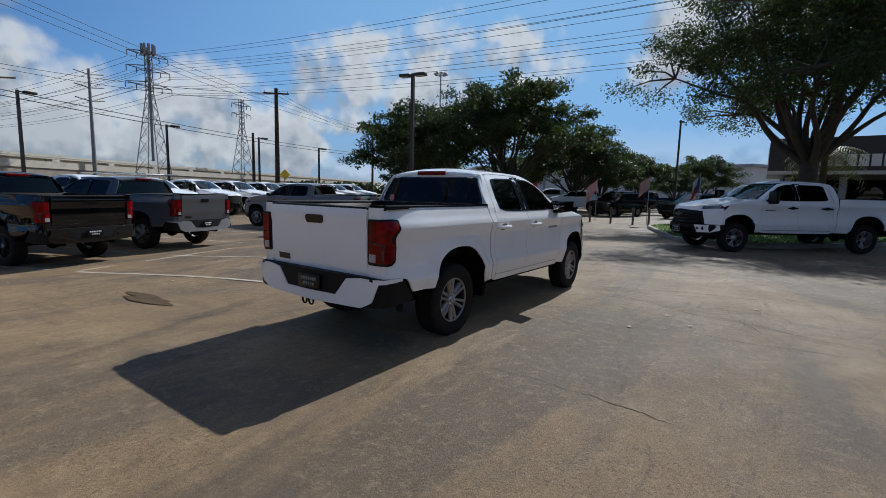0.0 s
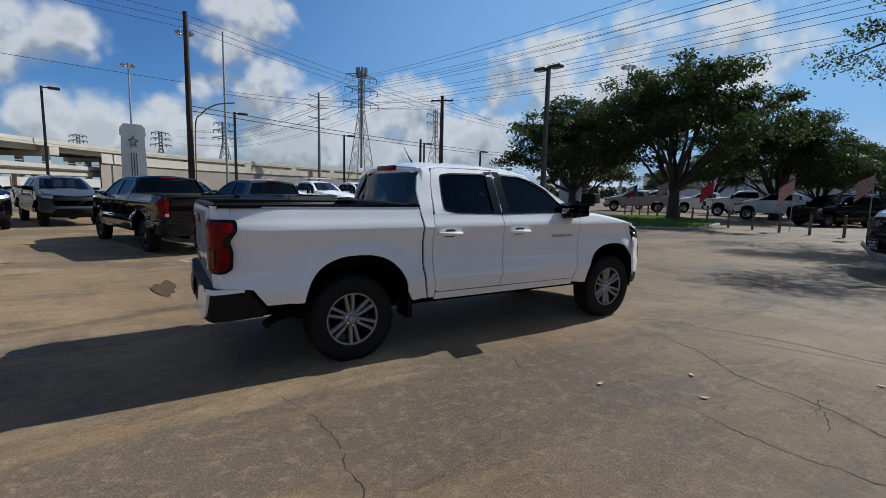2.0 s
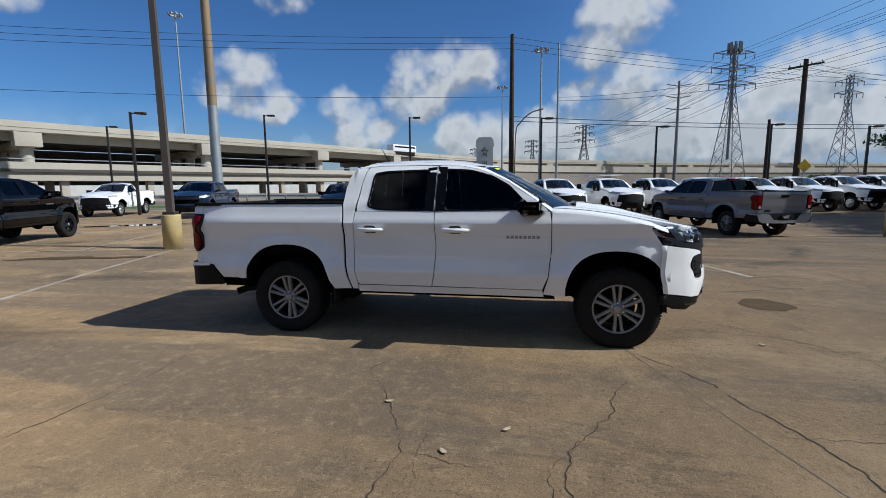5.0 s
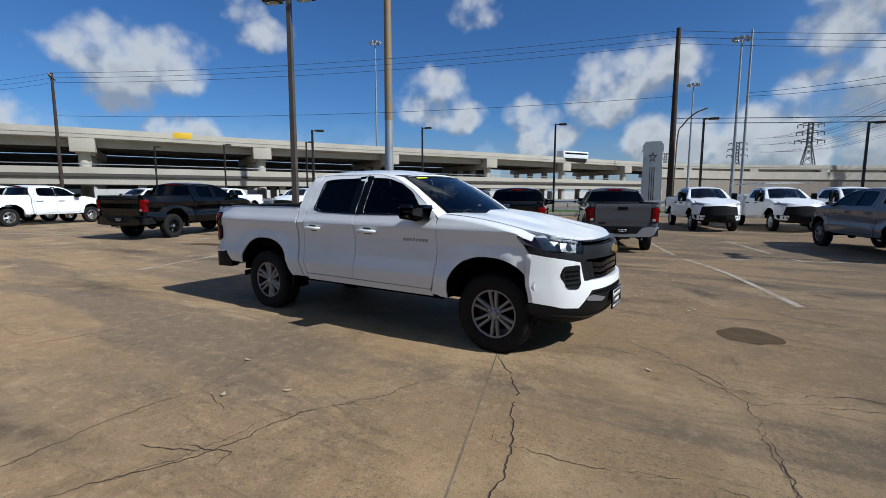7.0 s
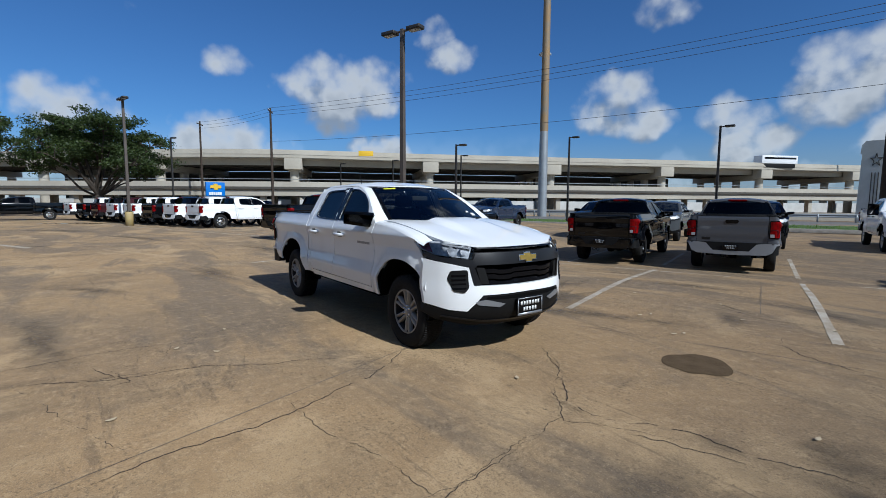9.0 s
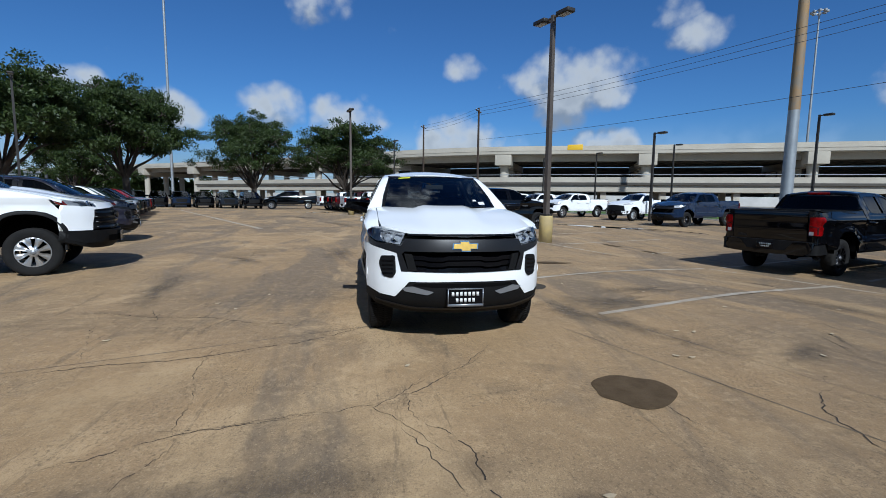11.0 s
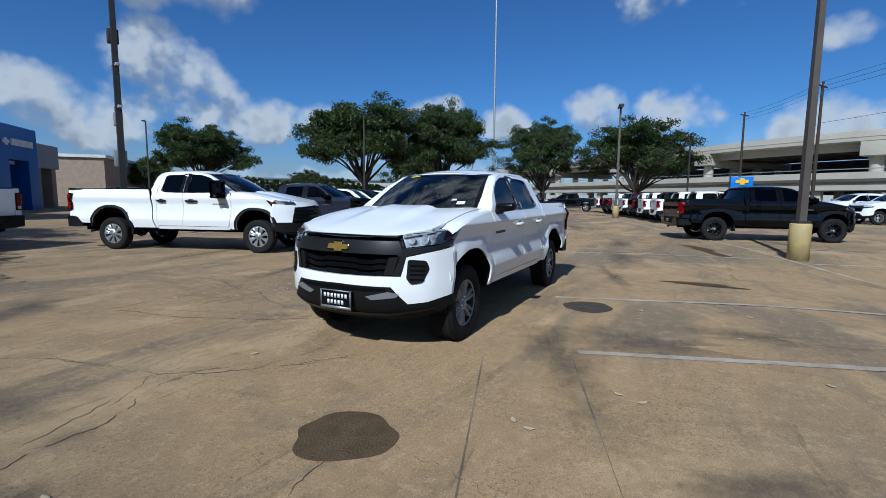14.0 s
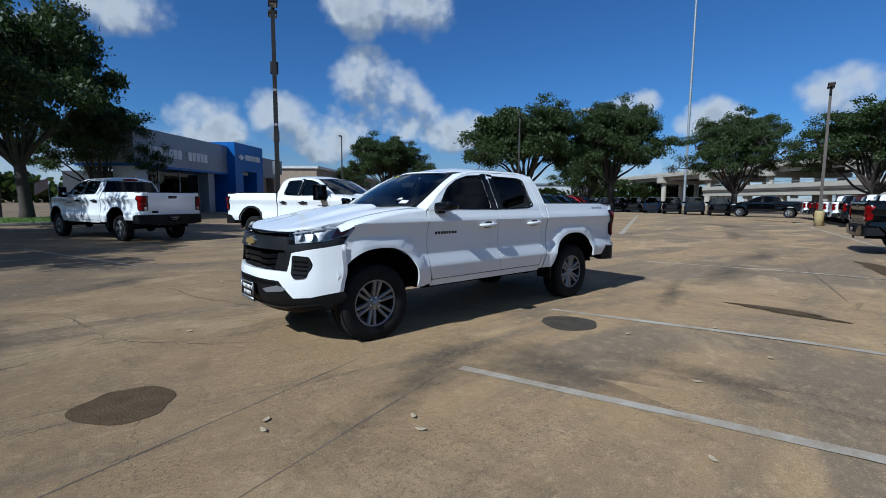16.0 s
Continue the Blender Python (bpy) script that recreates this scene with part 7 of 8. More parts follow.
for x, y, a, c in ((33, 6, 160, BLACK), (34.5, 1.0, 150, (0.05, 0.08, 0.07)), (41, -1, 160, WHITE), (45, 2, 160, BLACK), (50, -3, 170, WHITE)):
    recolour(copy_thing(suv_src, pose(x, y, 0, 0, 0, a)), c, "parked car beyond the lot entrance")
# work truck rack
rk = thing("ladder_rack", "white service body with ladder rack on a fleet truck", "service body", m=at(6.2, 25.9, 180))
SERVICE = mat("white_service_body", (0.72, 0.72, 0.70), 0.4, var=0.2, scale=3)
part("utility_box", box(-1.5, 0.95, -1.1, -0.72, 0.62, 1.72, 0.02), SERVICE, rk)
part("utility_box", box(-1.5, 0.95, 0.72, 1.1, 0.62, 1.72, 0.02), SERVICE, rk)
for s in (-1, 1):
    part("rail", tube([(-1.4, s * 0.95, 1.72), (-1.4, s * 0.95, 2.25), (3.2, s * 0.95, 2.25)], 0.03, 6), SERVICE, rk)
for x in (-1.3, 0.4, 2.2):
    part("crossbar", tube([(x, -0.95, 2.25), (x, 0.95, 2.25)], 0.03, 6), SERVICE, rk)


def box_truck(x, y, yaw):
    root = thing("box_truck", "dark flatbed truck chassis parked by trees", "truck", m=pose(x, y, 0, 0, 0, yaw))
    part("cab", box(3.2, 4.9, -1.05, 1.05, 0.75, 2.55, 0.15), SERVICE, root, "pale truck cab")
    part("windscreen", box(4.86, 4.92, -0.9, 0.9, 1.6, 2.3, 0.02), GLOSS_BLACK, root)
    part("hood", box(4.8, 5.9, -0.9, 0.9, 0.8, 1.55, 0.12), PLASTIC, root)
    part("chassis", box(-2.5, 5.6, -0.45, 0.45, 0.6, 0.85, 0.02), PLASTIC, root)
    part("bed", box(-2.8, 3.0, -1.2, 1.2, 0.95, 1.10, 0.02), PLASTIC, root)
    for px in (-1.0, 4.6):
        for s in (-1, 1):
            part("wheel", lathe([(0.0, -0.12), (0.25, -0.13), (0.46, -0.14), (0.5, -0.1), (0.5, 0.1), (0.46, 0.14), (0.0, 0.12)], 20, centre=(px, s * 0.95, 0.5)), RUBBER, root)


box_truck(24.0, 24.5, -62)

# ---- trees ----
BARK = mat("oak_bark", (0.075, 0.058, 0.045), 0.9, var=0.6, scale=3, bump=0.6, bump_scale=25)
LEAF = leaf_mat("oak_leaves", (0.024, 0.044, 0.010), (0.072, 0.106, 0.024))
PALM = leaf_mat("palm_leaves", (0.05, 0.08, 0.02), (0.14, 0.15, 0.05))


def oak_meshes(seed, h, spread, leaves, size, clumps=260, low=-0.3, forked=0.19):
    """A short trunk, arching limbs and a broad crown of leaf clumps with gaps between them."""
    rnd = random.Random(seed)
    wood = bmesh.new()
    R = h * 0.58 * spread
    fork = Vector((rnd.uniform(-0.2, 0.2), rnd.uniform(-0.2, 0.2), h * forked))
    tube([Vector((0, 0, -0.2)), Vector((0.02, 0.03, h * 0.05)), fork * 0.6 + Vector((0, 0, h * 0.02)), fork + Vector((0, 0, 0.2))], [h * 0.048, h * 0.036, h * 0.032, h * 0.030], 12, wood, False)
    wobble = [rnd.uniform(0, 6.28) for _ in range(4)]

    def skin(az, el):
        k = 1 + 0.07 * math.sin(2 * az + wobble[0]) + 0.05 * math.sin(3 * az + wobble[1]) + 0.05 * math.sin(5 * az + 3 * el + wobble[2])
        return Vector((R * k * math.cos(az) * math.cos(el), R * k * math.sin(az) * math.cos(el), h * 0.50 + h * 0.47 * k * math.sin(el)))

    limbs, lobes = [], []
    n = 11
    for i in range(n + 8):
        ring_no = 0 if i < n else 1
        az = 2 * math.pi * (i + rnd.uniform(-0.3, 0.3)) / (n if ring_no == 0 else 8)
        el = low + (0.0, 0.55, 0.2, 0.8)[i % 4] if ring_no == 0 else rnd.uniform(0.75, 1.4)
        end = fork + (skin(az, el) - fork) * (0.84 if ring_no == 0 else 0.86)
        lobes.append((end, R * rnd.uniform(0.23, 0.31)))
        lobes.append((fork.lerp(end, rnd.uniform(0.58, 0.72)) + Vector((0, 0, h * rnd.uniform(0.06, 0.14))), R * rnd.uniform(0.26, 0.34)))
        mid = fork.lerp(end, 0.45) + Vector((0, 0, rnd.uniform(-0.02, 0.08) * h))
        pts = spline([fork - Vector((0, 0, 0.1)), fork.lerp(mid, 0.5) + Vector((rnd.uniform(-0.3, 0.3), rnd.uniform(-0.3, 0.3), rnd.uniform(-0.3, 0.2))), mid, mid.lerp(end, 0.5) + Vector((rnd.uniform(-0.4, 0.4), rnd.uniform(-0.4, 0.4), rnd.uniform(-0.2, 0.4))), end], 4)
        r0 = h * rnd.uniform(0.011, 0.016)
        tube(pts, [r0 * (1 - 0.82 * k / (len(pts) - 1)) for k in range(len(pts))], 7, wood, False)
        limbs += pts[6:]
    centres = []
    for i in range(clumps):
        c0, lr = lobes[i % len(lobes)]
        u, v = rnd.uniform(-0.5, 1.0), rnd.uniform(0, 6.28)
        w = math.sqrt(1 - u * u)
        c = c0 + Vector((w * math.cos(v) * 1.25, w * math.sin(v) * 1.25, u * 0.9)) * lr * rnd.uniform(0.45, 1.08)
        centres.append(c)
        near = min(limbs, key=lambda q: (q - c).length)
        bend = near.lerp(c, 0.5) + Vector((rnd.uniform(-0.3, 0.3), rnd.uniform(-0.3, 0.3), rnd.uniform(-0.1, 0.3)))
        tube([near, bend, c], [h * 0.005, h * 0.0035, h * 0.0015], 5, wood, False)
    verts, faces = [], []
    per = leaves // clumps
    for c in centres:
        cr = R * rnd.uniform(0.085, 0.165)
        for i in range(per):
            rr = cr * rnd.random() ** 0.45
            u, v = rnd.uniform(-1, 1), rnd.uniform(0, 6.28)
            w = math.sqrt(1 - u * u)
            p = c + Vector((w * math.cos(v) * 1.15, w * math.sin(v) * 1.15, u * 0.62)) * rr * (1 + 0.25 * math.sin(5 * v + 4 * u))
            nrm = Vector((rnd.gauss(0, 1), rnd.gauss(0, 1), rnd.gauss(0.7, 1))).normalized()
            a = nrm.orthogonal().normalized()
            a.rotate(Matrix.Rotation(rnd.uniform(0, 6.28), 3, nrm))
            b = nrm.cross(a)
            s = size * rnd.uniform(0.55, 1.3)
            j = len(verts)
            verts += [p - a * s, p + b * s * 0.5, p + a * s, p - b * s * 0.5]
            faces.append((j, j + 1, j + 2, j + 3))
    me = bpy.data.meshes.new("crown")
    me.from_pydata([tuple(v) for v in verts], [], faces)
    me.materials.append(LEAF)
    return wood, me


def oak(seed, h, spread, leaves, size, m, label="spreading live oak with dense dark green crown", clumps=260, low=-0.3, forked=0.19):
    root = thing("tree", label, "tree", "oak trees", m=m)
    wood, me = oak_meshes(seed, h, spread, leaves, size, clumps, low, forked)
    part("trunk", wood, BARK, root)
    cr = new("crown", me)
    cr.parent = root
    return root


def tree_at(x, y, s=1.0, turn=0.0, sx=1.0):
    return pose(x, y, ground_z(x, y), 0, 0, turn) @ Matrix.Diagonal((s * sx, s * sx, s, 1))


def tree_copy(src, x, y, s=1.0, turn=0.0, wide=1.0):
    c = copy_thing(src, pose(x, y, ground_z(x, y), 0, 0, turn))
    c.scale = (s * wide, s * wide, s)
    return c


near_oak = oak(11, 12.2, 1.04, 125000, 0.075, pose(24.2, -4.4, 0.1, 0, 0, 40), "large spreading live oak on a lawn island", 330, 0.16, 0.25)
oak_a = oak(5, 9.6, 1.0, 52000, 0.105, pose(26.0, 12.7, 0.1, 0, 0, 0), clumps=240, low=0.0)
oak_b = oak(23, 8.2, 1.08, 34000, 0.12, pose(24.8, 20.0, 0.1, 0, 0, 0), clumps=210, low=0.0)
oak_c = oak(37, 12.9, 0.98, 80000, 0.15, pose(-38.5, -31.5, 0, 0, 0, 0), clumps=330, low=0.14, forked=0.23)
for src, x, y, s, t, w in ((oak_a, 35.0, 11.0, 0.80, 120, 1), (oak_b, 41, 10.5, 0.74, 60, 1), (oak_b, 50, 10.0, 0.74, 200, 1), (oak_a, 57, 7.0, 0.55, 240, 1), (oak_b, 31.0, 24.5, 0.8, 150, 1),
                           (oak_c, -49.0, -26.5, 1.08, 50, 0.80), (oak_a, -55.0, -14.5, 1.25, 10, 0.82), (oak_a, -59.5, -3.0, 1.25, 130, 1.1), (oak_c, -39.0, -63.0, 0.95, 210, 1),
                           (oak_c, 6.6, -33.0, 1.05, 80, 0.72), (oak_a, 2.3, -38.0, 0.88, 20, 0.85), (oak_a, 14.5, -11.2, 0.9, 75, 1), (oak_a, 11.4, -19.5, 1.05, 190, 1.05),
                           (oak_b, -62, -38, 1.1, 220, 1), (oak_b, 70, 6, 0.9, 90, 1), (oak_a, 62, 30, 0.8, 10, 1), (oak_b, 75, 45, 0.8, 10, 1), (oak_b, -75, -75, 0.9, 50, 1), (oak_a, -50, -95, 0.9, 50, 1), (oak_b, -24, -95, 0.9, 50, 1)):
    tree_copy(src, x, y, s, t, w)


def far_woods(points, label):
    """A low line of far tree tops, too far to count."""
    rnd = random.Random(9)
    verts, faces = [], []
    for x0, y0, x1, y1, h, n in points:
        for i in range(n):
            t = rnd.random()
            hh = h * (0.72 + 0.28 * math.sin(t * 37) * math.sin(t * 11 + 1))
            c = Vector((x0 + (x1 - x0) * t + rnd.gauss(0, 2), y0 + (y1 - y0) * t + rnd.gauss(0, 2), hh * rnd.random() ** 0.7))
            a = Vector((rnd.gauss(0, 1), rnd.gauss(0, 1), rnd.gauss(0, 1))).normalized()
            b = a.orthogonal().normalized()
            j = len(verts)
            s = rnd.uniform(0.4, 1.0)
            verts += [c - a * s, c + b * s, c + a * s, c - b * s]
            faces.append((j, j + 1, j + 2, j + 3))
    me = bpy.data.meshes.new("woods")
    me.from_pydata([tuple(v) for v in verts], [], faces)
    me.materials.append(LEAF)
    tagged(new("far_woods", me), label, "trees", kind="stuff")


far_woods(((-150, -90, -60, -150, 8, 5000), (-60, -150, 40, -140, 8, 5000), (150, 60, 120, 160, 5, 5000), (170, -40, 150, 60, 9, 4000), (-190, -60, -150, -90, 9, 3000), (120, 160, 60, 230, 4, 3000)), "low dark line of far trees")


def palm(x, y, h):
    rnd = random.Random(4)
    root = thing("palm_tree", "palm tree with drooping yellow-green fronds", "tree", m=pose(x, y, 0.1))
    part("trunk", tube([(0, 0, 0), (0.1, 0, h * 0.5), (0.05, 0, h)], [0.22, 0.17, 0.15], 10), BARK, root)
    for k in range(26):
        a, e = 2.4 * k, 0.9 - 1.5 * (k / 26)
        bm = bmesh.new()
        line = []
        for j in range(9):
            t = j / 8
            line.append(Vector((math.cos(a) * 1.9 * t * math.cos(e * (1 - t)), math.sin(a) * 1.9 * t * math.cos(e * (1 - t)), h + 1.3 * e * t - 1.3 * t * t)))
        for j in range(1, 9):
            d = (line[j] - line[j - 1]).normalized()
            sd = d.cross(Vector((0, 0, 1))).normalized()
            for s in (-1, 1):
                for q in range(2):
                    p = line[j - 1].lerp(line[j], q / 2)
                    tip = p + sd * s * 0.5 + d * 0.25 - Vector((0, 0, 0.2))
                    bm.faces.new([bm.verts.new(v) for v in (p, p + d * 0.07, tip)])
        part("frond", bm, PALM, root)


palm(29.5, -5.2, 4.2)

# ---- highway, buildings, signs ----
CONC = mat("bridge_concrete", (0.45, 0.41, 0.335), 0.85, var=0.6, scale=0.25, dark=(0.33, 0.29, 0.23), bump=0.2, bump_scale=5)
# dark copy of the bridge concrete, underdeck shade put into its colour
CONC_DARK = mat("underdeck_shade_concrete", (0.085, 0.076, 0.064), 0.9, var=0.4, scale=0.3)
WALL_TAN = mat("retaining_wall", (0.27, 0.235, 0.19), 0.9, var=0.6, scale=0.15, dark=(0.22, 0.17, 0.13))
PANEL_GREY = mat("grey_metal_cladding", (0.30, 0.315, 0.34), 0.45, 0.3, var=0.2, scale=0.8)
PANEL_DARK = mat("dark_cladding", (0.05, 0.05, 0.055), 0.5, var=0.3, scale=0.8)
PANEL_BLUE = mat("blue_cladding", (0.012, 0.12, 0.42), 0.35, 0.1, var=0.15, scale=0.8)
PANEL_WHITE = mat("white_cladding", (0.62, 0.62, 0.60), 0.5, var=0.3, scale=0.6)
BRICK_TAN = mat("tan_stone_front", (0.33, 0.25, 0.18), 0.85, var=0.4, scale=1.2)
SHOP_GLASS = glass_mat("shop_glass", (0.10, 0.12, 0.13))
SIGN_WHITE = mat("sign_white", (0.75, 0.75, 0.75), 0.5)
SIGN_YELLOW = mat("sign_yellow", (0.72, 0.44, 0.02), 0.5)
SIGN_BLUE = mat("sign_blue", (0.01, 0.16, 0.55), 0.4)


def way(points, n=12):
    return [Vector((p.x, p.y, 0)) for p in spline([(x, y, 0) for x, y in points], n)]


def ribbon(line, section, bm=None):
    """Sweeps a closed section of (across, up) along a line; across is positive to the line's right."""
    rows = []
    for i, p in enumerate(line):
        d = (line[min(i + 1, len(line) - 1)] - line[max(i - 1, 0)]).normalized()
        nrm = Vector((d.y, -d.x, 0))
        rows.append([p + nrm * a + Vector((0, 0, z)) for a, z in section])
    bm = bm or bmesh.new()
    own = loft(rows, None, True)
    for e in own.edges:
        e.smooth = False
    return merged(bm, own)


UPPER = way(((-400, -320), (-240, -170), (-125, -30), (-82, 15), (-66, 48), (-44, 92), (-4, 165), (80, 225), (170, 272), (420, 400)))
hw = thing("overpass", "long two-level concrete highway overpass", "overpass", kind="structure")
part("deck", ribbon(UPPER, [(0, 9.45), (0, 10.1), (-0.1, 10.1), (-0.1, 9.9), (-19.9, 9.9), (-19.9, 10.1), (-20, 10.1), (-20, 9.45)]), CONC, hw)
part("near_parapet", ribbon(UPPER, [(0.0, 10.1), (0.06, 10.1), (-0.02, 10.95), (-0.26, 10.95), (-0.4, 10.1)]), CONC, hw, "pale concrete parapet")
part("far_parapet", ribbon(UPPER, [(-19.6, 10.1), (-19.75, 10.95), (-20.0, 10.95), (-20.05, 10.1)]), CONC, hw)
# inner girders take the dark copy, so their shade is in the colour
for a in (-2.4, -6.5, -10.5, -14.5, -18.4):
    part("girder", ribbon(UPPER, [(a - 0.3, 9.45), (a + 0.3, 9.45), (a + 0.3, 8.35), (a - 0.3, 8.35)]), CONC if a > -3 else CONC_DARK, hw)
part("rail_band", ribbon(UPPER, [(0.07, 9.55), (0.12, 9.55), (0.12, 9.9), (0.07, 9.9)]), CONC, hw)
total = 0.0
pts = []
for a, b in zip(UPPER, UPPER[1:]):
    seg = (b - a).length
    while total + seg >= 25.0 * (len(pts) + 1):
        t = (25.0 * (len(pts) + 1) - total) / seg
        d = (b - a).normalized()
        pts.append((a.lerp(b, t), d))
    total += seg
for p, d in pts:
    if p.length > 330:
        continue
    yaw = math.degrees(math.atan2(d.y, d.x))
    pr = thing("bridge_pier", "pale concrete bridge pier with hammerhead cap", "bridge pier", "bridge piers", "structure", m=pose(p.x, p.y, 0, 0, 0, yaw))
    part("cap", box(-1.1, 1.1, 1.7, 20.2, 7.2, 8.4, 0.05), CONC, pr)
    part("cap_end", box(-1.5, 1.5, -0.5, 1.8, 7.5, 9.43, 0.05), CONC, pr)
    for yy in (1.4, 7.5, 13.0, 18.6):
        part("column", tube([(0, yy, -0.2), (0, yy, 7.55)], 0.8, 16), CONC, pr)

inner = [p for p in UPPER if -25 < p.y < 110]
# added wall, coloured dark to paint the shade in the gap below
part("underdeck_shade_wall", ribbon(inner, [(-21, -0.2), (-21, 8.4), (-21.4, 8.4), (-21.4, -0.2)]), CONC_DARK, hw, "added dark wall that paints the shade under the deck")
LOWER = way(((-120, -42), (-96, -14), (-70, 18), (-55, 48), (-34, 92), (6, 162), (88, 219), (176, 264), (420, 388)))
lr = thing("frontage_ramp", "lower concrete ramp with solid parapet", "ramp", kind="structure")
part("deck", ribbon(LOWER, [(0, 2.7), (0, 4.1), (-9, 4.1), (-9, 2.7)]), CONC, lr)
part("parapet", ribbon(LOWER, [(0.05, 4.1), (0.25, 4.1), (0.2, 4.95), (0.0, 4.95)]), CONC, lr)
part("hand_rail", ribbon(LOWER, [(0.06, 5.3), (0.16, 5.3), (0.16, 5.4), (0.06, 5.4)]), GALV, lr)
# dark strip along the near edge of the ramp deck
part("dark_edge_strip", ribbon(LOWER, [(0.3, 3.75), (0.36, 3.75), (0.36, 4.12), (0.3, 4.12)]), CONC_DARK, lr)
acc = 0.0
for a, b in zip(LOWER, LOWER[1:]):
    acc += (b - a).length
    if acc > 9 and a.length < 130:
        acc = 0.0
        d = (b - a).normalized()
        q = thing("ramp_column", "square concrete column under the ramp", "column", "ramp columns", "structure", m=pose(a.x, a.y, 0, 0, 0, math.degrees(math.atan2(d.y, d.x))))
        part("shaft", box(-0.45, 0.45, 0.6, 1.5, -0.2, 2.72, 0.03), CONC, q)
        part("shaft", box(-0.45, 0.45, 7.0, 7.9, -0.2, 2.72, 0.03), CONC, q)
back_wall = [p + Vector((-13, 4, 0)) for p in LOWER]
tagged(obj("wall_highway", ribbon(back_wall, [(0, -0.2), (0, 2.2), (-0.4, 2.2), (-0.4, -0.2)]), PANEL_WHITE, False), "pale wall behind the ramp columns", "wall", kind="structure")
# solid embankment wall where the ramps come down
EMB = [p + Vector((1.5, -1.0, 0)) for p in LOWER if p.y > 132]
emb = ribbon(EMB, [(0.4, -0.2), (0.4, 7.4), (0.1, 7.4), (0.1, -0.2)])
tagged(obj("wall_embankment", emb, WALL_TAN, False), "long tan retaining wall of the highway", "wall", kind="structure")
part_line = [p + Vector((1.5, -1.0, 0)) for p in LOWER if p.y > 132]
top = thing("wall_parapet", "pale parapet panels on the retaining wall", "parapet", kind="structure")
part("band", ribbon(part_line, [(0.6, 5.9), (0.75, 5.9), (0.7, 8.1), (0.55, 8.1)]), CONC, top)
GUARD = way(((-92, 2), (-62, 27), (-40, 40), (-14, 48), (20, 60), (70, 78)))
gr = thing("guard_rail", "galvanised guard rail beside the road", "guard rail", kind="structure")
part("beam", ribbon(GUARD, [(0, 0.45), (0.06, 0.5), (0.0, 0.6), (0.06, 0.7), (0, 0.78), (-0.03, 0.62)]), GALV, gr)
low = ribbon(GUARD, [(-7.0, 0), (-6.8, 0.82), (-6.6, 0.82), (-6.4, 0)])
part("low_barrier", low, CONC, gr)
acc = 0.0
for a, b in zip(GUARD, GUARD[1:]):
    part("post", box(a.x - 0.06, a.x + 0.06, a.y - 0.06, a.y + 0.06, 0, 0.75), GALV, gr)

# star pylon
sp = thing("star_pylon", "tall white concrete pylon with a raised star", "pylon", kind="", m=pose(-3.5, 55.0, 0, 0, 0, 6) @ Matrix.Diagonal((0.66, 0.93, 0.93, 1)))
STAR_CONC = mat("white_pylon_concrete", (0.66, 0.64, 0.58), 0.8, var=0.3, scale=0.5)
shaft = bmesh.new()
loft([[(a * w, b * 0.45, z) for a, b in ((-1, -1), (1, -1), (1, 1), (-1, 1))] for z, w in ((-0.2, 1.75), (6.9, 1.55), (6.9, 1.75), (7.75, 1.65), (8.15, 1.2))], shaft, True)
shaft.faces.new(shaft.verts[-4:])
for e in shaft.edges:
    e.smooth = False
part("shaft", shaft, STAR_CONC, sp)
star = [((0.75 if k % 2 == 0 else 0.30) * math.sin(math.pi * k / 5), 6.2 + (0.75 if k % 2 == 0 else 0.30) * math.cos(math.pi * k / 5)) for k in range(10)]
part("star", ring(star, [(x * 0.72, 6.2 + (z - 6.2) * 0.72) for x, z in star], lambda x, z, d: Vector((x, -0.53 + d, z)), 60, 0.1), CONC_DARK, sp, "dark raised star outline")
for x in (-0.35, 0.0, 0.35):
    part("flute", box(x - 0.06, x + 0.06, -0.50, -0.43, 0.5, 5.0, 0.01), CONC_DARK, sp)


def letters(root, name, x0, z0, n, w, h, m, fmap, label):
    """Lettering as plain bars."""
    bm = bmesh.new()
    for k in range(n):
        a = x0 + k * w * 1.25
        prism([(a, z0), (a + w, z0), (a + w, z0 + h), (a, z0 + h)], fmap, -0.10, 0.02, bm)
    part(name, bm, m, root, label, False)


def bowtie(root, cx, cz, s, m, fmap):
    pts = [(-0.5, -0.14), (-0.17, -0.14), (-0.15, -0.28), (0.2, -0.28), (0.18, -0.14), (0.46, -0.14), (0.5, 0.14), (0.17, 0.14), (0.15, 0.28), (-0.2, 0.28), (-0.18, 0.14), (-0.46, 0.14)]
    part("emblem", prism([(cx + x * s, cz + z * s) for x, z in pts], fmap, -0.08, 0.02), m, root, "gold emblem as a plain shape", False)


# showroom: front face along local x, facing local -y
show = thing("showroom_building", "grey car showroom with blue entrance portal", "building", m=pose(0, 0, 0))
show.matrix_world = pose(-17.5, -55.5, 0, 0, 0, 45.6)


def show_box(nm, x0, x1, y0, y1, z0, z1, m, label="", bevel=0.0):
    return part(nm, box(26 - x1, 26 - x0, y0, y1, z0, z1, bevel), m, show, label, False)


# the lot lies on the +y side of this front
show_box("wall", 0.6, 24, -6, -0.8, 0, 3.4, PANEL_DARK, "dark recessed lower wall")
show_box("fascia", -0.4, 12.6, -4, 0.6, 3.9, 6.6, PANEL_GREY, "grey metal fascia")
show_box("fascia", 18.6, 26, -16, 0.2, 3.9, 6.2, PANEL_GREY, "grey metal fascia")
show_box("blue_band", -0.45, 12.6, -4.05, 0.65, 3.72, 3.9, PANEL_BLUE, "blue edge strip")
show_box("corner_pillar", -0.3, 1.1, -1.2, 0.5, 0, 3.72, PANEL_WHITE)
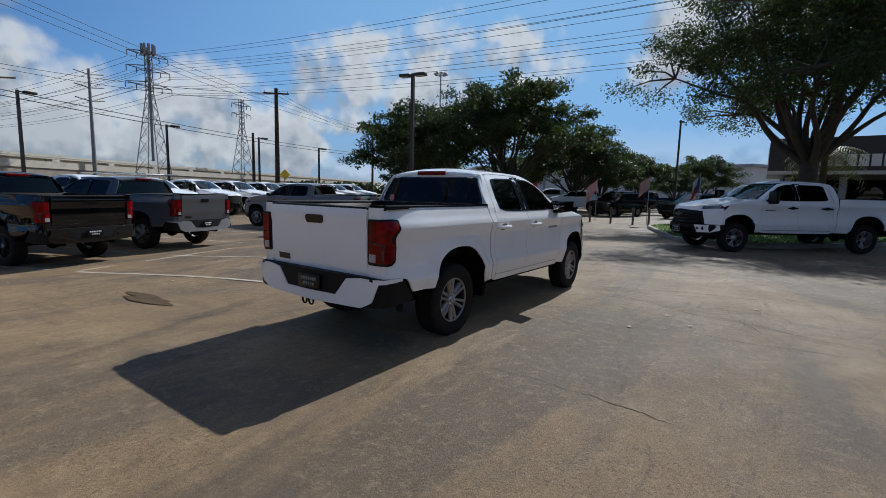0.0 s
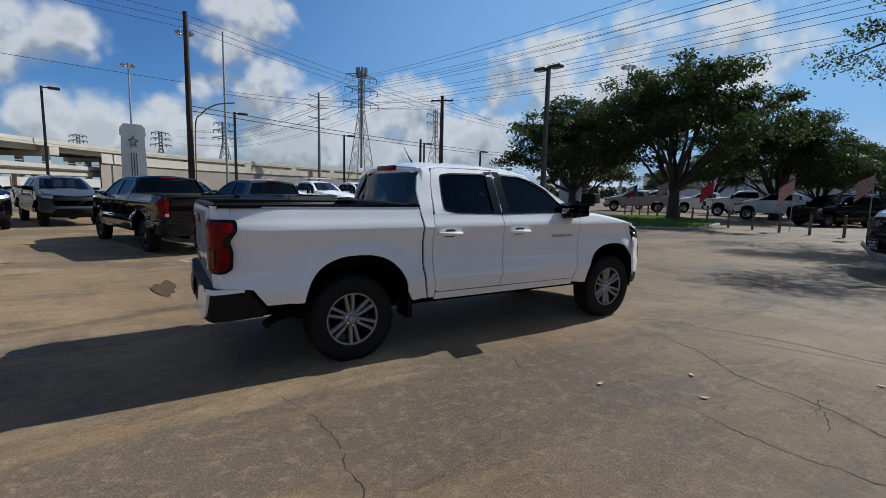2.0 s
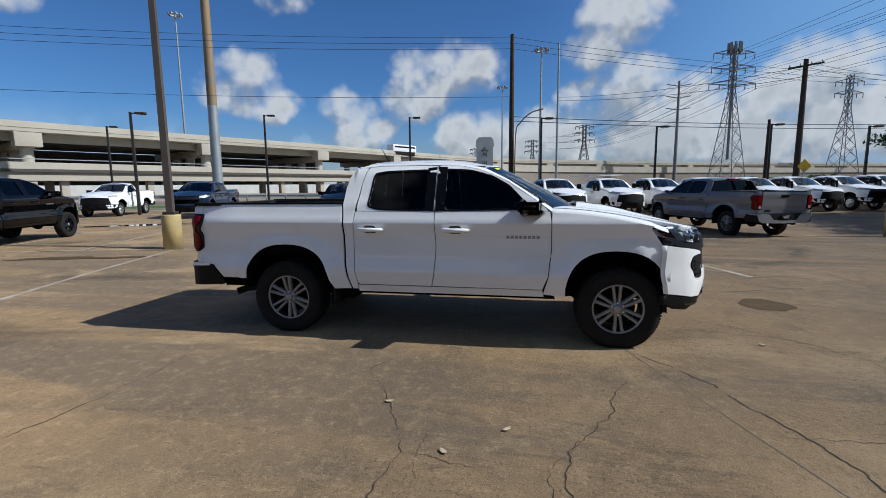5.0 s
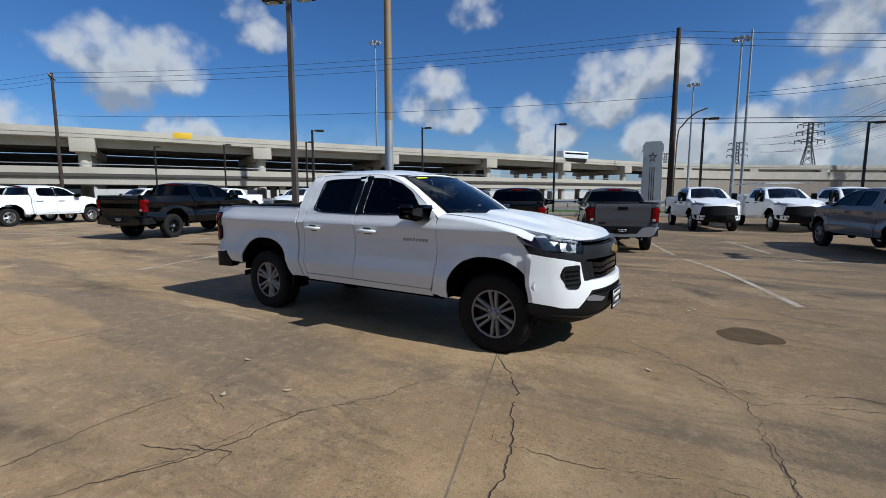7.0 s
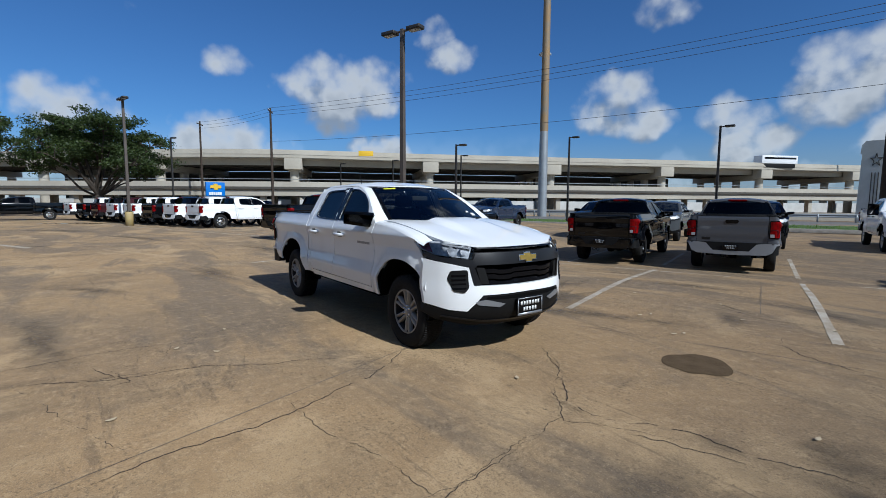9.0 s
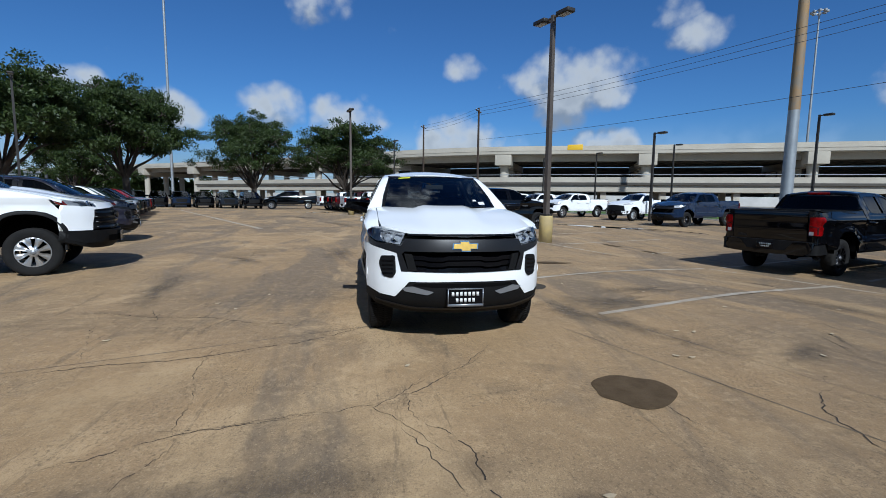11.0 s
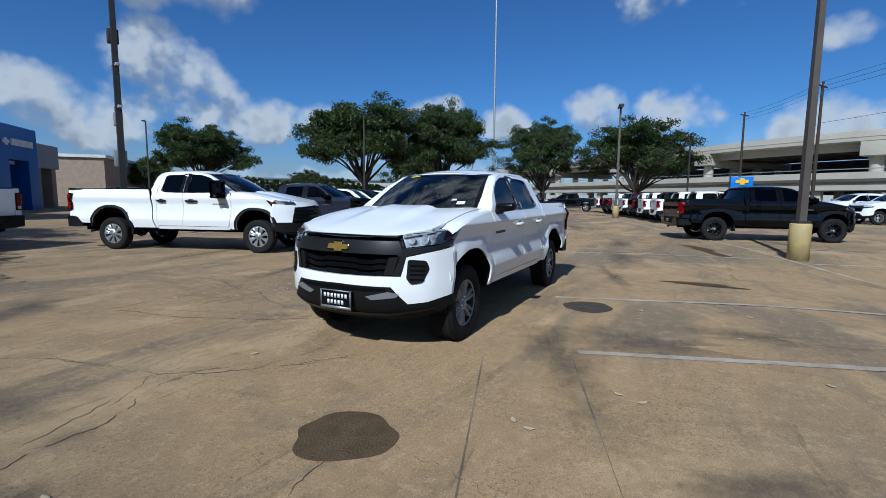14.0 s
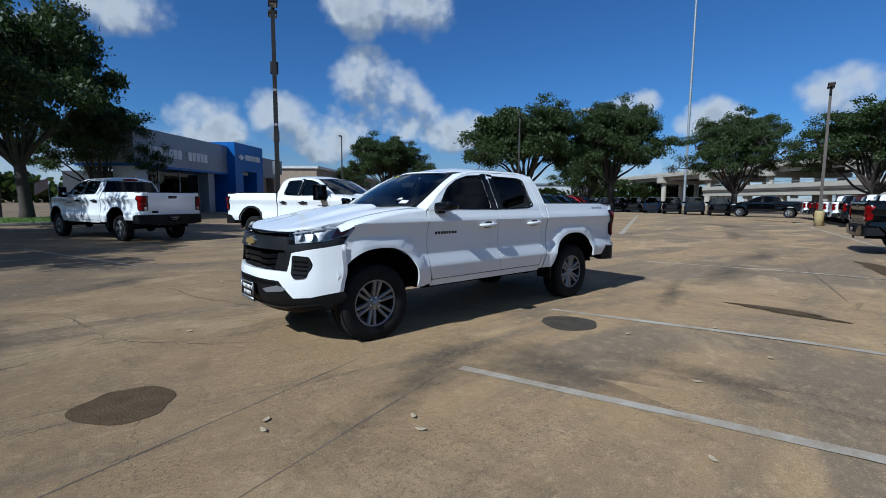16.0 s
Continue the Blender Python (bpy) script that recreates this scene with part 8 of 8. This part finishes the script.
show_box("pillar", 9.6, 10.6, -0.9, 0.3, 0, 3.72, PANEL_GREY)
show_box("pillar", 21.5, 22.4, -0.9, 0.1, 0, 3.9, BRICK_TAN)
show_box("pillar", 24.5, 25.4, -0.9, 0.1, 0, 3.9, BRICK_TAN)
for x0, x1 in ((1.2, 3.9), (4.0, 6.7), (6.8, 9.5)):
    show_box("shop_window", x0, x1, -0.75, -0.70, 0.3, 3.5, SHOP_GLASS, "large showroom window")
    show_box("mullion", x1, x1 + 0.1, -0.8, -0.65, 0, 3.7, PANEL_GREY)
portal = bmesh.new()
box(11.8, 13.4, -3.0, 1.4, 0, 7.0, 0, portal)
box(7.2, 8.8, -3.0, 1.4, 0, 7.0, 0, portal)
box(8.8, 11.8, -3.0, 1.4, 4.2, 7.0, 0, portal)
part("entrance_portal", portal, PANEL_BLUE, show, "bright blue entrance portal", False)
show_box("door_frame", 14.2, 17.2, 0.2, 0.4, 3.9, 4.2, SIGN_WHITE)
show_box("entrance_glass", 14.2, 17.2, -0.2, -0.15, 0, 3.9, SHOP_GLASS, "glass entrance doors")
show_box("roof_unit", 5, 8, -9, -6, 6.6, 7.5, GALV)
fy = lambda yy: (lambda x, z, d: Vector((26 - x, yy - d, z)))
letters(show, "sign_letters", 1.0, 4.6, 7, 0.48, 0.75, SIGN_WHITE, fy(0.62), "pale wall lettering drawn as plain bars")
letters(show, "sign_letters", 6.0, 4.6, 5, 0.48, 0.75, SIGN_WHITE, fy(0.62), "pale wall lettering drawn as plain bars")
letters(show, "sign_letters", 14.6, 5.35, 9, 0.30, 0.55, SIGN_WHITE, fy(1.42), "white wall lettering drawn as plain bars")
bowtie(show, 13.8, 5.6, 1.0, SIGN_WHITE, fy(1.42))

# long low brick offices behind the showroom
off = thing("office_building", "long low tan office block far off", "building", m=pose(-52, -112, 0, 0, 0, -134))
part("wall", box(-30, 30, -8, 0, 0, 7.5), BRICK_TAN, off, smooth=False)
part("roof", box(-30.4, 30.4, -8.4, 0.4, 7.5, 8.0), PANEL_WHITE, off, smooth=False)
for k in range(14):
    for z in (1.2, 4.6):
        w = part("window", box(-28 + 4.1 * k, -25.6 + 4.1 * k, 0.0, 0.06, z, z + 1.7), GLOSS_BLACK, off, smooth=False)

# dark showroom beyond the big oak
es = thing("showroom_building", "dark flat-roofed showroom behind the lawn", "building", m=pose(41.0, -3.3, 0, 0, 0, -88))
part("wall", box(0, 26, -2, 7, 0, 3.4), PANEL_DARK, es, smooth=False)
part("fascia", box(-1.0, 27, -3.0, 8, 3.4, 5.9), PANEL_DARK, es, "dark metal fascia", False)
part("canopy_edge", box(-1.05, 27, -3.06, -3.0, 3.35, 3.6), PANEL_WHITE, es, smooth=False)
for k in range(8):
    part("shop_window", box(0.6 + 3.1 * k, 3.2 + 3.1 * k, -2.05, -2.0, 0.3, 3.0), SHOP_GLASS, es, smooth=False)
    part("column", box(0.1 + 3.1 * k, 0.5 + 3.1 * k, -2.3, -1.9, 0, 3.2), PANEL_GREY, es, smooth=False)
letters(es, "sign_letters", 1.5, 3.9, 7, 0.5, 0.8, SIGN_WHITE, lambda x, z, d: Vector((x, -3.02 + d, z)), "white wall lettering drawn as plain bars")

# pale industrial halls in the distance
for x, y, w, dpt, h, yaw in ((120, 20, 60, 30, 7, 60), (140, 75, 70, 30, 8, 40), (-130, -120, 60, 24, 7, -40)):
    hl = thing("warehouse", "pale low warehouse in the distance", "building", "far warehouses", m=pose(x, y, 0, 0, 0, yaw))
    part("wall", box(-w / 2, w / 2, -dpt / 2, dpt / 2, 0, h), PANEL_WHITE, hl, smooth=False)
    part("roof", box(-w / 2 - 0.5, w / 2 + 0.5, -dpt / 2 - 0.5, dpt / 2 + 0.5, h, h + 0.5), PANEL_GREY, hl, smooth=False)
    for k in range(6):
        part("door", box(-w / 2 + 4 + k * w / 6.5, -w / 2 + 8 + k * w / 6.5, -dpt / 2 - 0.08, -dpt / 2, 0, 4), PANEL_GREY, hl, smooth=False)
can = thing("canopy", "dark gabled canopy over far cars", "canopy", m=pose(66, 22, 0, 0, 0, 30))
gab = bmesh.new()
loft([[(-9, -7, 4.2), (-9, 0, 6.4), (-9, 7, 4.2)], [(9, -7, 4.2), (9, 0, 6.4), (9, 7, 4.2)], [(9, -7, 3.9), (9, 0, 6.1), (9, 7, 3.9)], [(-9, -7, 3.9), (-9, 0, 6.1), (-9, 7, 3.9)], [(-9, -7, 4.2), (-9, 0, 6.4), (-9, 7, 4.2)]], gab)
part("roof", gab, PANEL_DARK, can, smooth=False)
for sx in (-8, 8):
    for sy_ in (-6, 6):
        part("post", box(sx - 0.15, sx + 0.15, sy_ - 0.15, sy_ + 0.15, 0, 4.2), PANEL_GREY, can, smooth=False)

# signs
bs = thing("dealer_sign", "small blue truck sign on posts", "sign", m=pose(-54.8, 8.4, 0.0, 0, 0, 98))
part("board", box(-1.1, 1.1, -0.15, 0.15, 2.3, 4.0, 0.03), SIGN_BLUE, bs)
part("post", box(-0.9, -0.75, -0.08, 0.08, 0, 2.3), GALV, bs)
part("post", box(0.75, 0.9, -0.08, 0.08, 0, 2.3), GALV, bs)
bowtie(bs, 0.0, 3.45, 1.3, SIGN_YELLOW, lambda x, z, d: Vector((x, -0.16 + d, z)))
letters(bs, "sign_letters", -0.8, 2.45, 6, 0.2, 0.35, SIGN_WHITE, lambda x, z, d: Vector((x, -0.16 + d, z)), "white lettering drawn as plain bars")
ps = thing("pole_sign", "tall blue and black roadside dealer sign", "sign", m=pose(-72.8, -46.6, 0, 0, 0, 120))
part("board", box(-2.6, 2.6, -0.35, 0.35, 8.2, 11.0, 0.05), SIGN_BLUE, ps, "blue sign board")
part("lower_board", box(-2.7, 2.7, -0.35, 0.35, 6.9, 8.1, 0.05), PANEL_DARK, ps, "black sign board")
part("post", box(-1.6, -1.2, -0.2, 0.2, 0, 6.9), PANEL_DARK, ps)
part("post", box(1.2, 1.6, -0.2, 0.2, 0, 6.9), PANEL_DARK, ps)
for sgn in (1, -1):
    fm = lambda x, z, d, sgn=sgn: Vector((x * sgn, sgn * (-0.36 + d), z))
    bowtie(ps, 0.0, 10.2, 2.2, SIGN_YELLOW, fm)
    letters(ps, "sign_letters", -2.1, 8.5, 9, 0.36, 0.55, SIGN_WHITE, fm, "white lettering drawn as plain bars")
    letters(ps, "sign_letters", -2.1, 7.2, 12, 0.26, 0.45, SIGN_WHITE, fm, "white lettering drawn as plain bars")
ys = thing("warning_sign", "yellow diamond road warning sign", "sign", m=pose(21.8, 33.0, 0, 0, 0, -60))
part("board", prism([(0, 2.2), (0.5, 2.7), (0, 3.2), (-0.5, 2.7)], lambda x, z, d: Vector((x, d, z)), 0, 0.03), SIGN_YELLOW, ys, smooth=False)
part("symbol", box(-0.08, 0.08, 0.03, 0.05, 2.45, 2.95), PANEL_DARK, ys, smooth=False)
part("post", box(-0.04, 0.04, -0.06, -0.01, 0, 2.5), GALV, ys, smooth=False)
yb = thing("advisory_sign", "small yellow sign on the overpass parapet", "sign", m=pose(-68.6, 36.0, 10.0, 0, 0, 60))
part("board", box(-1.3, 1.3, -0.1, 0.1, 0, 0.9, 0.02), SIGN_YELLOW, yb)
# vehicles up on the highway
for x0, y0, yaw, L, m, lab in ((-30, 118, 62, 9.0, SIGN_WHITE, "white truck trailer up on the overpass"),):
    tr = thing("truck_trailer", lab, "truck", m=pose(x0 - 2.5, y0 + 1.2, 9.9, 0, 0, yaw))
    part("body", box(-L / 2, L / 2, -1.2, 1.2, 0.9, 2.7, 0.1), m, tr)
    part("wheels_cover", box(-L / 2 + 0.5, L / 2 - 0.5, -1.1, 1.1, 0.0, 0.9, 0.05), PLASTIC, tr)
    part("window_band", box(-L / 2 + 0.6, L / 2 - 0.4, -1.23, -1.2, 1.9, 2.3), GLOSS_BLACK, tr)
